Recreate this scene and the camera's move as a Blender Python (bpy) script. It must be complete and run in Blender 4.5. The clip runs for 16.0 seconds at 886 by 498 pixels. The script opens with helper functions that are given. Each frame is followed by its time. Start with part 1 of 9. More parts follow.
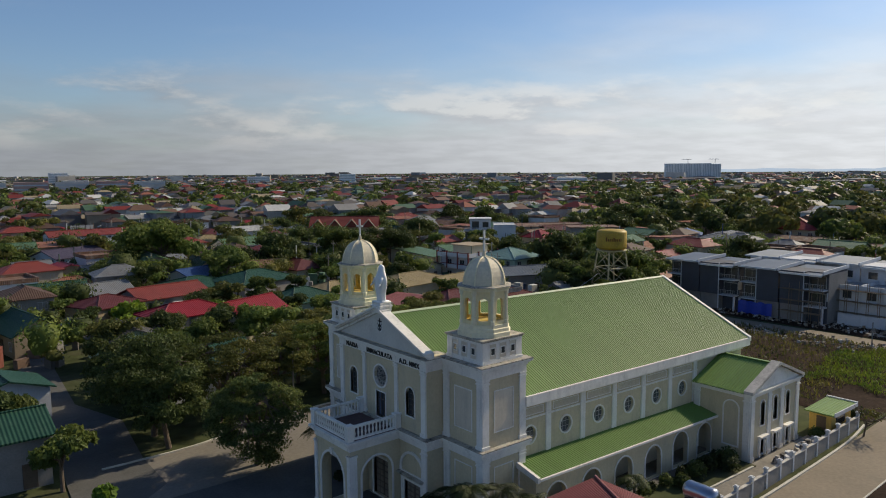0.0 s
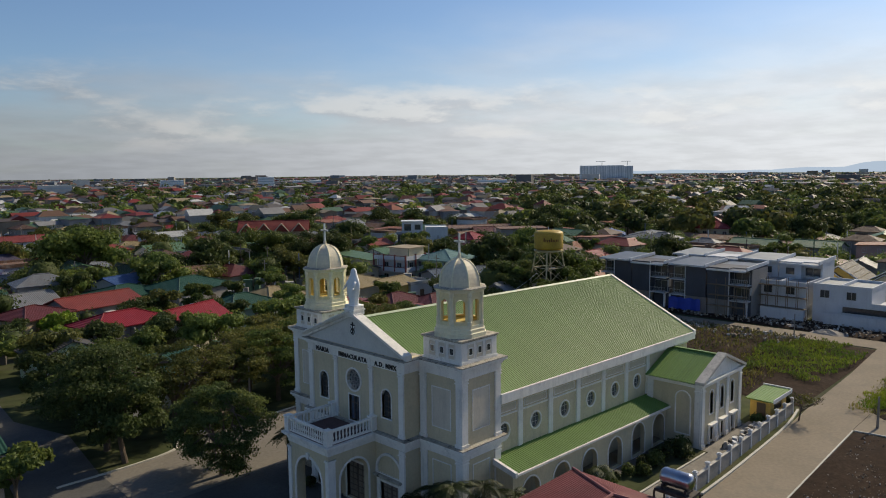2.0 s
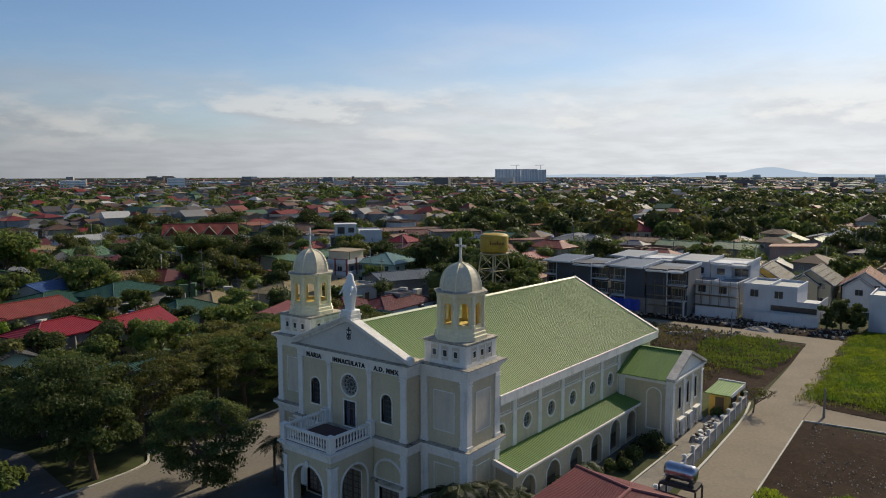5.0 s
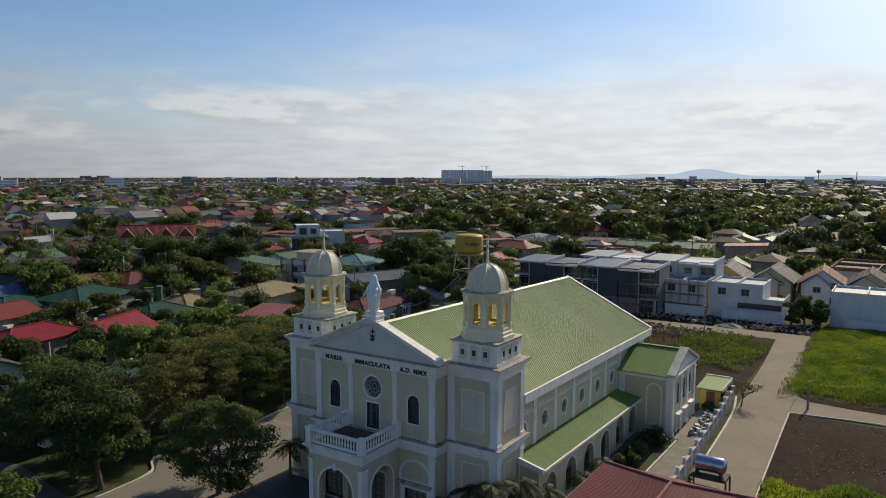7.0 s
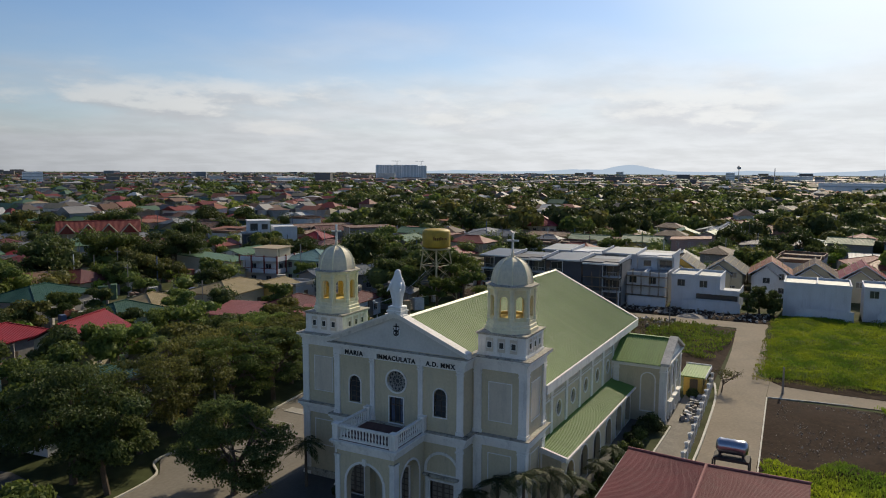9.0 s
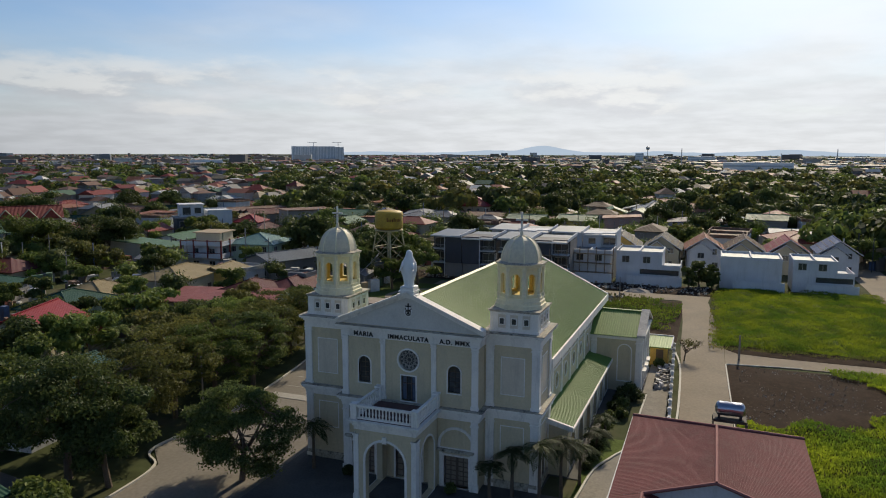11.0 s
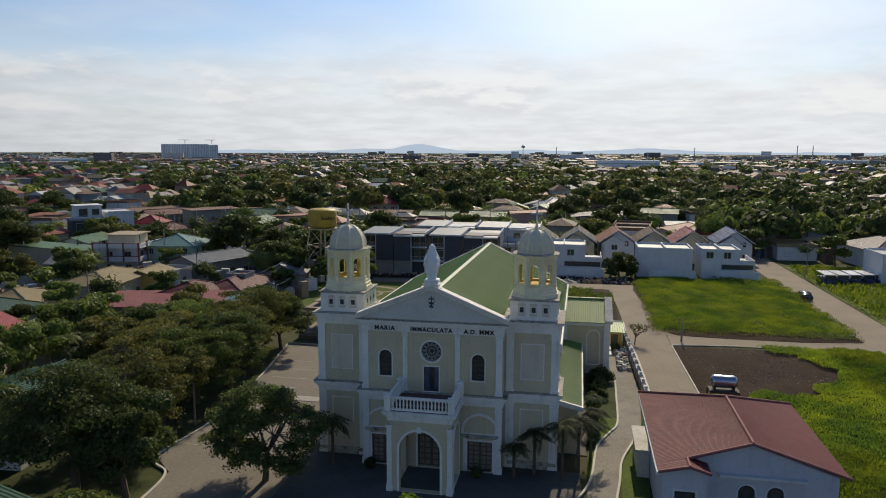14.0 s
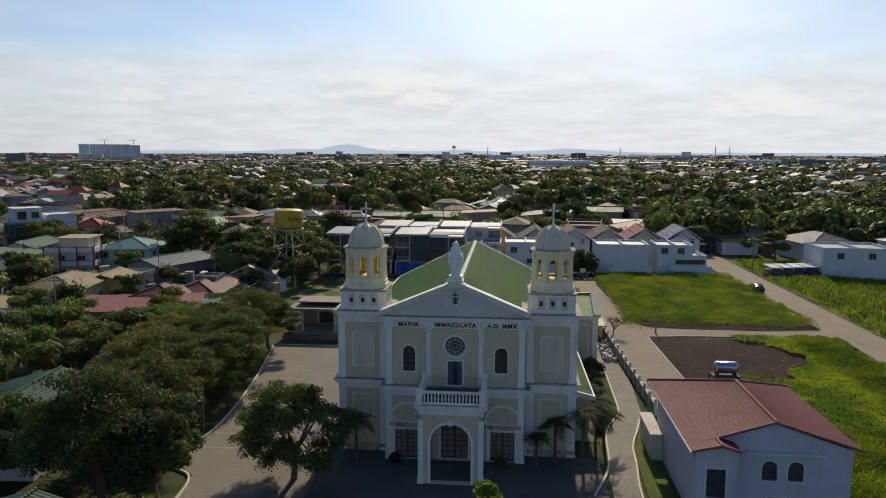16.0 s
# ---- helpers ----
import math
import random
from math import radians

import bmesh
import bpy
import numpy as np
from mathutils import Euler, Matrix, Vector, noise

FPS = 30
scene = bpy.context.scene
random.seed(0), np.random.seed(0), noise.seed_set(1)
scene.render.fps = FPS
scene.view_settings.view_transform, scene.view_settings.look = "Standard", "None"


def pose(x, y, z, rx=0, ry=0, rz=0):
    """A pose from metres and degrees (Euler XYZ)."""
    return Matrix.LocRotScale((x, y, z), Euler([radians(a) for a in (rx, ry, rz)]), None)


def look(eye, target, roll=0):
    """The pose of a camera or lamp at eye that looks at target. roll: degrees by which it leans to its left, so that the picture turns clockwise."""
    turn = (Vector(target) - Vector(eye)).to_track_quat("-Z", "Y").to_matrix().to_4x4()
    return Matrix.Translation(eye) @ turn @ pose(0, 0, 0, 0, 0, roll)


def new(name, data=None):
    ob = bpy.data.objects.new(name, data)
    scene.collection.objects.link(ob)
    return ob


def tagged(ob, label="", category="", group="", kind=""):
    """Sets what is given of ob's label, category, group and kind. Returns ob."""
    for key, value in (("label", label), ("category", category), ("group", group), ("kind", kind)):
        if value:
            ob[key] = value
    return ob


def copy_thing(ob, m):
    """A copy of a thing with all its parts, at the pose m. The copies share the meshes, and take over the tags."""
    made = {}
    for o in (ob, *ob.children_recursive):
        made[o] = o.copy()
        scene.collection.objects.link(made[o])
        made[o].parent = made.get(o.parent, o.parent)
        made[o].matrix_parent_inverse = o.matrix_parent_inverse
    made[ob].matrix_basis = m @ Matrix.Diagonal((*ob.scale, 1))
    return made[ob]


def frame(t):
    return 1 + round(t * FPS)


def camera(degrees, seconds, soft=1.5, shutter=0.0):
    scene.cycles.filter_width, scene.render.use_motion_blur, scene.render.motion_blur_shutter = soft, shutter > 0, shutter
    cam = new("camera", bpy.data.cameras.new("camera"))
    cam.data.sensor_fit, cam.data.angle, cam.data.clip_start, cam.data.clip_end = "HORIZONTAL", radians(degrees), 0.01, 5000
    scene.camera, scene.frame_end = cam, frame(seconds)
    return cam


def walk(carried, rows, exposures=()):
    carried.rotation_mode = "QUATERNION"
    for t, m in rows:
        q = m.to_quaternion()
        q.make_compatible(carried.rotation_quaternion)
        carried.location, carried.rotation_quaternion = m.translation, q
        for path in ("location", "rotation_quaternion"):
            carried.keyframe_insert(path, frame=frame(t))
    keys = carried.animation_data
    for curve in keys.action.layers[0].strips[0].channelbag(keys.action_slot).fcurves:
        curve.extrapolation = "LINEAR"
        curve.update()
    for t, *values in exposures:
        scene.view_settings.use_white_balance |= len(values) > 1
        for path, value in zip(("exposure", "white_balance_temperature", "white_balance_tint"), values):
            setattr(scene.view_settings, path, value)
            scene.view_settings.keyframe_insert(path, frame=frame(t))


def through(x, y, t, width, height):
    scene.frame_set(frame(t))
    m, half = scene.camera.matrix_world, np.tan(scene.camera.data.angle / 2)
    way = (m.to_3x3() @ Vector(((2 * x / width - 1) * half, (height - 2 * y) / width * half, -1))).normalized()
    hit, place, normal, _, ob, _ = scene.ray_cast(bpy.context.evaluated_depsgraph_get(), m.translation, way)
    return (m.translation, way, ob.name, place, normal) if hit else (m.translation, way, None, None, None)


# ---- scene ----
cam = camera(63.1, 16.0, 1.05)
PATH = [
    (0.0, (-31.49, -46.29, 26.35), (-6.27, -15.55, 21.95), -0.4),
    (0.5, (-32.55, -45.98, 26.33), (-6.09, -16.28, 22.03), -0.7),
    (1.0, (-33.52, -45.47, 26.37), (-6.08, -16.69, 22.09), -0.8),
    (1.5, (-34.32, -44.82, 26.44), (-6.38, -16.50, 22.18), -0.7),
    (2.0, (-35.07, -44.17, 26.50), (-6.57, -16.43, 22.20), -0.6),
    (2.5, (-35.82, -43.57, 26.57), (-6.74, -16.45, 22.27), -0.5),
    (3.0, (-36.59, -42.96, 26.61), (-6.99, -16.40, 22.31), -0.4),
    (3.5, (-37.31, -42.25, 26.70), (-7.21, -16.27, 22.38), -0.3),
    (4.0, (-38.05, -41.45, 26.73), (-7.45, -16.05, 22.45), -0.2),
    (6.5, (-42.51, -36.03, 26.78), (-9.49, -13.83, 22.62), 0.0),
    (7.0, (-43.55, -34.65, 26.80), (-10.13, -13.07, 22.64), 0.1),
    (7.5, (-44.54, -33.17, 26.81), (-10.60, -12.41, 22.65), 0.2),
    (8.0, (-45.50, -31.75, 26.79), (-10.98, -11.99, 22.61), 0.2),
    (8.5, (-46.43, -30.23, 26.76), (-11.47, -11.23, 22.58), 0.2),
    (9.0, (-47.46, -28.65, 26.76), (-12.16, -10.37, 22.34), 0.3),
    (11.5, (-52.35, -20.60, 26.74), (-14.84, -7.82, 21.24), 0.1),
    (12.0, (-53.29, -18.85, 26.80), (-15.43, -7.17, 21.30), 0.1),
    (12.5, (-54.16, -17.08, 26.85), (-16.02, -6.32, 21.31), 0.1),
    (13.0, (-54.98, -15.30, 26.87), (-16.62, -5.42, 21.35), 0.2),
    (13.5, (-55.77, -13.49, 26.81), (-17.10, -4.87, 21.31), 0.2),
    (14.0, (-56.55, -11.69, 26.64), (-17.61, -4.29, 21.14), 0.2),
    (14.5, (-57.23, -9.79, 26.47), (-18.11, -3.47, 20.99), 0.2),
    (15.0, (-57.94, -7.89, 26.39), (-18.76, -2.03, 20.93), 0.3),
    (15.5, (-58.48, -6.01, 26.44), (-19.22, -0.71, 20.98), 0.3),
    (16.0, (-59.08, -4.16, 26.54), (-19.60, -0.68, 21.08), 0.2),]
walk(cam, [(t, look(eye, target, roll)) for t, eye, target, roll in PATH])
scene.view_settings.exposure = 0.0

# ---- light ----
CLOUD_FAR, CLOUD_SUN, WEST_FILL = 3.0, 8.0, 5.3
SUN_ELEV, SUN_HEAD = 35.0, 94.0     # degrees: height, and bearing clockwise from +y
world = bpy.data.worlds.new("world")
scene.world = world
world.use_nodes = True
wn, wl = world.node_tree.nodes, world.node_tree.links
wn.clear()
w_out = wn.new("ShaderNodeOutputWorld")
w_bg = wn.new("ShaderNodeBackground")
w_bg.inputs["Strength"].default_value = 0.10
sky = wn.new("ShaderNodeTexSky")
sky.sky_type = "NISHITA"
sky.sun_disc = False
sky.sun_elevation, sky.sun_rotation = radians(SUN_ELEV), radians(SUN_HEAD)
sky.altitude, sky.air_density, sky.dust_density, sky.ozone_density = 30, 1.0, 0.7, 2.0
w_tc = wn.new("ShaderNodeTexCoord")
w_sep = wn.new("ShaderNodeSeparateXYZ")
wl.new(w_tc.outputs["Generated"], w_sep.inputs[0])


def wmath(op, a, b=0.0):
    n = wn.new("ShaderNodeMath")
    n.operation = op
    for i, v in enumerate((a, b)):
        if isinstance(v, (int, float)):
            n.inputs[i].default_value = v
        else:
            wl.new(v, n.inputs[i])
    return n.outputs[0]


def wrange(value, lo, hi, to_lo=0.0, to_hi=1.0):
    n = wn.new("ShaderNodeMapRange")
    n.interpolation_type = "SMOOTHSTEP"
    for k, v in (("From Min", lo), ("From Max", hi), ("To Min", to_lo), ("To Max", to_hi)):
        n.inputs[k].default_value = v
    wl.new(value, n.inputs["Value"])
    return n.outputs[0]


def wnoise(vector, scale, detail, rough):
    n = wn.new("ShaderNodeTexNoise")
    n.inputs["Scale"].default_value, n.inputs["Detail"].default_value, n.inputs["Roughness"].default_value = scale, detail, rough
    wl.new(vector, n.inputs["Vector"])
    return n.outputs["Fac"]


def wmix(fac, a, b):
    n = wn.new("ShaderNodeMixRGB")
    for i, v in enumerate((fac, a, b)):
        if isinstance(v, tuple):
            n.inputs[i].default_value = (*v, 1)
        else:
            wl.new(v, n.inputs[i])
    return n.outputs[0]


up = w_sep.outputs[2]
w_h = wmath("ADD", wmath("MAXIMUM", up, 0.0), 0.13)
w_com = wn.new("ShaderNodeCombineXYZ")
wl.new(wmath("DIVIDE", w_sep.outputs[0], w_h), w_com.inputs[0])
wl.new(wmath("DIVIDE", w_sep.outputs[1], w_h), w_com.inputs[1])
# the heading's direction alone, with the height drawn out: for heaped clouds low in the sky
w_flat = wn.new("ShaderNodeCombineXYZ")
wl.new(w_sep.outputs[0], w_flat.inputs[0])
wl.new(w_sep.outputs[1], w_flat.inputs[1])
wl.new(wmath("MULTIPLY", up, 3.4), w_flat.inputs[2])
# the same place a little higher up: tells a cloud's lit top from its grey underside
w_over = wn.new("ShaderNodeCombineXYZ")
wl.new(w_sep.outputs[0], w_over.inputs[0])
wl.new(w_sep.outputs[1], w_over.inputs[1])
wl.new(wmath("MULTIPLY", wmath("ADD", up, 0.014), 3.4), w_over.inputs[2])
# nearness to the sun
w_dot = wn.new("ShaderNodeVectorMath")
w_dot.operation = "DOT_PRODUCT"
wl.new(w_tc.outputs["Generated"], w_dot.inputs[0])
_sh = radians(SUN_HEAD + 3.0)     # the brightest cloud lies a little beside the sun
w_dot.inputs[1].default_value = (math.sin(_sh) * 0.86, math.cos(_sh) * 0.86, 0.51)
near = wrange(w_dot.outputs["Value"], 0.05, 0.97)
glow = wrange(w_dot.outputs["Value"], 0.88, 0.998)
away = wrange(w_dot.outputs["Value"], -0.05, -0.6)
# haze: thick over the horizon, thinning upwards, drawn out in veils, denser towards the sun
veil = wnoise(w_com.outputs[0], 0.85, 5, 0.5)
haze = wrange(wmath("ADD", wmath("ADD", wmath("MULTIPLY", up, -4.8), wmath("MULTIPLY", veil, 0.9)), wmath("MULTIPLY", near, 0.30)), -0.32, 0.52, 0.0, 0.96)
veil2 = wnoise(w_com.outputs[0], 2.4, 7, 0.55)
bright = wrange(veil2, 0.3, 0.7, 0.93, 1.07)
haze_c = wmix(near, (CLOUD_FAR, CLOUD_FAR * 1.06, CLOUD_FAR * 1.16), (CLOUD_SUN * 0.97, CLOUD_SUN, CLOUD_SUN * 1.04))
# unseen sky opposite the sun, brightened as added fill for the church front
haze_c = wmix(away, haze_c, (WEST_FILL, WEST_FILL * 0.965, WEST_FILL * 0.90))
w_cl = wn.new("ShaderNodeVectorMath")
w_cl.operation = "SCALE"
wl.new(haze_c, w_cl.inputs[0])
wl.new(bright, w_cl.inputs["Scale"])
deep = wn.new("ShaderNodeMixRGB")
deep.blend_type = "MULTIPLY"
deep.inputs[0].default_value, deep.inputs[2].default_value = 1.0, (0.76, 0.86, 1.0, 1)
wl.new(sky.outputs[0], deep.inputs[1])
base_sky = wmix(haze, deep.outputs[0], w_cl.outputs[0])
# small heaped clouds in a belt above the horizon, lit from the sun's side
heap = wnoise(w_flat.outputs[0], 5.2, 9, 0.58)
above = wnoise(w_over.outputs[0], 5.2, 9, 0.58)
belt = wmath("MULTIPLY", wrange(up, 0.015, 0.055), wrange(up, 0.165, 0.085))
puff = wrange(wmath("ADD", heap, wmath("MULTIPLY", belt, 0.13)), 0.56, 0.76, 0.0, 0.80)
puff_c = wmix(near, (CLOUD_FAR * 1.75, CLOUD_FAR * 1.72, CLOUD_FAR * 1.68), (CLOUD_SUN * 1.12, CLOUD_SUN * 1.12, CLOUD_SUN * 1.10))
under_c = wmix(near, (CLOUD_FAR * 0.92, CLOUD_FAR * 0.96, CLOUD_FAR * 1.04), (CLOUD_SUN * 0.84, CLOUD_SUN * 0.86, CLOUD_SUN * 0.90))
shade = wmix(wrange(wmath("SUBTRACT", above, heap), -0.06, 0.07), puff_c, under_c)
base_sky = wmix(wmath("MULTIPLY", puff, wmath("ADD", wmath("MULTIPLY", belt, 0.8), 0.06)), base_sky, shade)
# white glare about the sun
w_mix = wn.new("ShaderNodeMixRGB")
wl.new(wmath("MULTIPLY", glow, 0.9), w_mix.inputs[0])
wl.new(base_sky, w_mix.inputs[1])
w_mix.inputs[2].default_value = (CLOUD_SUN * 1.5, CLOUD_SUN * 1.48, CLOUD_SUN * 1.4, 1)
wl.new(w_mix.outputs[0], w_bg.inputs["Color"])
wl.new(w_bg.outputs[0], w_out.inputs["Surface"])

sun = new("sun", bpy.data.lights.new("sun", "SUN"))
sun.data.energy, sun.data.angle, sun.data.color = 4.0, radians(0.6), (1.0, 0.86, 0.64)
_sd = Vector((math.sin(radians(SUN_HEAD)) * math.cos(radians(SUN_ELEV)), math.cos(radians(SUN_HEAD)) * math.cos(radians(SUN_ELEV)), math.sin(radians(SUN_ELEV))))
sun.matrix_world = look(tuple(_sd * 300), (0, 0, 0))


# ---- materials ----
def mat(name, color, rough=0.8, var=0.25, scale=0.6, fine=9.0, bump=0.15, metal=0.0, stain=None, stain_amt=0.0, spread=None, island=False, spec=0.5, wave=0.0, streak=0.0, each=0.0):
    """Paint, stone, earth or leaf: base colour with broad and fine variation, stains and a little relief."""
    m = bpy.data.materials.new(name)
    m.use_nodes = True
    n, l = m.node_tree.nodes, m.node_tree.links
    b = n["Principled BSDF"]
    b.inputs["Roughness"].default_value, b.inputs["Metallic"].default_value = rough, metal
    b.inputs["Specular IOR Level"].default_value = spec
    tc = n.new("ShaderNodeTexCoord")
    big, small = n.new("ShaderNodeTexNoise"), n.new("ShaderNodeTexNoise")
    big.inputs["Scale"].default_value, big.inputs["Detail"].default_value = scale, 4
    small.inputs["Scale"].default_value, small.inputs["Detail"].default_value = fine, 3
    for t in (big, small):
        l.new(tc.outputs["Object"], t.inputs["Vector"])
    if spread:
        ramp = n.new("ShaderNodeValToRGB")
        ramp.color_ramp.interpolation = "CONSTANT"
        els = ramp.color_ramp.elements
        while len(els) < len(spread):
            els.new(0.5)
        for i, c in enumerate(spread):
            els[i].position, els[i].color = i / len(spread), (*c, 1)
        if island:
            l.new(n.new("ShaderNodeNewGeometry").outputs["Random Per Island"], ramp.inputs[0])
        else:
            l.new(n.new("ShaderNodeObjectInfo").outputs["Random"], ramp.inputs[0])
        base = ramp.outputs[0]
    else:
        rgb = n.new("ShaderNodeRGB")
        rgb.outputs[0].default_value = (*color, 1)
        base = rgb.outputs[0]
    add = n.new("ShaderNodeMath")
    add.operation = "ADD"
    l.new(big.outputs["Fac"], add.inputs[0])
    l.new(small.outputs["Fac"], add.inputs[1])
    rng = n.new("ShaderNodeMapRange")
    rng.inputs["From Min"].default_value, rng.inputs["From Max"].default_value = 0.65, 1.35
    rng.inputs["To Min"].default_value, rng.inputs["To Max"].default_value = 1 - var, 1 + var
    l.new(add.outputs[0], rng.inputs["Value"])
    mul = n.new("ShaderNodeVectorMath")
    mul.operation = "SCALE"
    l.new(base, mul.inputs[0])
    l.new(rng.outputs[0], mul.inputs["Scale"])
    col = mul.outputs[0]
    if each:
        # every sheet or piece a shade apart
        er = n.new("ShaderNodeMapRange")
        er.inputs["To Min"].default_value, er.inputs["To Max"].default_value = 1 - each, 1 + each
        l.new(n.new("ShaderNodeObjectInfo").outputs["Random"], er.inputs["Value"])
        em = n.new("ShaderNodeVectorMath")
        em.operation = "SCALE"
        l.new(col, em.inputs[0])
        l.new(er.outputs[0], em.inputs["Scale"])
        col = em.outputs[0]
    if stain:
        st = n.new("ShaderNodeTexNoise")
        st.inputs["Scale"].default_value, st.inputs["Detail"].default_value, st.inputs["Roughness"].default_value = scale * 1.7, 7, 0.7
        l.new(tc.outputs["Object"], st.inputs["Vector"])
        r2 = n.new("ShaderNodeMapRange")
        r2.inputs["From Min"].default_value, r2.inputs["From Max"].default_value = 0.50, 0.68
        r2.inputs["To Max"].default_value = stain_amt
        l.new(st.outputs["Fac"], r2.inputs["Value"])
        mx = n.new("ShaderNodeMixRGB")
        mx.inputs[2].default_value = (*stain, 1)
        l.new(r2.outputs[0], mx.inputs[0])
        l.new(col, mx.inputs[1])
        col = mx.outputs[0]
    if streak:
        # rain streaks: narrow marks drawn out downwards
        mp = n.new("ShaderNodeMapping")
        mp.inputs["Scale"].default_value = (1.5, 1.5, 0.20)
        l.new(tc.outputs["Object"], mp.inputs["Vector"])
        sn = n.new("ShaderNodeTexNoise")
        sn.inputs["Scale"].default_value, sn.inputs["Detail"].default_value, sn.inputs["Roughness"].default_value = 1.0, 8, 0.75
        l.new(mp.outputs[0], sn.inputs["Vector"])
        r3 = n.new("ShaderNodeMapRange")
        r3.inputs["From Min"].default_value, r3.inputs["From Max"].default_value, r3.inputs["To Max"].default_value = 0.52, 0.70, streak
        l.new(sn.outputs["Fac"], r3.inputs["Value"])
        mx = n.new("ShaderNodeMixRGB")
        mx.inputs[2].default_value = (0.13, 0.12, 0.10, 1)
        l.new(r3.outputs[0], mx.inputs[0])
        l.new(col, mx.inputs[1])
        col = mx.outputs[0]
    l.new(col, b.inputs["Base Color"])
    if bump:
        bp = n.new("ShaderNodeBump")
        bp.inputs["Strength"].default_value, bp.inputs["Distance"].default_value = bump, 0.03
        l.new(small.outputs["Fac"], bp.inputs["Height"])
        if wave:
            wv = n.new("ShaderNodeTexWave")
            wv.bands_direction = "X"
            wv.inputs["Scale"].default_value, wv.inputs["Distortion"].default_value = 0.314 / wave, 0.0
            l.new(tc.outputs["Object"], wv.inputs["Vector"])
            l.new(wv.outputs["Fac"], bp.inputs["Height"])
            bp.inputs["Strength"].default_value, bp.inputs["Distance"].default_value = 0.9, 0.05
        l.new(bp.outputs[0], b.inputs["Normal"])
    return m


def leaf_mat(name, color, color2, rough=0.55, through=0.42, broad=0.16, low=(0.70, 0.78, 0.82), high=(1.22, 1.12, 1.05)):
    """Leaves, each clump a little different, that let some light through."""
    m = bpy.data.materials.new(name)
    m.use_nodes = True
    n, l = m.node_tree.nodes, m.node_tree.links
    b = n["Principled BSDF"]
    b.inputs["Roughness"].default_value = rough
    b.inputs["Specular IOR Level"].default_value = 0.18
    g, oi = n.new("ShaderNodeNewGeometry"), n.new("ShaderNodeObjectInfo")
    mx = n.new("ShaderNodeMixRGB")
    mx.inputs[1].default_value, mx.inputs[2].default_value = (*color, 1), (*color2, 1)
    l.new(g.outputs["Random Per Island"], mx.inputs[0])
    rng = n.new("ShaderNodeMapRange")
    rng.inputs["To Min"].default_value, rng.inputs["To Max"].default_value = 0.75, 1.35
    l.new(oi.outputs["Random"], rng.inputs["Value"])
    mul = n.new("ShaderNodeVectorMath")
    mul.operation = "SCALE"
    l.new(mx.outputs[0], mul.inputs[0])
    l.new(rng.outputs[0], mul.inputs["Scale"])
    tc, nz = n.new("ShaderNodeTexCoord"), n.new("ShaderNodeTexNoise")
    nz.inputs["Scale"].default_value, nz.inputs["Detail"].default_value = broad, 2
    l.new(tc.outputs["Object"], nz.inputs["Vector"])
    ra = n.new("ShaderNodeMapRange")
    ra.inputs["From Min"].default_value, ra.inputs["From Max"].default_value = 0.36, 0.64
    l.new(nz.outputs["Fac"], ra.inputs["Value"])
    hue = n.new("ShaderNodeMixRGB")
    hue.blend_type = "MULTIPLY"
    hue.inputs[0].default_value = 1.0
    tint = n.new("ShaderNodeMixRGB")
    tint.inputs[1].default_value, tint.inputs[2].default_value = (*low, 1), (*high, 1)
    l.new(ra.outputs[0], tint.inputs[0])
    l.new(mul.outputs[0], hue.inputs[1])
    l.new(tint.outputs[0], hue.inputs[2])
    mul = hue
    l.new(mul.outputs[0], b.inputs["Base Color"])
    tr = n.new("ShaderNodeBsdfTranslucent")
    l.new(mul.outputs[0], tr.inputs["Color"])
    ms = n.new("ShaderNodeMixShader")
    ms.inputs[0].default_value = through
    l.new(b.outputs[0], ms.inputs[1])
    l.new(tr.outputs[0], ms.inputs[2])
    l.new(ms.outputs[0], n["Material Output"].inputs["Surface"])
    return m


CREAM = mat("cream_wall_paint", (0.58, 0.50, 0.335), 0.85, 0.10, 0.35, 6, 0.1, stain=(0.40, 0.37, 0.30), stain_amt=0.35, streak=0.24)
WHITE = mat("white_trim_paint", (0.80, 0.77, 0.71), 0.8, 0.08, 0.5, 7, 0.1, stain=(0.42, 0.41, 0.38), stain_amt=0.3, streak=0.34)
LEDGE = mat("weathered_ledge", (0.40, 0.37, 0.31), 0.9, 0.35, 1.2, 8, 0.3, stain=(0.045, 0.042, 0.036), stain_amt=0.95, spec=0.2)
PANELC = mat("pale_panel_paint", (0.62, 0.555, 0.445), 0.85, 0.08, 0.5, 6, 0.1, stain=(0.45, 0.41, 0.33), stain_amt=0.3, streak=0.22)
BELLW = mat("belfry_pale_paint", (0.82, 0.745, 0.52), 0.8, 0.08, 0.6, 6, 0.1, stain=(0.40, 0.35, 0.25), stain_amt=0.35, streak=0.22)
BELL = mat("belfry_cream_paint", (0.78, 0.675, 0.39), 0.8, 0.10, 0.6, 6, 0.1, stain=(0.5, 0.44, 0.26), stain_amt=0.3, streak=0.12)
DOME = mat("dome_paint", (0.68, 0.595, 0.435), 0.6, 0.12, 0.9, 5, 0.08, stain=(0.42, 0.37, 0.29), stain_amt=0.35, streak=0.2)
ROOF_GREEN = mat("green_roof_sheet", (0.128, 0.226, 0.052), 0.58, 0.12, 0.25, 5, 0.05, stain=(0.13, 0.18, 0.06), stain_amt=0.3, spec=0.31, each=0.045)
BELL_IN = mat("belfry_yellow_inside", (0.62, 0.46, 0.115), 0.85, 0.12, 0.8, 6, 0.1)
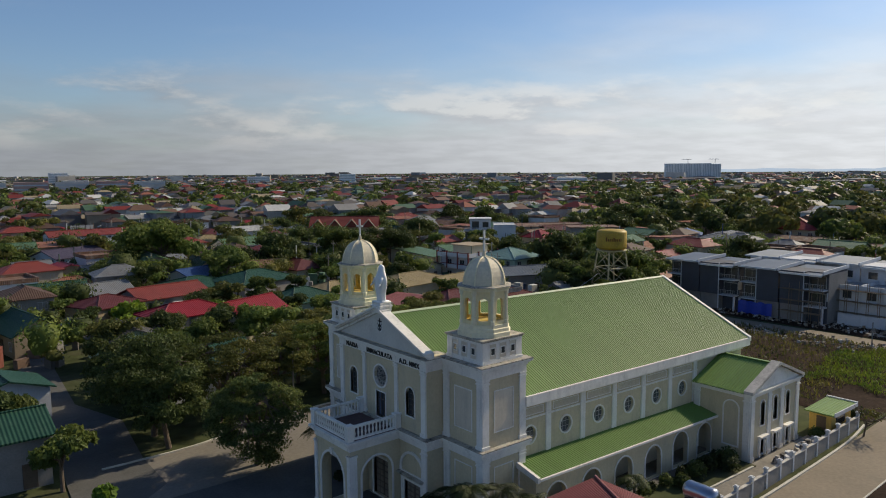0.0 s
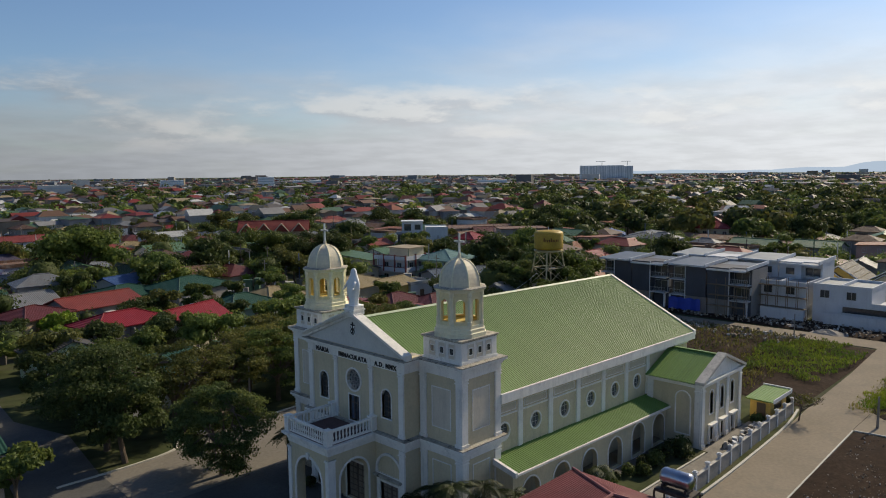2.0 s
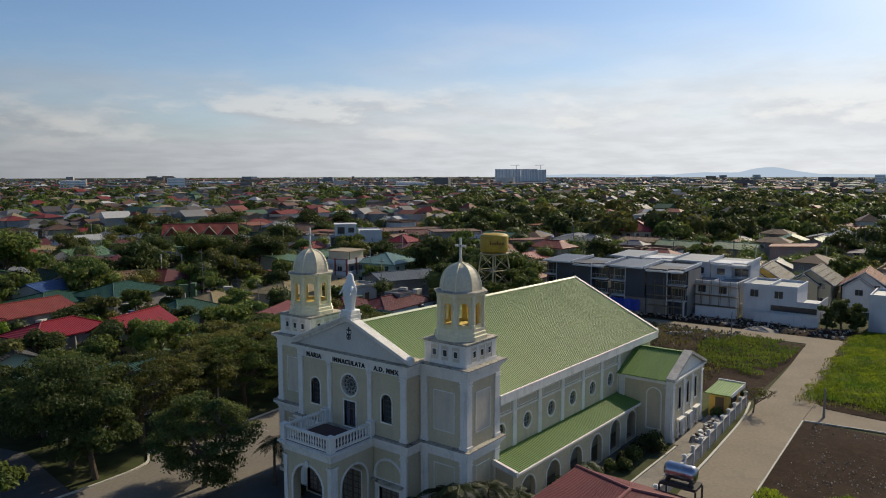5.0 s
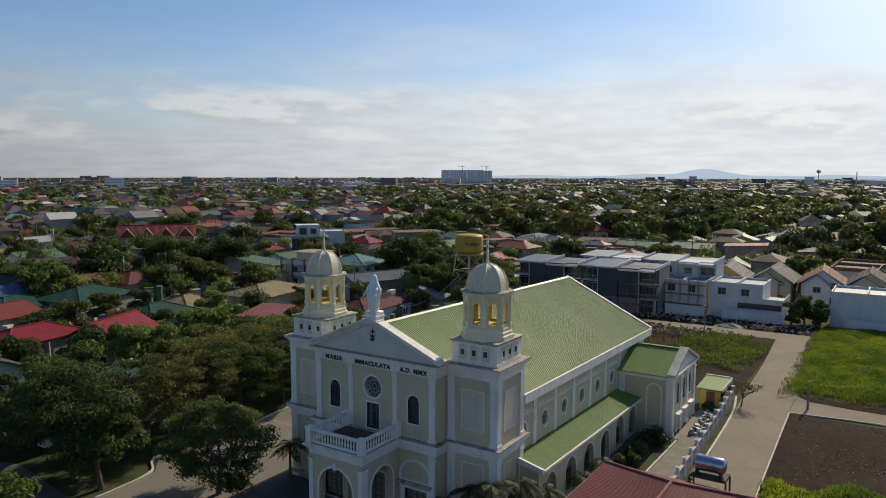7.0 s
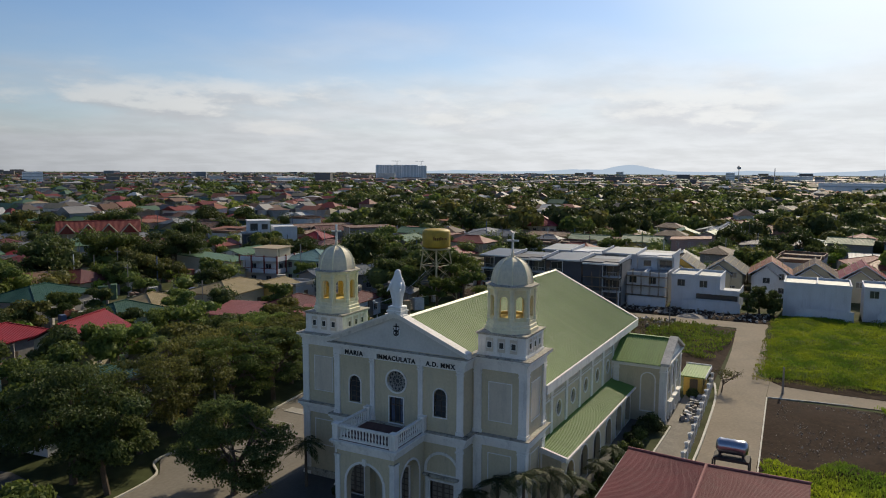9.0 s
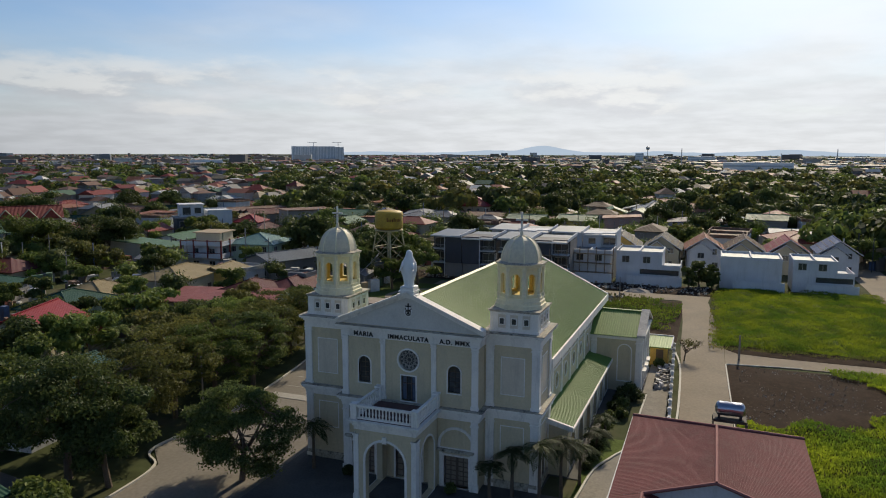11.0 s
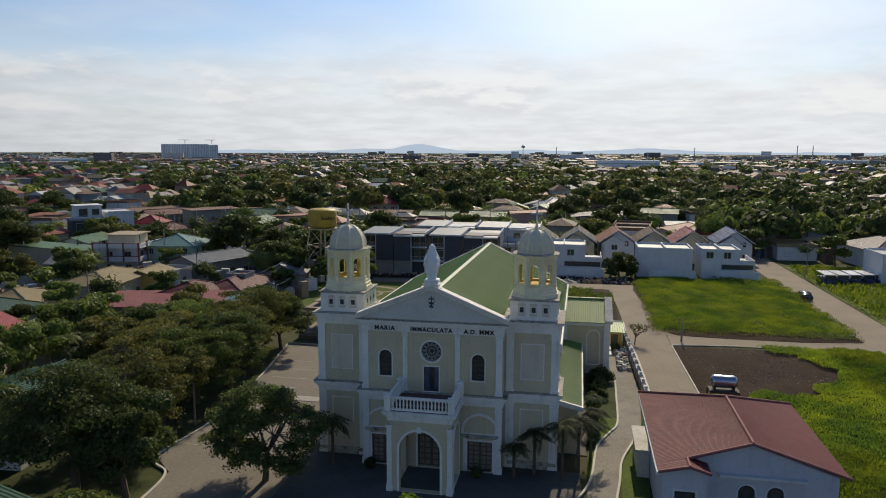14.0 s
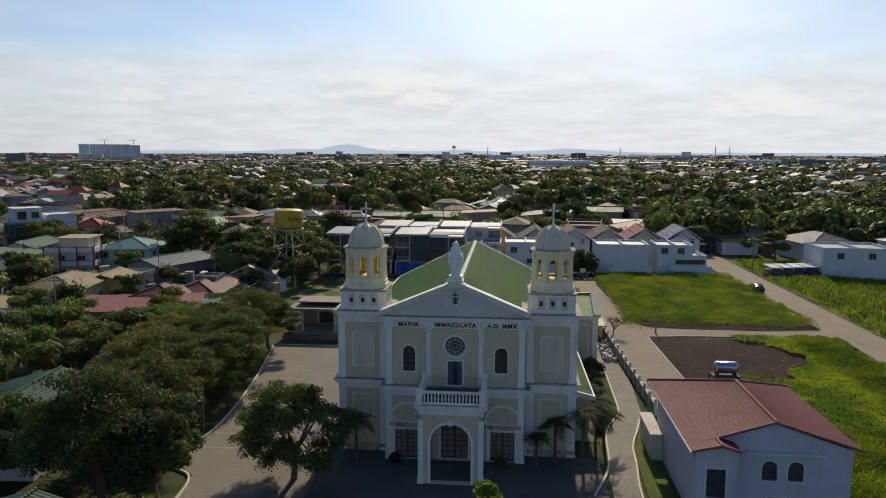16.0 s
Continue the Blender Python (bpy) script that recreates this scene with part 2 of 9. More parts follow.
OCULUS = mat("grey_reflecting_glass", (0.10, 0.11, 0.11), 0.12, 0.25, 1.0, 3, 0.0, spec=0.7)
STATUE = mat("white_statue_paint", (0.80, 0.80, 0.78), 0.6, 0.06, 0.8, 6, 0.08)
GLASS_DARK = mat("dark_window_glass", (0.045, 0.05, 0.056), 0.15, 0.3, 1.0, 3, 0.0, spec=0.8)
BLUEGLASS = mat("blue_curtained_glass", (0.10, 0.125, 0.18), 0.2, 0.3, 2.0, 3, 0.0)
DOORWOOD = mat("dark_carved_wood", (0.10, 0.075, 0.055), 0.6, 0.3, 1.5, 14, 0.3)
BALCONY = mat("dark_red_deck", (0.10, 0.055, 0.05), 0.8, 0.3, 0.8, 6, 0.15)
LETTER = mat("dark_letters", (0.025, 0.022, 0.022), 0.6, 0.1, 2, 9, 0)
CONC = mat("concrete_paving", (0.235, 0.196, 0.145), 0.9, 0.16, 0.15, 3, 0.2, stain=(0.17, 0.15, 0.12), stain_amt=0.5, spec=0.2)
ASPH = mat("old_asphalt", (0.10, 0.098, 0.092), 0.92, 0.2, 0.3, 5, 0.3, stain=(0.17, 0.16, 0.14), stain_amt=0.4, spec=0.2)
DRIVE = mat("grey_drive_concrete", (0.24, 0.22, 0.19), 0.9, 0.2, 0.3, 4, 0.2, stain=(0.14, 0.13, 0.11), stain_amt=0.6, spec=0.2)
LOTGREY = mat("parking_concrete", (0.185, 0.168, 0.142), 0.9, 0.2, 0.15, 3, 0.2, stain=(0.17, 0.155, 0.13), stain_amt=0.6, spec=0.2)
KERB = mat("painted_kerb", (0.50, 0.48, 0.42), 0.85, 0.15, 0.8, 6, 0.2)
SOIL = mat("turned_brown_soil", (0.031, 0.019, 0.0125), 0.95, 0.45, 0.7, 3.5, 0.9, stain=(0.075, 0.052, 0.035), stain_amt=0.5, spec=0.08)
RUBBLE = mat("pale_rubble", (0.42, 0.38, 0.33), 0.9, 0.3, 0.8, 5, 0.5, spread=[(0.36, 0.33, 0.29), (0.20, 0.17, 0.14), (0.45, 0.43, 0.40), (0.26, 0.19, 0.13), (0.15, 0.12, 0.09)], island=True)
EARTH = mat("town_ground", (0.055, 0.065, 0.028), 0.95, 0.45, 0.03, 0.6, 0.4, stain=(0.10, 0.085, 0.06), stain_amt=0.8, spec=0.08)
LAWN = mat("mown_lawn", (0.085, 0.115, 0.03), 0.95, 0.3, 0.25, 4, 0.5, spec=0.08)
GRASSG = mat("weed_ground", (0.13, 0.165, 0.03), 0.95, 0.4, 0.2, 3, 0.6, stain=(0.10, 0.085, 0.04), stain_amt=0.4, spec=0.08)
BARK = mat("bark", (0.12, 0.09, 0.065), 0.95, 0.3, 2, 12, 0.6)
STEEL = mat("stainless_steel", (0.36, 0.38, 0.44), 0.30, 0.1, 1, 8, 0.05, metal=1.0)
GALV = mat("galvanised_steel", (0.42, 0.43, 0.44), 0.55, 0.2, 1, 8, 0.1, metal=0.6)
TANKY = mat("yellow_tank_paint", (0.43, 0.285, 0.028), 0.55, 0.2, 0.5, 4, 0.1, stain=(0.24, 0.15, 0.03), stain_amt=0.5)
REDTILE = mat("dull_red_tile", (0.142, 0.040, 0.042), 0.7, 0.2, 0.4, 7, 0.25, stain=(0.13, 0.058, 0.056), stain_amt=0.5, spec=0.18)
HOUSEWALL = mat("lavender_white_wall", (0.47, 0.47, 0.53), 0.85, 0.1, 0.4, 6, 0.1, stain=(0.40, 0.40, 0.42), stain_amt=0.4, streak=0.25)
DKGREY = mat("dark_slate_wall", (0.055, 0.060, 0.075), 0.7, 0.2, 0.5, 5, 0.1)
FLATDARK = mat("dark_roof_panels", (0.085, 0.098, 0.115), 0.45, 0.2, 0.3, 4, 0.1, stain=(0.13, 0.14, 0.15), stain_amt=0.4)
COPING = mat("pale_cement_coping", (0.50, 0.47, 0.42), 0.9, 0.25, 0.8, 6, 0.2, stain=(0.25, 0.23, 0.2), stain_amt=0.6)
FLATGREY = mat("grey_roof_coating", (0.24, 0.26, 0.275), 0.6, 0.15, 0.3, 4, 0.1, stain=(0.20, 0.22, 0.24), stain_amt=0.5)
WHITEWALL = mat("white_house_paint", (0.57, 0.585, 0.61), 0.8, 0.1, 0.4, 6, 0.1, stain=(0.5, 0.5, 0.5), stain_amt=0.35, streak=0.2)
BLUETARP = mat("blue_tarpaulin", (0.02, 0.05, 0.36), 0.5, 0.2, 1, 5, 0.2)
GREENNET = mat("green_netting", (0.05, 0.42, 0.08), 0.7, 0.2, 1, 9, 0.3)
YELLOWW = mat("yellow_wall_paint", (0.55, 0.38, 0.10), 0.85, 0.15, 0.5, 6, 0.1)
SCAFF = mat("scaffold_timber", (0.20, 0.15, 0.10), 0.9, 0.3, 1, 8, 0.2)
POLEW = mat("weathered_pole", (0.22, 0.20, 0.18), 0.9, 0.2, 1, 8, 0.2)
LEAF_A = leaf_mat("mid_green_leaves", (0.086, 0.120, 0.030), (0.172, 0.214, 0.050))
LEAF_F = leaf_mat("fresh_green_leaves", (0.100, 0.138, 0.042), (0.225, 0.275, 0.088), 0.55, 0.5)
LEAF_B = leaf_mat("dark_green_leaves", (0.056, 0.076, 0.024), (0.115, 0.142, 0.042))
LEAF_C = leaf_mat("yellow_green_leaves", (0.09, 0.15, 0.018), (0.22, 0.29, 0.035))
LEAF_D = leaf_mat("olive_brown_leaves", (0.094, 0.102, 0.028), (0.190, 0.184, 0.050))
WEED = leaf_mat("bright_weeds", (0.165, 0.228, 0.017), (0.262, 0.335, 0.030), 0.6, 0.55, 0.2, (0.48, 0.62, 0.8), (1.25, 1.13, 0.95))
# darker leaf copy: the shade beside the church is put into its colour
LEAF_P = leaf_mat("shaded_green_leaves", (0.034, 0.046, 0.018), (0.066, 0.085, 0.030))

ROOFS = {
    "crimson": mat("crimson_roof", (0.204, 0.017, 0.024), 0.5, 0.2, 0.4, 5, 0.1, stain=(0.2, 0.03, 0.04), stain_amt=0.4, wave=0.33, spec=0.18),
    "red": mat("red_roof", (0.190, 0.041, 0.031), 0.55, 0.2, 0.4, 5, 0.1, stain=(0.18, 0.06, 0.05), stain_amt=0.5, wave=0.33, spec=0.18),
    "pinkish red": mat("faded_pink_red_roof", (0.230, 0.085, 0.081), 0.65, 0.2, 0.4, 5, 0.1, stain=(0.22, 0.07, 0.06), stain_amt=0.5, wave=0.33, spec=0.18),
    "slate": mat("dark_slate_roof", (0.072, 0.068, 0.064), 0.6, 0.25, 0.5, 5, 0.1, stain=(0.16, 0.13, 0.10), stain_amt=0.5, wave=0.33, spec=0.18),
    "maroon": mat("maroon_roof", (0.095, 0.024, 0.024), 0.55, 0.2, 0.4, 5, 0.1, stain=(0.1, 0.04, 0.04), stain_amt=0.5, wave=0.33, spec=0.18),
    "terracotta": mat("terracotta_roof", (0.245, 0.102, 0.058), 0.6, 0.2, 0.4, 5, 0.1, stain=(0.25, 0.13, 0.09), stain_amt=0.5, wave=0.33, spec=0.18),
    "brown": mat("brown_roof", (0.088, 0.052, 0.038), 0.65, 0.25, 0.4, 5, 0.1, stain=(0.11, 0.08, 0.06), stain_amt=0.5, wave=0.33, spec=0.18),
    "dark green": mat("dark_green_roof", (0.019, 0.058, 0.037), 0.5, 0.2, 0.4, 5, 0.1, stain=(0.05, 0.09, 0.06), stain_amt=0.4, wave=0.33, spec=0.18),
    "green": mat("pale_green_roof", (0.082, 0.150, 0.082), 0.5, 0.2, 0.4, 5, 0.1, stain=(0.15, 0.2, 0.13), stain_amt=0.5, wave=0.33, spec=0.18),
    "teal": mat("teal_roof", (0.136, 0.224, 0.204), 0.45, 0.15, 0.4, 5, 0.1, stain=(0.15, 0.24, 0.22), stain_amt=0.4, wave=0.33, spec=0.18),
    "grey": mat("grey_roof", (0.163, 0.170, 0.177), 0.5, 0.25, 0.4, 5, 0.1, stain=(0.15, 0.13, 0.12), stain_amt=0.5, wave=0.33, spec=0.18),
    "white": mat("whitish_roof", (0.381, 0.381, 0.367), 0.5, 0.15, 0.4, 5, 0.1, stain=(0.35, 0.33, 0.3), stain_amt=0.5, wave=0.33, spec=0.18),
    "tan": mat("tan_roof", (0.235, 0.185, 0.095), 0.6, 0.2, 0.4, 5, 0.1, stain=(0.28, 0.22, 0.14), stain_amt=0.5, wave=0.33, spec=0.18),
    "rusty": mat("rusty_roof", (0.177, 0.102, 0.068), 0.7, 0.3, 0.5, 4, 0.15, stain=(0.33, 0.30, 0.27), stain_amt=0.6, wave=0.33, spec=0.18),
    "blue": mat("blue_roof", (0.041, 0.082, 0.204), 0.5, 0.2, 0.4, 5, 0.1, wave=0.33, spec=0.18),
    "slate blue": mat("slate_blue_roof", (0.085, 0.105, 0.13), 0.5, 0.2, 0.4, 5, 0.1, stain=(0.14, 0.15, 0.16), stain_amt=0.4, wave=0.33, spec=0.18),
    "purple-grey": mat("purple_grey_roof", (0.068, 0.058, 0.088), 0.6, 0.2, 0.4, 5, 0.1, wave=0.33, spec=0.18),
}
WALLS = {
    "white": WHITEWALL,
    "cream": mat("cream_house_paint", (0.45, 0.40, 0.29), 0.85, 0.15, 0.4, 6, 0.1, stain=(0.4, 0.36, 0.28), stain_amt=0.4),
    "grey": mat("bare_concrete_wall", (0.24, 0.23, 0.22), 0.9, 0.2, 0.4, 6, 0.15, stain=(0.2, 0.19, 0.18), stain_amt=0.5),
    "pale blue": mat("pale_blue_paint", (0.42, 0.50, 0.60), 0.85, 0.12, 0.4, 6, 0.1, stain=(0.3, 0.34, 0.4), stain_amt=0.4),
    "pale green": mat("pale_green_paint", (0.42, 0.52, 0.40), 0.85, 0.12, 0.4, 6, 0.1, stain=(0.3, 0.36, 0.28), stain_amt=0.4),
    "yellow": YELLOWW,
    "pink": mat("pink_paint", (0.42, 0.28, 0.25), 0.85, 0.12, 0.4, 6, 0.1),
    "tan": mat("tan_paint", (0.32, 0.25, 0.165), 0.85, 0.15, 0.4, 6, 0.1),
    "lavender": mat("lavender_paint", (0.36, 0.36, 0.58), 0.8, 0.1, 0.4, 6, 0.1),
}
FAR_ROOF = mat("far_roofs", (0.3, 0.3, 0.3), 0.6, 0.15, 0.1, 1, 0, island=True, spec=0.15, spread=[(0.24, 0.235, 0.23), (0.17, 0.035, 0.03), (0.12, 0.12, 0.125), (0.14, 0.085, 0.06), (0.06, 0.11, 0.07), (0.25, 0.10, 0.065), (0.48, 0.48, 0.46), (0.10, 0.09, 0.085), (0.27, 0.22, 0.14), (0.14, 0.03, 0.028), (0.15, 0.09, 0.065), (0.09, 0.075, 0.068)])
CLUTTER = mat("yard_clutter", (0.3, 0.3, 0.3), 0.75, 0.2, 0.5, 3, 0, island=True, spread=[(0.10, 0.09, 0.08), (0.40, 0.38, 0.35), (0.20, 0.06, 0.04), (0.05, 0.05, 0.055), (0.30, 0.22, 0.13), (0.62, 0.61, 0.58), (0.08, 0.12, 0.22), (0.22, 0.21, 0.20), (0.16, 0.10, 0.07), (0.06, 0.12, 0.07)])
FAR_WALL = mat("far_walls", (0.5, 0.48, 0.44), 0.85, 0.15, 0.1, 1, 0, island=True, spread=[(0.36, 0.34, 0.31), (0.17, 0.165, 0.16), (0.55, 0.54, 0.51), (0.25, 0.21, 0.155), (0.14, 0.135, 0.135), (0.29, 0.23, 0.19), (0.2, 0.22, 0.24)])


# ---- mesh tools ----
def mesh_of(name, bm, material, smooth=False):
    me = bpy.data.meshes.new(name)
    bm.normal_update()
    bm.to_mesh(me)
    bm.free()
    for m in (material if isinstance(material, (list, tuple)) else (material,)):
        me.materials.append(m)
    if smooth:
        for p in me.polygons:
            p.use_smooth = True
    return me


def pydata(name, verts, faces, material, smooth=False):
    me = bpy.data.meshes.new(name)
    me.from_pydata(verts, [], faces)
    me.materials.append(material)
    if smooth:
        for p in me.polygons:
            p.use_smooth = True
    return me


def part(name, bm, material, parent, label="", smooth=False):
    me = bm if isinstance(bm, bpy.types.Mesh) else mesh_of(name, bm, material, smooth)
    ob = new(name, me)
    ob.parent = parent
    if label:
        tagged(ob, label)
    return ob


def thing(name, label, category, x=0, y=0, z=0, rz=0, group="", kind=""):
    ob = new(name)
    ob.matrix_world = pose(x, y, z, 0, 0, rz)
    return tagged(ob, label, category, group, kind)


def box(bm, x0, x1, y0, y1, z0, z1):
    v = [bm.verts.new((x, y, z)) for z in (z0, z1) for y in (y0, y1) for x in (x0, x1)]
    for f in ((0, 2, 3, 1), (4, 5, 7, 6), (0, 1, 5, 4), (2, 6, 7, 3), (0, 4, 6, 2), (1, 3, 7, 5)):
        bm.faces.new([v[i] for i in f])
    return bm


def boxes(*rows):
    bm = bmesh.new()
    for r in rows:
        box(bm, *r)
    return bm


def lathe(bm, cx, cy, prof, n=16, turn=0.0, caps=True):
    """A turned body: prof is (radius, z) from the foot up."""
    rings = []
    for r, z in prof:
        rings.append([bm.verts.new((cx + r * math.cos(turn + 2 * math.pi * i / n), cy + r * math.sin(turn + 2 * math.pi * i / n), z)) for i in range(n)])
    for a, b in zip(rings, rings[1:]):
        for i in range(n):
            bm.faces.new((a[i], a[(i + 1) % n], b[(i + 1) % n], b[i]))
    if caps:
        if prof[0][0] > 1e-4:
            bm.faces.new(rings[0][::-1])
        if prof[-1][0] > 1e-4:
            bm.faces.new(rings[-1])
    return bm


def rod(bm, a, b, r, n=6, r2=None):
    a, b = Vector(a), Vector(b)
    q = (b - a).to_track_quat("Z", "Y").to_matrix()
    r2 = r if r2 is None else r2
    lo, hi = [], []
    for i in range(n):
        d = Vector((math.cos(2 * math.pi * i / n), math.sin(2 * math.pi * i / n), 0))
        lo.append(bm.verts.new(a + q @ (d * r)))
        hi.append(bm.verts.new(b + q @ (d * r2)))
    for i in range(n):
        bm.faces.new((lo[i], lo[(i + 1) % n], hi[(i + 1) % n], hi[i]))
    bm.faces.new(lo[::-1])
    bm.faces.new(hi)
    return bm


def axis_map(axis, at, sign):
    """(u, depth, z) to the world for a wall whose outer face lies at x = at or y = at; sign: which way is inwards."""
    if axis == "x":
        return lambda u, d, z: (at + sign * d, u, z)
    return lambda u, d, z: (u, at + sign * d, z)


def pierced(bm, M, u0, u1, z0, z1, th, holes=()):
    """A wall of thickness th with holes (centre, width, sill, top, form) that go through it; form: rect, arch or round."""
    def span(h, u):
        c, w, s, t, form = h
        k = max(-1.0, min(1.0, (u - c) / (w / 2)))
        if form == "rect":
            return s, t
        if form == "arch":
            return s, t - w / 2 + w / 2 * math.sqrt(max(0, 1 - k * k))
        m, r = (s + t) / 2, (t - s) / 2
        return m - r * math.sqrt(max(0, 1 - k * k)), m + r * math.sqrt(max(0, 1 - k * k))
    us = {round(u0, 4), round(u1, 4)}
    for h in holes:
        n = 1 if h[4] == "rect" else 12
        for i in range(n + 1):
            us.add(round(h[0] - h[1] / 2 * math.cos(math.pi * i / n), 4))
    us = sorted(us)

    def quad(*p):
        try:
            bm.faces.new([bm.verts.new(M(*q)) for q in p])
        except ValueError:
            pass
    for a, b in zip(us, us[1:]):
        mid = (a + b) / 2
        hs = sorted([h for h in holes if h[0] - h[1] / 2 < mid < h[0] + h[1] / 2], key=lambda h: h[2])
        la = lb = z0
        for h in hs:
            (sa, ta), (sb, tb) = span(h, a), span(h, b)
            for d in (0, th):
                if sa - la > 1e-4 or sb - lb > 1e-4:
                    quad((a, d, la), (b, d, lb), (b, d, sb), (a, d, sa))
            if sa > z0 + 1e-4 or sb > z0 + 1e-4:
                quad((a, 0, sa), (b, 0, sb), (b, th, sb), (a, th, sa))
            quad((a, 0, ta), (b, 0, tb), (b, th, tb), (a, th, ta))
            la, lb = ta, tb
        for d in (0, th):
            quad((a, d, la), (b, d, lb), (b, d, z1), (a, d, z1))
    for h in holes:
        if h[4] in ("rect", "arch"):
            for u in (h[0] - h[1] / 2, h[0] + h[1] / 2):
                lo, hi = span(h, u)
                quad((u, 0, lo), (u, th, lo), (u, th, hi), (u, 0, hi))
    for u in (u0, u1):
        quad((u, 0, z0), (u, th, z0), (u, th, z1), (u, 0, z1))
    quad((u0, 0, z1), (u1, 0, z1), (u1, th, z1), (u0, th, z1))
    bmesh.ops.remove_doubles(bm, verts=bm.verts, dist=1e-4)
    return bm


def ring_frame(bm, M, c, w, s, t, form, wide, proud, inner=0.05):
    """A raised moulding round an opening."""
    def outline(grow):
        r = w / 2 + grow
        if form == "round":
            m, rr = (s + t) / 2, (t - s) / 2 + grow
            return [(c + rr * math.cos(2 * math.pi * i / 24), m + rr * math.sin(2 * math.pi * i / 24)) for i in range(24)]
        if form == "rect":
            return [(c - r, s - grow), (c + r, s - grow), (c + r, t + grow), (c - r, t + grow)]
        pts = [(c - r, s - grow), (c + r, s - grow)]
        return pts + [(c + r * math.cos(math.pi * i / 12), t - w / 2 + r * math.sin(math.pi * i / 12)) for i in range(13)]
    A, B = outline(0), outline(wide)
    n = len(A)
    for i in range(n):
        j = (i + 1) % n
        a, b, c2, d = A[i], A[j], B[j], B[i]
        for q in (((a, -proud), (b, -proud), (c2, -proud), (d, -proud)), ((d, -proud), (c2, -proud), (c2, 0), (d, 0)), ((b, -proud), (a, -proud), (a, inner), (b, inner))):
            bm.faces.new([bm.verts.new(M(p[0], dd, p[1])) for p, dd in q])
    return bm


def pane_mesh(M, c, w, s, t, form, depth):
    bm = bmesh.new()
    if form == "round":
        m, r = (s + t) / 2, (t - s) / 2
        pts = [(c + r * math.cos(2 * math.pi * i / 24), m + r * math.sin(2 * math.pi * i / 24)) for i in range(24)]
    elif form == "rect":
        pts = [(c - w / 2, s), (c + w / 2, s), (c + w / 2, t), (c - w / 2, t)]
    else:
        pts = [(c - w / 2, s), (c + w / 2, s)] + [(c + w / 2 * math.cos(math.pi * i / 12), t - w / 2 + w / 2 * math.sin(math.pi * i / 12)) for i in range(13)]
    f = bm.faces.new([bm.verts.new(M(u, depth, z)) for u, z in pts])
    r = bmesh.ops.extrude_face_region(bm, geom=[f])
    off = Vector(M(0, depth + 0.03, 0)) - Vector(M(0, depth, 0))
    bmesh.ops.translate(bm, verts=[e for e in r["geom"] if isinstance(e, bmesh.types.BMVert)], vec=off)
    return bm


def ledge(bm, x0, x1, y0, y1, z, steps):
    """A moulded course round a block: steps of (overhang, height) from below upwards."""
    for o, h in steps:
        box(bm, x0 - o, x1 + o, y0 - o, y1 + o, z, z + h)
        z += h
    return bm
# ---- church ----
church = thing("church", "cream and white church with green metal roof, twin domed belfries", "church")
FRONT = axis_map("x", 0.0, 1)

# facade wall
FACADE_HOLES = [(-3.9, 1.05, 7.85, 10.05, "arch"), (3.9, 1.05, 7.85, 10.05, "arch"), (0, 1.70, 9.25, 10.95, "round"),
                (0, 1.25, 6.72, 8.80, "rect"), (0, 2.3, 0.12, 3.3, "rect"), (-4.1, 2.05, 0.08, 2.65, "rect"), (4.1, 2.05, 0.08, 2.65, "rect")]
bm = pierced(bmesh.new(), FRONT, -5.9, 5.9, 0, 12.72, 0.45, FACADE_HOLES)
box(bm, 0.45, 1.7, 5.5, 5.9, 0, 12.72)
box(bm, 0.45, 1.7, -5.9, -5.5, 0, 12.72)
part("facade_wall", bm, CREAM, church, "cream painted front wall")

# pilasters of the front
for y, w in ((-5.62, 0.52), (-2.2, 0.40), (2.2, 0.40), (5.62, 0.52)):
    part("pilaster", boxes((-0.14, 0, y - w / 2, y + w / 2, 6.9, 11.68), (-0.20, 0, y - w / 2 - 0.06, y + w / 2 + 0.06, 6.68, 6.95), (-0.20, 0, y - w / 2 - 0.06, y + w / 2 + 0.06, 11.35, 11.45), (-0.19, 0, y - w / 2 - 0.05, y + w / 2 + 0.05, 11.55, 11.68)), WHITE, church)
for y, w in ((-5.62, 0.56), (5.62, 0.56)):
    part("pilaster", boxes((-0.16, 0, y - w / 2, y + w / 2, 0.5, 5.7), (-0.24, 0, y - w / 2 - 0.08, y + w / 2 + 0.08, 0, 0.55), (-0.22, 0, y - w / 2 - 0.06, y + w / 2 + 0.06, 5.3, 5.42)), WHITE, church)


def course(x0, x1, y0, y1, z, steps, top=None):
    """A string course: white mouldings with a weathered top."""
    bm = bmesh.new()
    ledge(bm, x0, x1, y0, y1, z, steps)
    zt = z + sum(h for _, h in steps)
    ob = part("cornice", bm, WHITE, church)
    if top:
        o = steps[-1][0]
        part("ledge", boxes((x0 - o - 0.02, x1 + o + 0.02, y0 - o - 0.02, y1 + o + 0.02, zt, zt + top)), LEDGE, ob, "mould-stained cement ledge")
    return ob


MID = ((0.10, 0.28), (0.16, 0.22), (0.30, 0.16), (0.42, 0.20))
TOP = ((0.10, 0.52), (0.18, 0.16), (0.30, 0.12), (0.44, 0.16))
course(0.0, 1.6, -5.9, 5.9, 5.70, MID, 0.08)
course(0.0, 1.6, -5.9, 5.9, 11.66, TOP, 0.06)

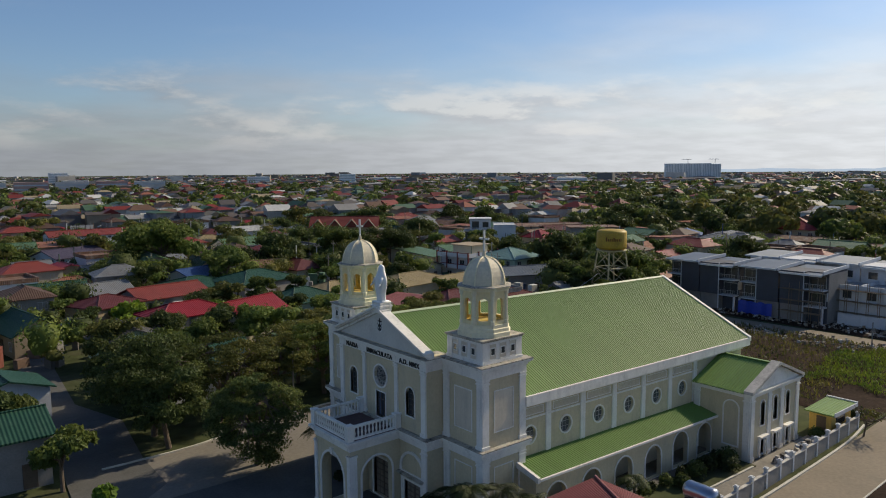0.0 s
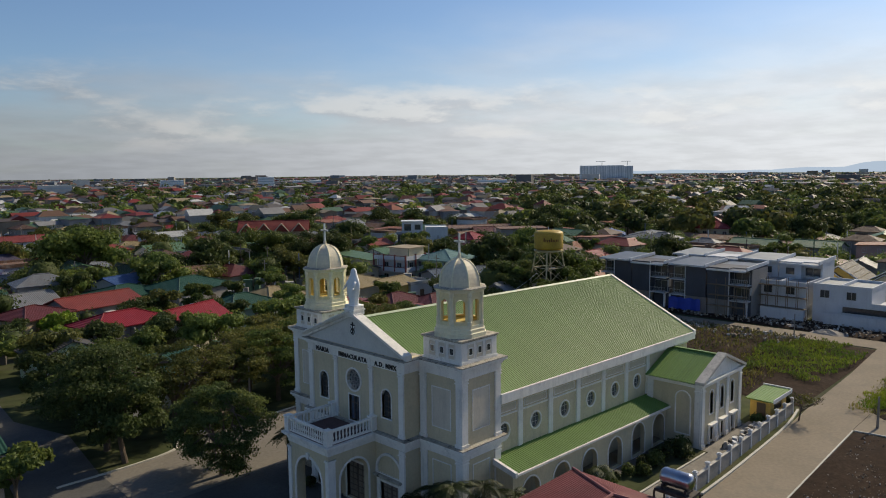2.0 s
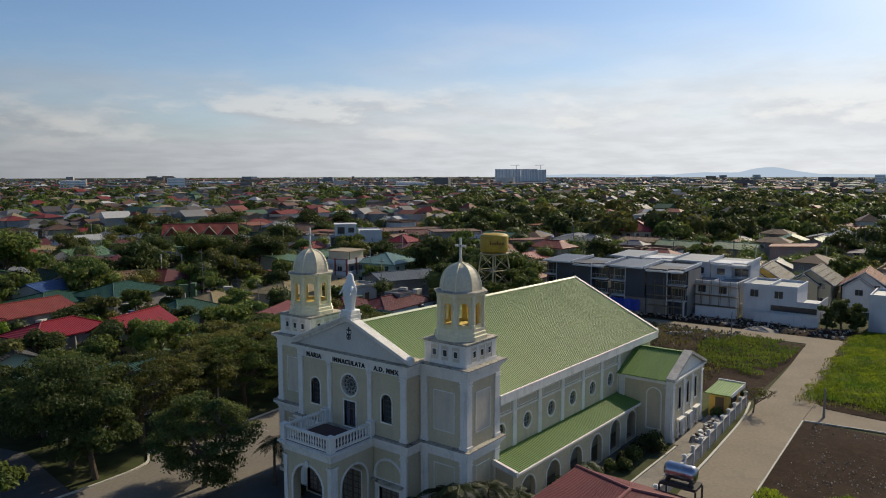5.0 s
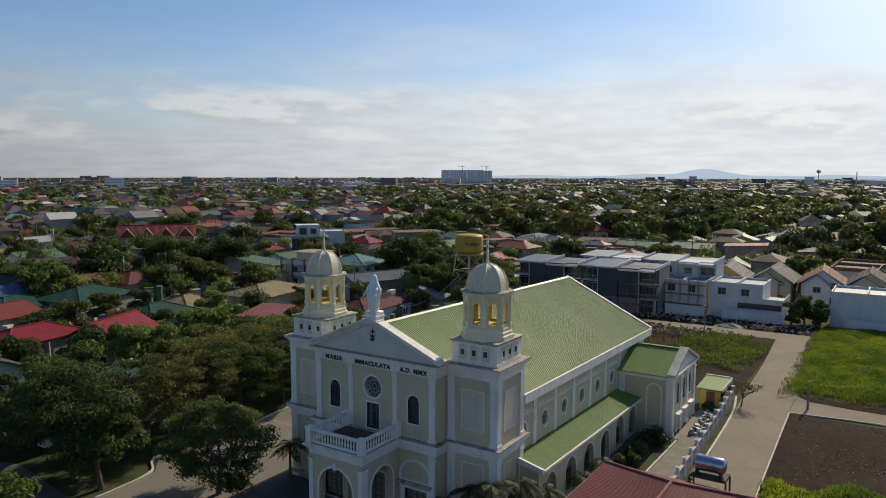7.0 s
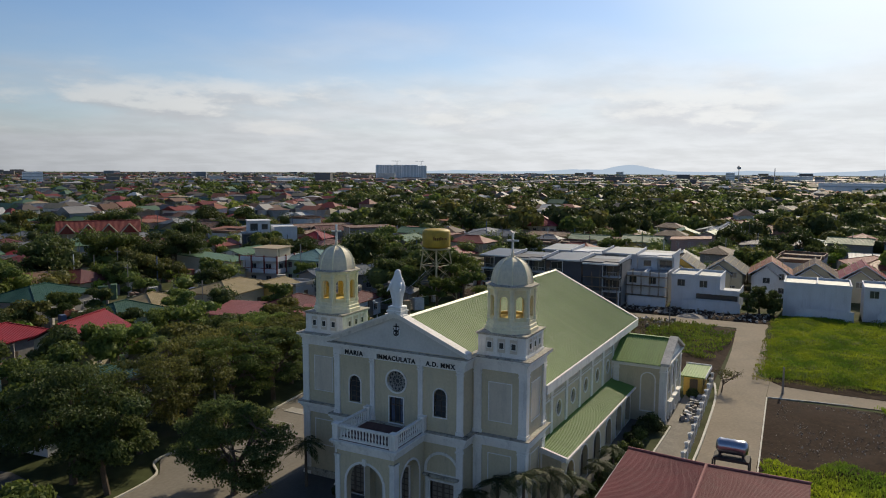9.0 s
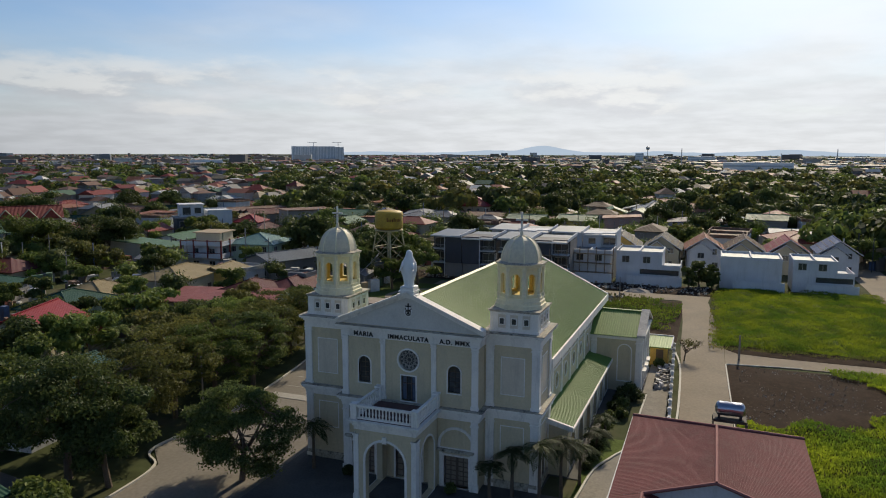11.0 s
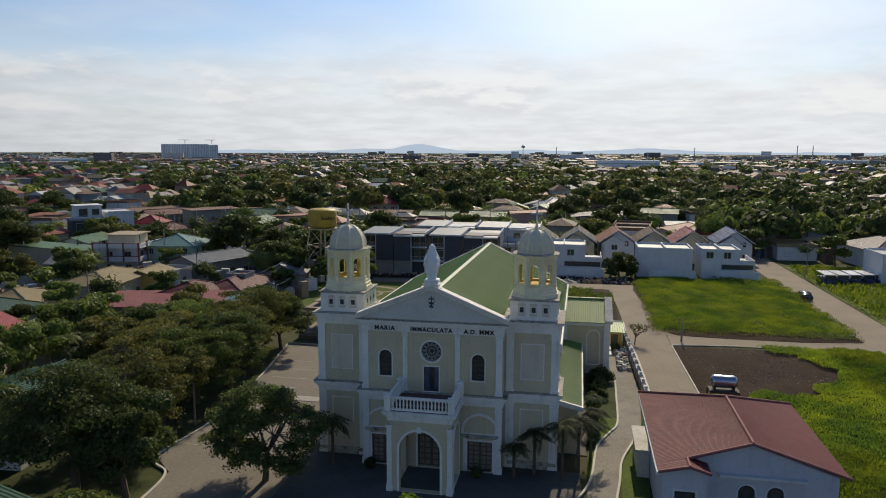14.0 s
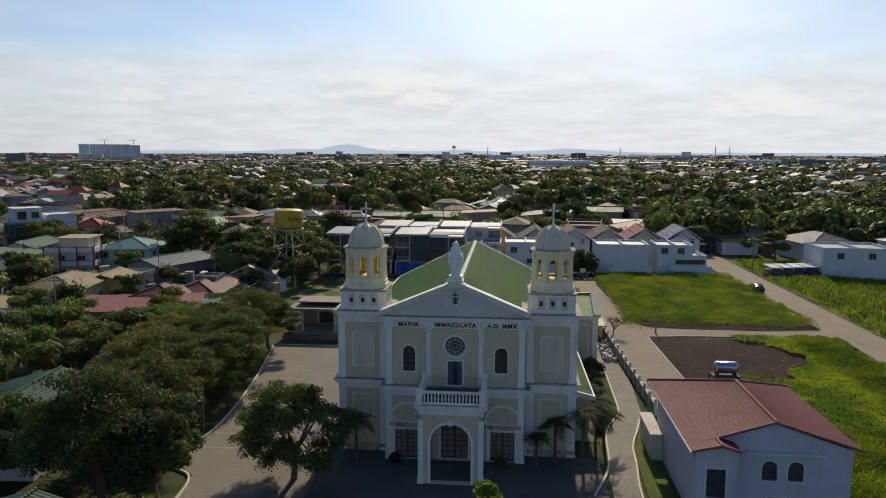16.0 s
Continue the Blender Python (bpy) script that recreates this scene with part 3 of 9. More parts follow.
# pediment
W, APEX, FOOT = 6.35, 15.35, 12.70
bm = bmesh.new()
for x in (0.02, 0.30):
    bm.faces.new([bm.verts.new(p) for p in ((x, -W + 0.3, FOOT), (x, W - 0.3, FOOT), (x, 0, APEX))])
part("tympanum", bm, mat("grey_tympanum_paint", (0.60, 0.58, 0.53), 0.85, 0.1, 0.4, 6, 0.1, stain=(0.42, 0.4, 0.36), stain_amt=0.35), church)
for s in (-1, 1):
    bm = bmesh.new()
    for o, lo, hi in ((-0.12, -0.10, 0.14), (-0.32, 0.14, 0.28), (-0.48, 0.28, 0.42)):
        sec = []
        for x in (o, 0.38):
            sec.append([bm.verts.new(p) for p in ((x, s * W, FOOT + lo), (x, s * W, FOOT + hi), (x, 0, APEX + hi), (x, 0, APEX + lo))])
        a, b = sec
        bm.faces.new(a), bm.faces.new(b[::-1])
        for i in range(4):
            bm.faces.new((a[i], b[i], b[(i + 1) % 4], a[(i + 1) % 4]))
    part("raking_cornice", bm, WHITE, church)
bm = boxes((-0.35, 0.75, -0.58, 0.58, 15.35, 15.68), (-0.42, 0.80, -0.66, 0.66, 15.68, 15.80), (-0.30, 0.70, -0.58, 0.58, 15.80, 16.02))
box(bm, -0.30, 0.4, -0.85, 0.85, 15.2, 15.5)
part("statue_pedestal", bm, WHITE, church)
bm = bmesh.new()
shield = [[bm.verts.new((x, 0.33 * math.cos(2 * math.pi * i / 20), 14.06 + 0.40 * math.sin(2 * math.pi * i / 20))) for i in range(20)] for x in (-0.012, 0.04)]
bm.faces.new(shield[0]), bm.faces.new(shield[1][::-1])
for i in range(20):
    bm.faces.new((shield[0][i], shield[1][i], shield[1][(i + 1) % 20], shield[0][(i + 1) % 20]))
part("emblem_shield", bm, STATUE, church, "white oval shield on the gable")
part("emblem_ring", ring_frame(bmesh.new(), axis_map("x", -0.01, 1), 0, 0.42, 13.78, 14.20, "round", 0.05, 0.03), LETTER, church, "dark relief ring")
part("emblem_cross", boxes((-0.04, 0.02, -0.045, 0.045, 13.72, 14.74), (-0.04, 0.02, -0.24, 0.24, 14.46, 14.55)), LETTER, church, "dark relief cross")
for y0, z0, y1, z1 in ((-0.16, 13.80, 0.10, 14.22), (0.16, 13.80, -0.10, 14.22), (-0.26, 14.34, -0.10, 14.05), (0.26, 14.34, 0.10, 14.05)):
    part("emblem_stroke", rod(bmesh.new(), (-0.02, y0, z0), (-0.02, y1, z1), 0.042, 4), LETTER, church, "dark relief stroke of a monogram")


def lettering(words, y, z, size):
    cu = bpy.data.curves.new("inscription", "FONT")
    cu.body, cu.size, cu.extrude, cu.offset = words, size, 0.03, 0.014
    cu.align_x, cu.align_y = "CENTER", "CENTER"
    cu.space_character = 1.16
    tmp = new("inscription_tmp", cu)
    me = bpy.data.meshes.new_from_object(tmp.evaluated_get(bpy.context.evaluated_depsgraph_get()))
    bpy.data.objects.remove(tmp)
    me.materials.clear()
    me.materials.append(LETTER)
    src = bmesh.new()
    src.from_mesh(me)
    bmesh.ops.remove_doubles(src, verts=src.verts[:], dist=0.0005)
    left = set(src.verts)
    while left:
        # each letter is a piece by itself
        seed = left.pop()
        island, todo = {seed}, [seed]
        while todo:
            for e in todo.pop().link_edges:
                for v in e.verts:
                    if v in left:
                        left.discard(v)
                        island.add(v)
                        todo.append(v)
        bm, m = bmesh.new(), {}
        for v in island:
            m[v] = bm.verts.new(v.co)
        for f in {f for v in island for f in v.link_faces}:
            bm.faces.new([m[v] for v in f.verts])
        ob = part("letter", bm, LETTER, church, "raised dark capital letter")
        ob.matrix_local = Matrix(((0, 0, -1, -0.125), (-1, 0, 0, y), (0, 1, 0, z), (0, 0, 0, 1)))
    src.free()


lettering("MARIA", 3.95, 11.93, 0.53)
lettering("IMMACULATA", 0.0, 11.93, 0.50)
lettering("A.D. MMX", -3.95, 11.93, 0.50)


# windows and doors of the front
def arched_window(M, c, w, s, t, form="arch", bars=(2, 4), glass=None, wide=0.10):
    bm = bmesh.new()
    ring_frame(bm, M, c, w, s, t, form, wide, 0.06, 0.2)
    win = part("window", bm, WHITE, church)
    part("pane", pane_mesh(M, c, w, s, t, form, 0.22), glass or GLASS_DARK, win)
    bm = bmesh.new()
    top = t - (w / 2 if form == "arch" else 0)
    for i in range(1, bars[0]):
        u = c - w / 2 + w * i / bars[0]
        rod(bm, M(u, 0.18, s), M(u, 0.18, t - 0.02 - (0 if i * 2 == bars[0] else w * 0.14 * (form == "arch"))), 0.025, 4)
    for i in range(1, bars[1] + 1):
        z = s + (top - s) * i / bars[1]
        rod(bm, M(c - w / 2, 0.18, z), M(c + w / 2, 0.18, z), 0.022, 4)
    part("glazing_grille", bm, DOORWOOD, win)
    return win


for y in (-3.9, 3.9):
    arched_window(FRONT, y, 1.05, 7.85, 10.05)
bm = ring_frame(bmesh.new(), FRONT, 0, 1.7, 9.25, 10.95, "round", 0.14, 0.08, 0.2)
rose = part("rose_window", bm, WHITE, church, "round window with wheel tracery")
part("pane", pane_mesh(FRONT, 0, 1.7, 9.25, 10.95, "round", 0.24), GLASS_DARK, rose)
bm = bmesh.new()
GREYBAR = mat("grey_tracery", (0.40, 0.39, 0.37), 0.8, 0.1, 1, 8, 0.1)
for i in range(12):
    a = 2 * math.pi * i / 12
    rod(bm, (0.18, 0.2 * math.cos(a), 10.1 + 0.2 * math.sin(a)), (0.18, 0.82 * math.cos(a), 10.1 + 0.82 * math.sin(a)), 0.022, 4)
for r in (0.2, 0.48):
    for i in range(24):
        a, b = 2 * math.pi * i / 24, 2 * math.pi * (i + 1) / 24
        rod(bm, (0.18, r * math.cos(a), 10.1 + r * math.sin(a)), (0.18, r * math.cos(b), 10.1 + r * math.sin(b)), 0.024, 4)
for i in range(12):
    # a roundel between each pair of spokes
    c = 2 * math.pi * (i + 0.5) / 12
    for k in range(8):
        a, b = 2 * math.pi * k / 8, 2 * math.pi * (k + 1) / 8
        rod(bm, (0.18, 0.66 * math.cos(c) + 0.13 * math.cos(a), 10.1 + 0.66 * math.sin(c) + 0.13 * math.sin(a)), (0.18, 0.66 * math.cos(c) + 0.13 * math.cos(b), 10.1 + 0.66 * math.sin(c) + 0.13 * math.sin(b)), 0.024, 4)
part("tracery", bm, GREYBAR, rose)
bdoor = part("balcony_door", ring_frame(bmesh.new(), FRONT, 0, 1.25, 6.72, 8.80, "rect", 0.10, 0.05, 0.2), WHITE, church, "glazed balcony door with blue curtains")
for y in (-0.42, 0.0, 0.42):
    part("pane", pane_mesh(FRONT, y, 0.36, 6.76, 8.76, "rect", 0.22), GLASS_DARK if y == 0 else BLUEGLASS, bdoor)
part("glazing_grille", boxes(*[(0.15, 0.22, y - 0.03, y + 0.03, 6.72, 8.8) for y in (-0.6, -0.21, 0.21, 0.6)], (0.15, 0.22, -0.62, 0.62, 8.1, 8.16)), DOORWOOD, bdoor)


def church_door(y, w, top):
    d = part("door", ring_frame(bmesh.new(), FRONT, y, w, 0.08, top, "rect", 0.16, 0.08, 0.25), WHITE, church, "double wooden door with carved square panels")
    for s in (-1, 1):
        leaf = part("door_leaf", boxes((0.22, 0.30, min(y, y + s * w / 2), max(y, y + s * w / 2), 0.08, top)), DOORWOOD, d)
        for i in range(2):
            for k in range(6):
                a = y + s * (0.12 + i * (w / 2 - 0.12) / 2)
                b = a + s * ((w / 2 - 0.12) / 2 - 0.1)
                z = 0.25 + k * (top - 0.3) / 6
                bm = boxes((0.19, 0.218, min(a, b), max(a, b), z, z + (top - 0.3) / 6 - 0.1))
                c = (a + b) / 2
                box(bm, 0.165, 0.192, c - 0.1, c + 0.1, z + 0.08, z + (top - 0.3) / 6 - 0.18)
                ob = new("door_panel", mesh_of("door_panel", bm, mat_panel))
                ob.parent = d
    return d


mat_panel = mat("worn_door_panel", (0.22, 0.18, 0.14), 0.6, 0.3, 2, 12, 0.2)
church_door(-4.1, 2.05, 2.65), church_door(4.1, 2.05, 2.65), church_door(0, 2.3, 3.3)
for y in (-4.1, 4.1):
    bm = ring_frame(bmesh.new(), axis_map("x", -0.001, 1), y, 2.7, 3.35, 4.9, "arch", 0.20, 0.12, 0.0)
    part("blind_arch", bm, WHITE, church)
    part("door_canopy", boxes((-0.30, 0, y - 1.45, y + 1.45, 3.02, 3.14), (-0.42, 0, y - 1.55, y + 1.55, 3.14, 3.28)), LEDGE, church, "stained cement hood over a door")
    for s in (-1, 1):
        part("jamb", boxes((-0.12, 0, y + s * 1.28 - 0.13, y + s * 1.28 + 0.13, 0.05, 3.02)), WHITE, church)

# porch with balcony
PX, PY = -4.55, 2.5
bm = pierced(bmesh.new(), axis_map("x", PX, 1), -PY, PY, 0, 5.75, 0.55, [(0, 3.25, 0.02, 5.0, "arch")])
part("porch_wall", bm, CREAM, church)
for s in (-1, 1):
    bm = pierced(bmesh.new(), axis_map("y", s * PY, -s), PX + 0.55, -0.01, 0, 5.75, 0.5, [(-2.15, 2.7, 0.02, 4.9, "arch")])
    part("porch_wall", bm, CREAM, church)
    part("arch_moulding", ring_frame(bmesh.new(), axis_map("y", s * (PY + 0.001), -s), -2.15, 2.7, 0.02, 4.9, "arch", 0.16, 0.05, 0.02), WHITE, church)
    for x in (PX + 0.26,):
        part("pilaster", boxes((x - 0.36, x + 0.30, s * PY - 0.30 if s > 0 else s * PY - 0.10, s * PY + 0.10 if s > 0 else s * PY + 0.30, 0.5, 5.4), (x - 0.42, x + 0.36, s * PY - 0.36 if s > 0 else s * PY - 0.16, s * PY + 0.16 if s > 0 else s * PY + 0.36, 0, 0.55), (x - 0.41, x + 0.35, s * PY - 0.34 if s > 0 else s * PY - 0.15, s * PY + 0.15 if s > 0 else s * PY + 0.34, 5.25, 5.4)), WHITE, church)
part("arch_moulding", ring_frame(bmesh.new(), axis_map("x", PX - 0.001, 1), 0, 3.25, 0.02, 5.0, "arch", 0.18, 0.06, 0.02), WHITE, church)
part("keystone", boxes((PX - 0.14, PX, -0.16, 0.16, 4.9, 5.4)), WHITE, church)
bm = bmesh.new()
ledge(bm, PX, -0.02, -PY, PY, 5.75, ((0.06, 0.30), (0.14, 0.18), (0.30, 0.14), (0.42, 0.16)))
part("porch_cornice", bm, WHITE, church)
part("balcony_floor", boxes((PX - 0.1, -0.46, -PY - 0.1, PY + 0.1, 6.53, 6.60)), BALCONY, church, "dark red waterproofed balcony floor")
bal = part("balustrade", boxes((PX - 0.12, PX + 0.12, -PY - 0.02, PY + 0.02, 7.52, 7.68)), WHITE, church, "white cement balustrade")
for r in ((PX - 0.10, PX + 0.10, -PY, PY, 6.60, 6.74), (PX + 0.12, -0.02, PY - 0.12, PY + 0.12, 7.52, 7.68), (PX + 0.1, -0.02, PY - 0.10, PY + 0.10, 6.60, 6.74), (PX + 0.12, -0.02, -PY - 0.12, -PY + 0.12, 7.52, 7.68), (PX + 0.1, -0.02, -PY - 0.10, -PY + 0.10, 6.60, 6.74)):
    part("rail", boxes(r), WHITE, bal)
for x, y in ((PX, -PY), (PX, PY), (-0.28, -PY), (-0.28, PY)):
    part("post", boxes((x - 0.24, x + 0.24, y - 0.24, y + 0.24, 6.58, 7.66), (x - 0.29, x + 0.29, y - 0.29, y + 0.29, 7.66, 7.80)), WHITE, bal)
bal_me = mesh_of("baluster", lathe(bmesh.new(), 0, 0, [(0.075, 0), (0.075, 0.06), (0.045, 0.1), (0.085, 0.3), (0.05, 0.55), (0.06, 0.68), (0.075, 0.72), (0.075, 0.78)], 8), WHITE, True)
for i in range(16):
    part("baluster", bal_me, WHITE, bal).matrix_local = pose(PX, -2.08 + i * 4.16 / 15, 6.74)
for s in (-1, 1):
    for i in range(12):
        part("baluster", bal_me, WHITE, bal).matrix_local = pose(PX + 0.45 + i * 3.55 / 11, s * PY, 6.74)


# towers
def tower(s):
    x0, x1, ya, yb = 1.55, 5.65, 6.15, 10.25
    y0, y1 = (ya, yb) if s > 0 else (-yb, -ya)
    yc, xc = (y0 + y1) / 2, (x0 + x1) / 2
    body = part("tower", boxes((x0, x1, y0, y1, 0, 12.7)), CREAM, church, "square cream bell tower with white corners")
    for x in (x0, x1):
        for y in (y0, y1):
            bm = bmesh.new()
            for lo, hi, wide in ((6.6, 11.7, 0.52), (0.0, 5.75, 0.56)):
                w = wide
                ax, bx = (x - 0.11, x + w) if x == x0 else (x - w, x + 0.11)
                ay, by = (y - 0.11, y + w) if y == y0 else (y - w, y + 0.11)
                box(bm, ax, bx, ay, by, lo, hi)
                for z in (hi - 0.35, hi - 0.12):
                    box(bm, ax - 0.05, bx + 0.05, ay - 0.05, by + 0.05, z, z + 0.1)
                box(bm, ax - 0.06, bx + 0.06, ay - 0.06, by + 0.06, lo, lo + 0.3)
            part("corner_pilaster", bm, WHITE, body)
    for z, steps, top in ((5.72, MID, 0.08), (11.68, TOP, 0.07)):
        bm = bmesh.new()
        ledge(bm, x0 - 0.03, x1 + 0.03, y0 - 0.03, y1 + 0.03, z, steps)
        part("cornice", bm, WHITE, body)
        zt, o = z + sum(h for _, h in steps), steps[-1][0] + 0.05
        part("ledge", boxes((x0 - o, x1 + o, y0 - o, y1 + o, zt, zt + top)), LEDGE, body, "mould-stained cement ledge")
    out = y1 if s > 0 else y0
    for M, c in ((axis_map("x", x0, 1), yc), (axis_map("y", out, -s), xc)):
        bm = bmesh.new()
        ring_frame(bm, M, c, 1.8, 7.75, 10.7, "rect", 0.07, 0.05, 0.0)
        part("wall_panel", bm, WHITE, body)
        part("panel_field", pane_mesh(M, c, 1.78, 7.77, 10.68, "rect", -0.028), PANELC, body)
        bm = bmesh.new()
        ring_frame(bm, M, c, 1.8, 2.9, 5.1, "rect", 0.07, 0.05, 0.0)
        part("wall_panel", bm, WHITE, body)
    bm = ring_frame(bmesh.new(), axis_map("y", out, -s), xc, 0.9, 0.6, 2.5, "arch", 0.12, 0.06, 0.0)
    part("niche", bm, WHITE, body)
    part("niche_back", pane_mesh(axis_map("y", out, -s), xc, 0.9, 0.6, 2.5, "arch", -0.035), GLASS_DARK, body)
    # square stage under the belfry
    bx0, bx1, by0, by1 = x0 + 0.12, x1 - 0.12, y0 + 0.12, y1 - 0.12
    stage = part("belfry_stage", boxes((bx0, bx1, by0, by1, 12.70, 14.35), (bx0 - 0.06, bx1 + 0.06, by0 - 0.06, by1 + 0.06, 12.72, 12.92)), WHITE, church, "weathered white square stage with small windows")
    bm = bmesh.new()
    ledge(bm, bx0, bx1, by0, by1, 14.30, ((0.06, 0.08), (0.14, 0.10)))
    part("ledge", bm, LEDGE, stage)
    for M, c in ((axis_map("x", bx0, 1), yc), (axis_map("x", bx1, -1), yc), (axis_map("y", by0, 1), xc), (axis_map("y", by1, -1), xc)):
        for k in (-1, 0, 1):
            part("window_surround", ring_frame(bmesh.new(), M, c + k * 0.98, 0.62, 13.02, 14.12, "rect", 0.05, 0.05, 0.0), WHITE, stage)
            part("window_field", pane_mesh(M, c + k * 0.98, 0.60, 13.04, 14.10, "rect", -0.012), PANELC, stage)
            part("window_rim", ring_frame(bmesh.new(), M, c + k * 0.98, 0.34, 13.35, 13.80, "rect", 0.06, 0.055, 0.0), WHITE, stage)
            part("small_window", pane_mesh(M, c + k * 0.98, 0.34, 13.35, 13.80, "rect", -0.032), GLASS_DARK, stage)
    # octagon
    t8 = math.pi / 8
    R = 1.62 / math.cos(t8)
    ring = part("octagon_base", lathe(bmesh.new(), xc, yc, [(R + 0.30, 14.45), (R + 0.30, 14.78), (R + 0.20, 14.82), (R + 0.20, 15.05), (R + 0.12, 15.10), (R + 0.12, 15.35)], 8, t8), BELLW, church)
    oct_ = part("belfry", lathe(bmesh.new(), xc, yc, [(R - 0.25, 15.35), (R - 0.25, 15.42)], 8, t8), BELL_IN, church, "open eight-sided cream belfry with arches")
    side = 2 * 1.62 * math.tan(t8)
    for i in range(8):
        a = 2 * math.pi * i / 8
        def M8(u, d, z, a=a):
            r = 1.62 - d
            return (xc + r * math.cos(a) - u * math.sin(a), yc + r * math.sin(a) + u * math.cos(a), z)
        bm = pierced(bmesh.new(), M8, -side / 2 + 0.02, side / 2 - 0.02, 15.35, 17.75, 0.22, [(0, 0.68, 15.62, 17.25, "arch")])
        wall8 = part("belfry_wall", bm, BELL, oct_)
        inner = lambda u, d, z, m8=M8: m8(u, d + 0.225, z)
        part("lining", pierced(bmesh.new(), inner, -side / 2 + 0.12, side / 2 - 0.12, 15.42, 17.75, 0.03, [(0, 0.68, 15.62, 17.25, "arch")]), BELL_IN, wall8, "yellow painted inside of the belfry")
        b = a + t8
        bm = bmesh.new()
        lathe(bm, xc + (R - 0.05) * math.cos(b), yc + (R - 0.05) * math.sin(b), [(0.20, 15.35), (0.20, 15.6), (0.15, 15.66), (0.15, 17.45), (0.20, 17.5), (0.20, 17.75)], 8, b)
        part("belfry_column", bm, BELLW, oct_)
    part("belfry_cornice", lathe(bmesh.new(), xc, yc, [(R - 0.4, 17.74), (R + 0.14, 17.74), (R + 0.14, 17.86), (R + 0.26, 17.90), (R + 0.30, 18.02), (R + 0.05, 18.10), (R - 0.3, 18.10)], 8, t8), BELLW, oct_)
    part("eave_edge", lathe(bmesh.new(), xc, yc, [(R + 0.28, 18.02), (R + 0.33, 18.02), (R + 0.33, 18.06), (R + 0.05, 18.12)], 8, t8), LEDGE, oct_)
    prof = [(1.60 * math.cos(radians(e)) ** 0.85, 18.08 + 1.98 * math.sin(radians(e))) for e in (0, 10, 20, 30, 40, 50, 60, 70, 79)] + [(0.16, 20.10), (0.13, 20.35), (0.08, 20.5)]
    dome = part("dome", lathe(bmesh.new(), xc, yc, prof, 8, t8), DOME, church, "ribbed eight-sided dome in pale cream paint")
    for i in range(8):
        b = t8 + 2 * math.pi * i / 8
        bm = bmesh.new()
        for (ra, za), (rb, zb) in zip(prof[:9], prof[1:10]):
            rod(bm, (xc + ra * math.cos(b), yc + ra * math.sin(b), za), (xc + rb * math.cos(b), yc + rb * math.sin(b), zb), 0.055, 6)
        part("rib", bm, BELLW, dome)
    part("cross", boxes((xc - 0.06, xc + 0.06, yc - 0.07, yc + 0.07, 20.4, 21.95), (xc - 0.06, xc + 0.06, yc - 0.48, yc + 0.48, 21.28, 21.42)), WHITE, church, "plain white cross")


tower(-1)
tower(1)

# nave; its long lines drop a little toward the rear
EAVE, RIDGE, HALF, X0, X1 = 9.28, 14.44, 10.35, 0.36, 38.2
ROOF_FALL, ROOF_LEVEL, WALL_FALL, WALL_LEVEL, AISLE_FALL, AISLE_LEVEL = 0.020, 28.0, 0.024, 16.0, 0.028, 9.0
OCULI = [6.78 + 4.08 * i for i in range(6)]


def settle(known, slope, level):
    """Lets the parts added since then drop along x; their feet stay on the ground."""
    for ob in set(church.children_recursive) - known:
        if not ob.name.startswith("roof_panel"):
            for v in ob.data.vertices:
                if v.co.z > 1.0:
                    v.co.z -= slope * (v.co.x - level)
    return set(church.children_recursive)


known = set(church.children_recursive)
NAVE = axis_map("y", -9.77, 1)
part("nave_wall", pierced(bmesh.new(), NAVE, 5.6, 37.8, 0, 9.15, 0.3, [(x, 1.25, 5.55, 6.85, "round") for x in OCULI]), CREAM, church, "cream nave wall with round windows")
part("nave_wall", boxes((1.7, 37.8, 9.47, 9.77, 0, 9.15)), CREAM, church)
for x in OCULI:
    w = part("round_window", ring_frame(bmesh.new(), NAVE, x, 1.25, 5.55, 6.85, "round", 0.13, 0.07, 0.15), WHITE, church)
    part("pane", pane_mesh(NAVE, x, 1.25, 5.55, 6.85, "round", 0.18), OCULUS, w)
    bm = bmesh.new()
    for u in (-0.2, 0.2):
        rod(bm, NAVE(x + u, 0.14, 5.62), NAVE(x + u, 0.14, 6.78), 0.02, 4)
        rod(bm, NAVE(x - 0.58, 0.14, 6.2 + u), NAVE(x + 0.58, 0.14, 6.2 + u), 0.02, 4)
    part("glazing_grille", bm, GREYBAR, w)
    v = part("vent", ring_frame(bmesh.new(), NAVE, x, 2.9, 7.74, 8.26, "rect", 0.05, 0.04, 0.0), WHITE, church, "louvred vent band under the eaves")
    for k in range(5):
        part("slat", boxes((x - 1.42, x + 1.42, -9.80, -9.775, 7.77 + k * 0.098, 7.83 + k * 0.098)), PANELC, v)
    part("pilaster", boxes((x + 1.72, x + 2.28, -9.89, -9.77, 4.6, 8.45), (x + 1.68, x + 2.32, -9.93, -9.77, 7.52, 7.62)), WHITE, church)
part("nave_cornice", boxes((5.6, 37.9, -9.87, -9.77, 8.42, 8.62), (5.6, 38.0, -10.02, -9.77, 8.62, 8.85), (5.6, 38.1, -10.22, -9.77, 8.85, 9.08)), WHITE, church)
part("string_course", boxes((5.6, 29.0, -9.85, -9.77, 7.44, 7.56)), WHITE, church)
bm = bmesh.new()
for x in (37.5, 37.8):
    bm.faces.new([bm.verts.new(p) for p in ((x, -9.77, 0), (x, 9.77, 0), (x, 9.77, 9.1), (x, 0, 13.95), (x, -9.77, 9.1))])
part("rear_wall", bm, CREAM, church)


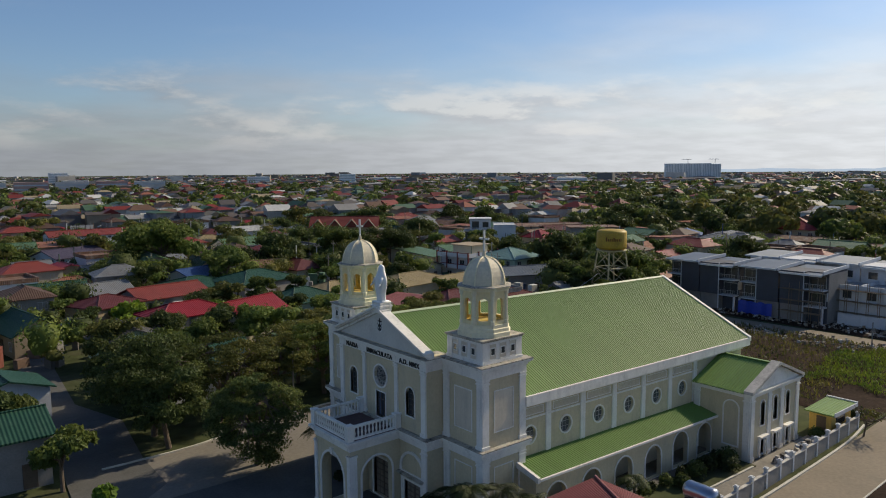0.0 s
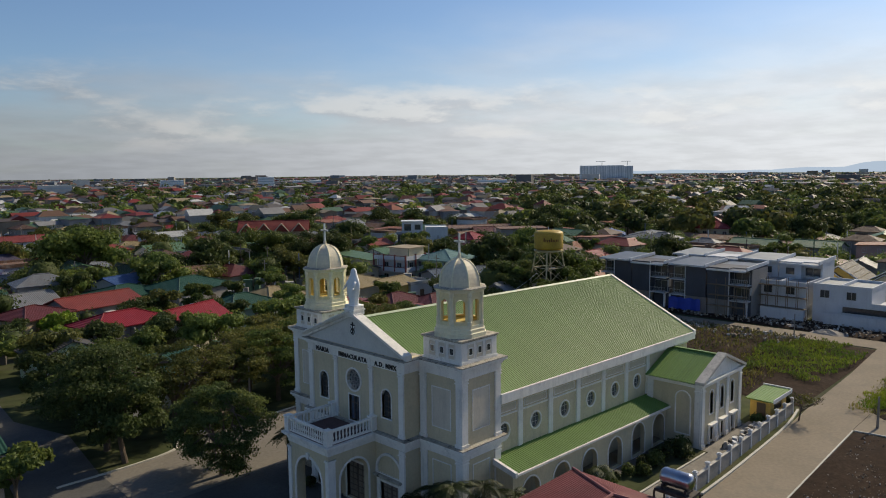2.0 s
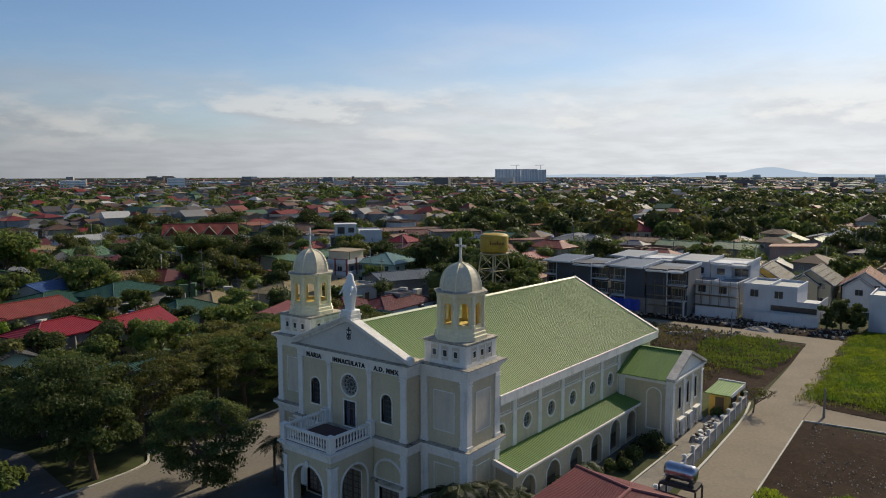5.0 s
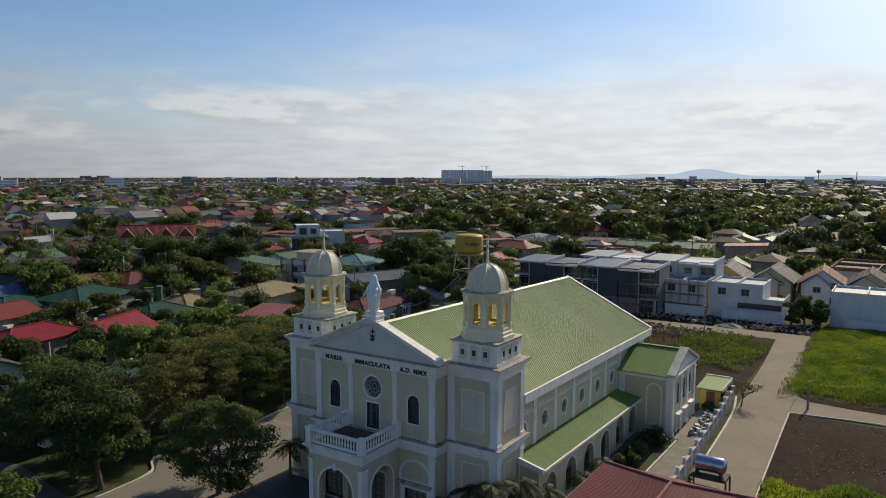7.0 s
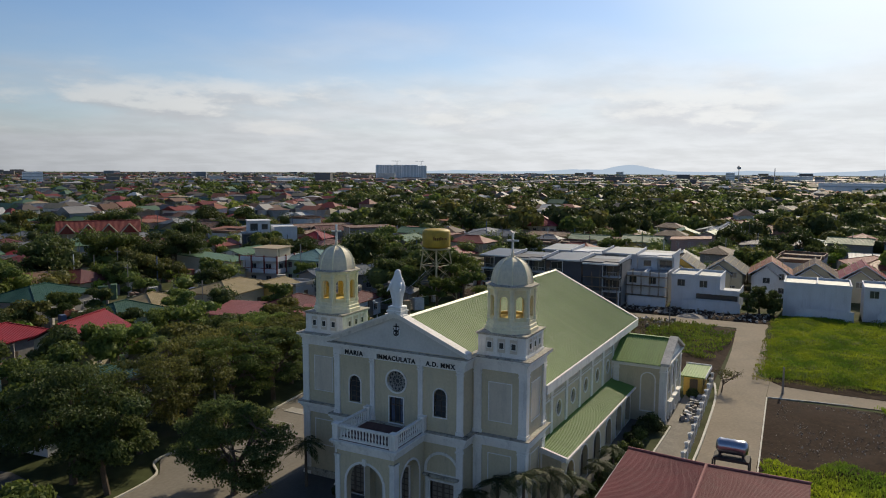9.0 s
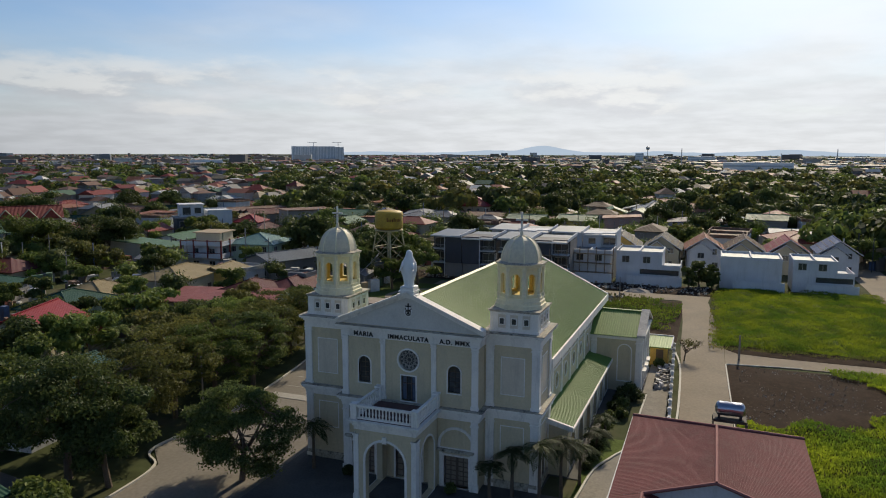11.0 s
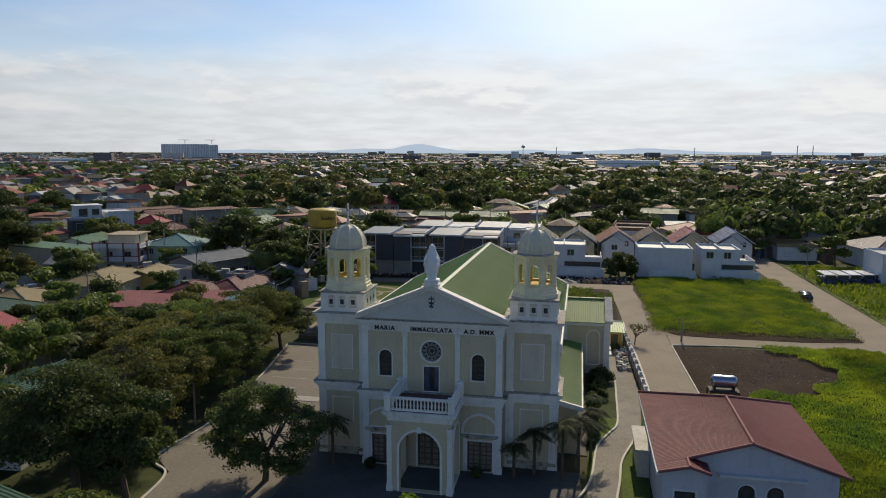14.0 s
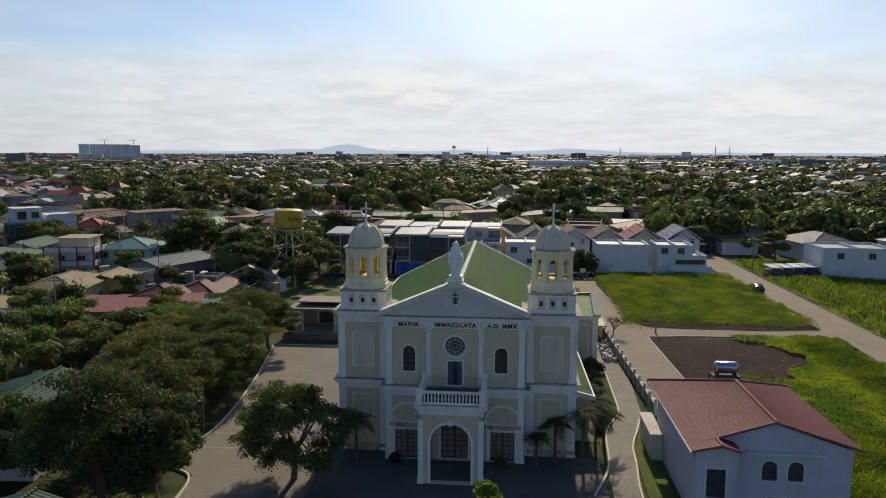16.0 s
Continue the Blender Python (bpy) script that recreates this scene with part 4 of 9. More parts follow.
def sheet_mesh(width, length, pitch=0.27, h=0.040):
    """Ribbed roofing sheet: across y' = width, downslope x' = length."""
    bm = bmesh.new()
    n = round(width / pitch)
    prof = []
    for i in range(n):
        u = i * width / n
        p = width / n
        prof += [(u, 0), (u + p * 0.55, 0), (u + p * 0.66, h), (u + p * 0.86, h), (u + p * 0.97, 0)]
    prof.append((width, 0))
    a = [bm.verts.new((u, 0, z)) for u, z in prof]
    b = [bm.verts.new((u, length, z)) for u, z in prof]
    c = [bm.verts.new((u, length, z - 0.02)) for u, z in prof]
    for i in range(len(prof) - 1):
        bm.faces.new((a[i], b[i], b[i + 1], a[i + 1]))
        bm.faces.new((b[i], c[i], c[i + 1], b[i + 1]))
    return mesh_of("roof_panel", bm, ROOF_GREEN)


def sheeting(parent, origin, along, down, span, length, step=1.0):
    """Sheets side by side along one direction, each running down the slope."""
    n = max(1, round(span / step))
    me = sheet_mesh(span / n, length)
    u, v = Vector(along).normalized(), Vector(down).normalized()
    w = v.cross(u) if v.cross(u).z < 0 else u.cross(v)
    w = u.cross(v)
    if w.z < 0:
        w = -w
    for i in range(n):
        p = Vector(origin) + u * (i * span / n)
        m = Matrix((u, v, w)).transposed().to_4x4()
        m.translation = p + w * random.uniform(0, 0.004)
        part("roof_panel", me, ROOF_GREEN, parent).matrix_local = m


known = settle(known, WALL_FALL, WALL_LEVEL)
bm = bmesh.new()
for s in (-1, 1):
    for x0, x1, half in ((X0, 5.65, 5.86), (5.65, X1, HALF)):
        zt = RIDGE - (RIDGE - EAVE) * half / HALF
        q = [(x0, 0, RIDGE - 0.05), (x1, 0, RIDGE - 0.05), (x1, s * half, zt - 0.05), (x0, s * half, zt - 0.05)]
        bm.faces.new([bm.verts.new(p) for p in q])
        bm.faces.new([bm.verts.new((p[0], p[1], p[2] - 0.12)) for p in q])
roof = part("roof", bm, ROOF_GREEN, church, "green ribbed metal gable roof")
SL = math.hypot(HALF, RIDGE - EAVE)
for s in (-1, 1):
    d = (0, s * HALF, EAVE - RIDGE)
    sheeting(roof, (X0, 0, RIDGE - ROOF_FALL * (X0 - ROOF_LEVEL)), (1, 0, -ROOF_FALL), d, 5.65 - X0, SL * 5.86 / HALF)
    sheeting(roof, (5.65, 0, RIDGE - ROOF_FALL * (5.65 - ROOF_LEVEL)), (1, 0, -ROOF_FALL), d, X1 - 5.65, SL)
    bm = bmesh.new()
    sec = []
    for x in (X1 - 0.1, X1 + 0.28):
        sec.append([bm.verts.new(p) for p in ((x, 0, RIDGE - 0.3), (x, 0, RIDGE + 0.16), (x, s * (HALF + 0.1), EAVE + 0.12), (x, s * (HALF + 0.1), EAVE - 0.34))])
    a, b = sec
    bm.faces.new(a), bm.faces.new(b)
    for i in range(4):
        bm.faces.new((a[i], a[(i + 1) % 4], b[(i + 1) % 4], b[i]))
    part("barge_board", bm, WHITE, church)
    y0, y1 = sorted((s * (HALF - 0.02), s * (HALF + 0.16)))
    part("gutter", boxes((5.7, X1, y0, y1, EAVE - 0.74, EAVE + 0.02)), WHITE, church, "deep white eaves gutter board")
bm = bmesh.new()
for i in range(2):
    s = 2 * i - 1
    bm.faces.new([bm.verts.new(p) for p in ((X0, 0, RIDGE + 0.12), (X1, 0, RIDGE + 0.12), (X1, s * 0.22, RIDGE - 0.01), (X0, s * 0.22, RIDGE - 0.01))])
part("ridge_cap", bm, mat("pale_ridge_flashing", (0.35, 0.42, 0.26), 0.5, 0.15, 0.4, 5, 0.05), church)

known = settle(known, ROOF_FALL, ROOF_LEVEL)

# side aisle
AY, AZ0, AZ1 = -11.95, 4.18, 4.74
ARCHES = [(7.4 + 4.08 * i, 2.25, 0.02, 3.2, "arch") for i in range(4)] + [(23.72, 2.25, 0.02, 3.55, "arch"), (27.55, 2.25, 0.02, 3.55, "arch")]
AISLE = axis_map("y", AY, 1)
part("aisle_wall", pierced(bmesh.new(), AISLE, 5.2, 28.98, 0, AZ0 - 0.05, 0.4, ARCHES), CREAM, church, "low arcade wall of open arches")
for c, w, s, t, f in ARCHES:
    part("arch_moulding", ring_frame(bmesh.new(), AISLE, c, w, s, t, f, 0.13, 0.05, 0.05), WHITE, church)
part("aisle_cornice", boxes((5.15, 28.98, AY - 0.10, AY, 3.72, 3.84), (5.15, 28.98, AY - 0.18, AY, 3.84, 4.10)), WHITE, church)
part("aisle_end_wall", boxes((5.2, 5.5, AY + 0.4, -10.3, 0, 4.2)), CREAM, church)
part("aisle_floor", boxes((5.5, 28.98, AY + 0.4, -9.9, 0, 0.12)), CONC, church)
bm = bmesh.new()
q = [(5.05, -9.78, AZ1 - 0.05), (29.0, -9.78, AZ1 - 0.05), (29.0, -12.33, AZ0 - 0.06), (5.05, -12.33, AZ0 - 0.06)]
bm.faces.new([bm.verts.new(p) for p in q]), bm.faces.new([bm.verts.new((x, y, z - 0.08)) for x, y, z in q])
aroof = part("aisle_roof", bm, ROOF_GREEN, church, "green ribbed lean-to roof")
sheeting(aroof, (5.1, -9.78, AZ1 - AISLE_FALL * (5.1 - AISLE_LEVEL)), (1, 0, -AISLE_FALL), (0, -2.55, AZ0 - AZ1), 23.9, 2.62)
bm = bmesh.new()
a = [bm.verts.new(p) for p in ((4.9, -9.9, AZ1 + 0.16), (4.9, -12.45, AZ0 + 0.1), (4.9, -12.45, AZ0 - 0.30), (4.9, -9.9, AZ1 - 0.3))]
b = [bm.verts.new((v.co.x + 0.26, v.co.y, v.co.z)) for v in a]
bm.faces.new(a), bm.faces.new(b)
for i in range(4):
    bm.faces.new((a[i], a[(i + 1) % 4], b[(i + 1) % 4], b[i]))
part("aisle_parapet", bm, WHITE, church)
part("gutter", boxes((5.16, 28.98, -12.49, -12.35, AZ0 - 0.2, AZ0 - 0.03)), WHITE, church)

settle(known, AISLE_FALL, AISLE_LEVEL)

# transept-like annex on the side
NX0, NX1, NY, NE, NR = 29.0, 38.2, -15.5, 6.36, 8.25
NM = (NX0 + NX1) / 2
ASIDE, AFRONT = axis_map("x", NX0, 1), axis_map("y", NY, 1)
WINS = [(NM - 2.4, 0.75, 3.0, 5.3, "arch"), (NM, 0.75, 3.0, 5.3, "arch"), (NM + 2.4, 0.75, 3.0, 5.3, "arch")]
DOORS = [(NM - 2.4, 0.8, 0.3, 1.7, "rect"), (NM, 0.8, 0.3, 1.7, "rect"), (NM + 2.4, 0.8, 0.3, 1.7, "rect")]
part("annex_wall", pierced(bmesh.new(), AFRONT, NX0, NX1, 0, NE, 0.3, WINS + DOORS), CREAM, church, "cream annex wall with tall arched windows")
part("annex_wall", boxes((NX0, NX0 + 0.3, NY + 0.3, -9.77, 0, NE)), CREAM, church)
part("annex_wall", boxes((NX1 - 0.3, NX1, NY + 0.3, -9.77, 0, NE)), CREAM, church)
for h in WINS:
    arched_window(AFRONT, *h)
for c, w, s, t, f in DOORS:
    arched_window(AFRONT, c, w, s, t, f, (2, 2))
    bm = bmesh.new()
    part("window_hood", boxes((c - 0.75, c + 0.75, NY - 0.45, NY, 1.95, 2.08), (c - 0.65, c + 0.65, NY - 0.32, NY, 1.82, 1.95)), WHITE, church)
    part("window_hood_side", boxes((c - 0.6, c - 0.46, NY - 0.2, NY, 0.1, 1.82), (c + 0.46, c + 0.6, NY - 0.2, NY, 0.1, 1.82)), WHITE, church)
part("blind_arch", ring_frame(bmesh.new(), ASIDE, -13.7, 1.4, 1.2, 5.3, "arch", 0.12, 0.06, 0.0), WHITE, church)
for x in (NX0 + 0.3, NM - 1.2, NM + 1.2, NX1 - 0.3):
    part("pilaster", boxes((x - 0.3, x + 0.3, NY - 0.12, NY, 0, 5.9), (x - 0.36, x + 0.36, NY - 0.18, NY, 5.5, 5.62), (x - 0.36, x + 0.36, NY - 0.18, NY, 0, 0.4)), WHITE, church)
for y in (NY + 0.3, -10.3):
    part("pilaster", boxes((NX0 - 0.12, NX0, y - 0.3, y + 0.3, 0, 5.9), (NX0 - 0.18, NX0, y - 0.36, y + 0.36, 5.5, 5.62)), WHITE, church)
part("annex_cornice", boxes((NX0 - 0.14, NX1 + 0.14, NY - 0.14, NY, 5.9, 6.2), (NX0 - 0.34, NX1 + 0.34, NY - 0.34, NY, 6.2, 6.35), (NX0 - 0.14, NX0, NY, -9.8, 5.9, 6.2), (NX0 - 0.28, NX0, NY, -9.8, 6.2, 6.30)), WHITE, church)
bm = bmesh.new()
for y in (NY - 0.02, NY + 0.4):
    bm.faces.new([bm.verts.new(p) for p in ((NX0, y, NE), (NX1, y, NE), (NM, y, NR))])
part("annex_tympanum", bm, WHITE, church)
for s in (-1, 1):
    bm = bmesh.new()
    a = [bm.verts.new(p) for p in ((NM + s * 4.98, NY - 0.4, NE - 0.05), (NM + s * 4.98, NY - 0.4, NE + 0.22), (NM, NY - 0.4, NR + 0.28), (NM, NY - 0.4, NR))]
    b = [bm.verts.new((v.co.x, NY + 0.5, v.co.z)) for v in a]
    bm.faces.new(a), bm.faces.new(b)
    for i in range(4):
        bm.faces.new((a[i], a[(i + 1) % 4], b[(i + 1) % 4], b[i]))
    part("annex_coping", bm, COPING, church, "pale weathered gable coping")
bm = bmesh.new()
for s in (-1, 1):
    q = [(NM, NY + 0.45, NR - 0.06), (NM, -9.8, NR - 0.06), (NM + s * 4.95, -9.8, NE - 0.1), (NM + s * 4.95, NY + 0.45, NE - 0.1)]
    bm.faces.new([bm.verts.new(p) for p in q])
nroof = part("annex_roof", bm, ROOF_GREEN, church, "green ribbed gable roof")
for s in (-1, 1):
    sheeting(nroof, (NM, NY + 0.5, NR), (0, 1, 0), (s * 4.95, 0, NE - 0.04 - NR), 5.15, math.hypot(4.95, NR - NE))
part("ridge_cap", boxes((NM - 0.18, NM + 0.18, NY + 0.5, -9.8, NR + 0.02, NR + 0.09)), ROOF_GREEN, church)

# plinth and forecourt steps
part("plinth", boxes((-0.12, 1.5, -5.85, 5.85, 0, 0.06), (1.47, 5.7, -10.4, -10.25, 0, 0.6), (1.40, 1.55, -10.3, -6.2, 0, 0.6), (1.40, 1.55, 6.2, 10.3, 0, 0.6)), LEDGE, church)

# narrow wall returns between the front and the towers
for s in (-1, 1):
    part("wall_return", boxes((1.53, 1.95, min(s * 5.80, s * 6.20), max(s * 5.80, s * 6.20), 0.0, 12.2)), CREAM, church)

# statue on the gable
bm = bmesh.new()
levels = [(0.00, 0.40, 0.40), (0.10, 0.37, 0.38), (0.45, 0.36, 0.41), (0.95, 0.39, 0.54), (1.30, 0.41, 0.64), (1.60, 0.41, 0.65), (1.92, 0.37, 0.56), (2.20, 0.30, 0.42), (2.42, 0.24, 0.32), (2.55, 0.24, 0.28), (2.72, 0.22, 0.25), (2.84, 0.15, 0.17), (2.90, 0.05, 0.06)]
rings = []
for z, rx, ry in levels:
    ring = []
    for i in range(24):
        a = 2 * math.pi * i / 24
        fold = 1 + (0.06 * math.cos(6 * a + z) if z < 2.2 else 0)
        lean = 0.05 * math.sin(z * 1.6)
        ring.append(bm.verts.new((rx * fold * math.cos(a) - lean, ry * fold * math.sin(a), z)))
    rings.append(ring)
for a, b in zip(rings, rings[1:]):
    for i in range(24):
        bm.faces.new((a[i], a[(i + 1) % 24], b[(i + 1) % 24], b[i]))
bm.faces.new(rings[0][::-1]), bm.faces.new(rings[-1])
for s in (-1, 1):
    rod(bm, (-0.16, s * 0.40, 1.88), (-0.46, s * 0.52, 1.40), 0.13, 8, 0.09)
    rod(bm, (-0.46, s * 0.52, 1.42), (-0.66, s * 0.55, 1.24), 0.08, 8, 0.04)
box(bm, -0.5, 0.5, -0.55, 0.55, -0.06, 0.04)
st = new("statue", mesh_of("statue", bm, STATUE, True))
st.matrix_world = pose(0.2, 0, 16.08)
tagged(st, "white robed statue standing on the church gable", "statue")
# ---- ground, roads and yards ----
def slab(name, pts, z, material, label="", category="", kind="structure", low=-0.06):
    bm = bmesh.new()
    f = bm.faces.new([bm.verts.new((x, y, z)) for x, y in pts])
    r = bmesh.ops.extrude_face_region(bm, geom=[f])
    for v in r["geom"]:
        if isinstance(v, bmesh.types.BMVert):
            v.co.z = low
    bmesh.ops.recalc_face_normals(bm, faces=bm.faces)
    ob = new(name, mesh_of(name, bm, material))
    return tagged(ob, label, category, "", kind)


def curve_pts(pts, n=8):
    """A smooth run through some points."""
    out = []
    P = [pts[0], *pts, pts[-1]]
    for i in range(1, len(P) - 2):
        for k in range(n):
            t = k / n
            out.append(tuple(0.5 * ((2 * P[i][j]) + (-P[i - 1][j] + P[i + 1][j]) * t + (2 * P[i - 1][j] - 5 * P[i][j] + 4 * P[i + 1][j] - P[i + 2][j]) * t * t + (-P[i - 1][j] + 3 * P[i][j] - 3 * P[i + 1][j] + P[i + 2][j]) * t ** 3) for j in range(len(pts[0]))))
    return out + [tuple(pts[-1])]


def kerb(pts, w=0.18, h=0.14, label="pale painted concrete kerb", material=None, z=0.0):
    run = curve_pts(pts)
    bm = bmesh.new()
    prev = None
    for i, p in enumerate(run):
        a, b = run[max(0, i - 1)], run[min(len(run) - 1, i + 1)]
        d = Vector((b[0] - a[0], b[1] - a[1])).normalized()
        n = Vector((-d.y, d.x)) * w / 2
        ring = [bm.verts.new(q) for q in ((p[0] - n.x, p[1] - n.y, z - 0.05), (p[0] - n.x, p[1] - n.y, z + h), (p[0] + n.x, p[1] + n.y, z + h), (p[0] + n.x, p[1] + n.y, z - 0.05))]
        if prev:
            for k in range(4):
                bm.faces.new((prev[k], prev[(k + 1) % 4], ring[(k + 1) % 4], ring[k]))
        else:
            bm.faces.new(ring)
        prev = ring
    bm.faces.new(prev[::-1])
    return tagged(new("kerb", mesh_of("kerb", bm, material or KERB)), label, "kerb", "", "structure")


bm = bmesh.new()
rings = []
for r in (0, 60, 140, 300, 700, 1500, 2800, 4600):
    rings.append([bm.verts.new((20 + r * math.cos(2 * math.pi * i / 48), r * math.sin(2 * math.pi * i / 48), -0.08)) for i in range(48)] if r else [bm.verts.new((20, 0, -0.08))])
for i in range(48):
    bm.faces.new((rings[0][0], rings[1][i], rings[1][(i + 1) % 48]))
for a, b in zip(rings[1:], rings[2:]):
    for i in range(48):
        bm.faces.new((a[i], b[i], b[(i + 1) % 48], a[(i + 1) % 48]))
tagged(new("ground", mesh_of("ground", bm, EARTH)), "flat earth and scrub ground of the town", "ground", "", "structure")

slab("forecourt", [(-16, -12.4), (1.4, -12.4), (1.4, -10.5), (5.0, -10.6), (5.0, -12.9), (28.9, -12.9), (28.9, -15.8), (39, -15.8), (39, -10), (40, -10), (40, 11), (-16, 11)], 0.0, ASPH, "dark asphalt forecourt round the church", "paving")
slab("parking_lot", [(-16, 11.02), (40, 11.02), (39, 18), (35.5, 18.5), (34.6, 27.3), (20, 24.6), (6, 23.2), (-2.5, 23.9), (-5.0, 21.2), (-16, 20.5)], 0.01, LOTGREY, "worn grey concrete parking lot beside the church", "parking lot")
PARK_LINE = mat("faded_white_marking", (0.30, 0.285, 0.255), 0.9, 0.2, 1, 6, 0.1)
for i in range(9):
    x = 0.5 + i * 3.3
    tagged(new("parking_line", mesh_of("parking_line", boxes((x, x + 0.12, 19.0, 22.8 + 0.1 * i, 0.012, 0.018)), PARK_LINE)), "faded white painted parking bay line", "marking", "parking bay lines", "structure")
tagged(new("speed_hump", mesh_of("speed_hump", boxes((13.2, 14.6, 15.0, 22.5, 0.012, 0.06)), PARK_LINE)), "pale striped concrete hump across the parking lot", "speed hump", "", "structure")
kerb([(34.6, 27.3), (20, 24.7), (6, 23.3), (-2.5, 24.0), (-5.2, 21.4), (-9, 20.6), (-16, 20.5)])
kerb([(34.4, 18.4), (34.6, 27.2)], 0.2)

slab("bare_strip", [(14.5, -12.95), (28.85, -12.95), (28.85, -16.3), (21.2, -16.1), (14.5, -15.93)], 0.045, EARTH, "bare earth strip under shrubs along the aisle", "earth")
slab("lawn_strip", [(-0.2, -12.95), (14.48, -12.95), (14.48, -15.92), (13.3, -15.9), (6.9, -13.8), (-0.2, -13.2)], 0.06, LAWN, "narrow lawn along the church aisle", "lawn")
slab("drive", [(-16, -12.42), (-0.2, -12.96), (-0.2, -13.25), (6.9, -13.85), (13.3, -15.95), (21.2, -16.15), (28.9, -16.35), (28.9, -15.82), (41, -15.82), (41, -18.3), (22, -18.7), (13.6, -18.2), (9, -17.3), (4.5, -15.9), (0.4, -15.5), (-5.3, -14.9), (-16, -14.9)], 0.005, DRIVE, "narrow concrete drive curving past the church", "drive")
kerb([(-5.6, -11.3), (-0.2, -13.1), (6.9, -13.8), (10.5, -15.0), (13.3, -15.9), (21.2, -16.15), (28.3, -16.3)])
kerb([(-16, -14.9), (-5.3, -14.95), (0.4, -15.5), (4.5, -15.9), (8.5, -17.0), (11, -17.6)])
slab("lawn_side", [(-14, -15.1), (0.4, -15.65), (4.5, -16.0), (9, -17.4), (9, -18.6), (-14, -16.6)], 0.05, LAWN, "grass verge between drive and house", "lawn")

ROAD_L = [(7, -20.2), (27, -19.9), (40, -19.4), (50, -18.9), (66, -18.5), (83, -17.6)]
ROAD_R = [(7, -25.3), (19, -25.2), (44, -24.5), (52, -24.5), (84, -22.0)]
slab("concrete_road", ROAD_L + ROAD_R[::-1], 0.03, CONC, "dusty pale concrete village road", "road")
slab("cross_road", [(44.2, -24.55), (45.0, -33.5), (45.6, -51.4), (50.4, -51.4), (49.0, -43.0), (49.1, -31.0), (49.7, -26.0), (51.4, -24.55)], 0.026, CONC, "pale concrete side road through weeds", "road")
slab("far_road", [(-20, -51.2), (150, -50.6), (150, -57.6), (-20, -58.2)], 0.022, CONC, "pale concrete road past open lots", "road")
slab("dirt_track", [(83, -22.0), (82.5, 30), (86.5, 30), (88.5, -22.5)], 0.018, CONC, "dusty track before the unfinished houses", "track")
kerb([(19, -25.3), (44, -24.6)], 0.14, 0.08)
kerb([(44.1, -24.7), (45.3, -33.5)], 0.14, 0.08)
kerb([(20, -19.8), (27, -19.75), (40, -19.3), (47, -18.4)], 0.22, 0.14)
random.seed(3)


def lumpy(name, x0, x1, y0, y1, h, material, label, category, step=1.2):
    """An uneven open lot: its surface rises and falls by about h."""
    nx, ny = max(2, int((x1 - x0) / step)), max(2, int((y1 - y0) / step))
    V, F = [], []
    for j in range(ny + 1):
        for i in range(nx + 1):
            x, y = x0 + (x1 - x0) * i / nx, y0 + (y1 - y0) * j / ny
            rim = min(i, nx - i, j, ny - j)
            z = -0.05 if rim == 0 else 0.03 + h * (0.5 + noise.noise((x * 0.18, y * 0.18, 3.0)) + 0.5 * noise.noise((x * 0.7, y * 0.7, 9.0)))
            jit = 0.0 if rim == 0 else 0.3
            V.append((x + random.uniform(-jit, jit), y + random.uniform(-jit, jit), max(z, -0.05)))
    for j in range(ny):
        for i in range(nx):
            a = j * (nx + 1) + i
            F.append((a, a + 1, a + nx + 2, a + nx + 1))
    return tagged(new(name, pydata(name, V, F, material, True)), label, category, "", "structure")


lumpy("soil_lot", 8, 44.1, -43.5, -24.75, 0.35, SOIL, "bare lot of turned dark brown soil", "lot")
slab("soil_verge", [(51.6, -24.5), (49.9, -26.0), (49.3, -31.0), (49.2, -43.0), (50.5, -51.2), (54.5, -51.2), (54.5, -23.9)], 0.035, SOIL, "strip of bare brown earth along the overgrown lot", "earth")
lumpy("weed_lot", 52.4, 97, -51.0, -23.2, 0.7, GRASSG, "vacant lot overgrown with bright weeds", "lot")
lumpy("weed_lot", -12, 44.9, -51.1, -43.6, 0.5, GRASSG, "overgrown verge beside the soil lot", "lot")
lumpy("weed_lot", -14, 8, -43.6, -29.8, 0.5, GRASSG, "overgrown lot behind the red-roofed house", "lot")
lumpy("weed_lot", -10, 120, -95, -58.4, 0.6, GRASSG, "open grassy lots beyond the road", "lot", 3.0)
lumpy("rubble_lot", 48.5, 82.3, -18.2, 16, 0.35, SOIL, "brown waste lot with rubble and weeds", "lot")
lumpy("building_site", 88.7, 98, -24, 40, 0.25, SOIL, "muddy building site littered with debris", "lot")

# garden behind the stage
slab("street", [(-19.5, 4), (-16, 11), (-12.5, 14), (-12.3, 21), (-10.8, 33), (-13.4, 42), (-11.5, 65), (-8.2, 86), (-5, 130), (-9, 130), (-12, 106), (-15.2, 68), (-17, 49), (-17.3, 36), (-18.2, 29), (-19.5, 15)], 0.016, ASPH, "narrow asphalt street between the houses", "street")
slab("garden_lawn", [(56, 16.5), (82, 16.5), (82, 38), (56, 38)], 0.0, LAWN, "mown lawn of the church garden", "lawn")
bm = bmesh.new()
for r0, r1 in ((6.2, 7.4), (2.6, 3.3)):
    for i in range(40):
        a, b = 2 * math.pi * i / 40, 2 * math.pi * (i + 1) / 40
        bm.faces.new([bm.verts.new((70 + r * math.cos(t), 27 + r * math.sin(t), 0.03)) for r, t in ((r0, a), (r1, a), (r1, b), (r0, b))])
for a in (0.6, 2.2, 3.75, 5.3):
    bm.faces.new([bm.verts.new((70 + r * math.cos(a + o), 27 + r * math.sin(a + o), 0.034)) for r, o in ((3.2, -0.14), (6.3, -0.07), (6.3, 0.07), (3.2, 0.14))])
bmesh.ops.recalc_face_normals(bm, faces=bm.faces)
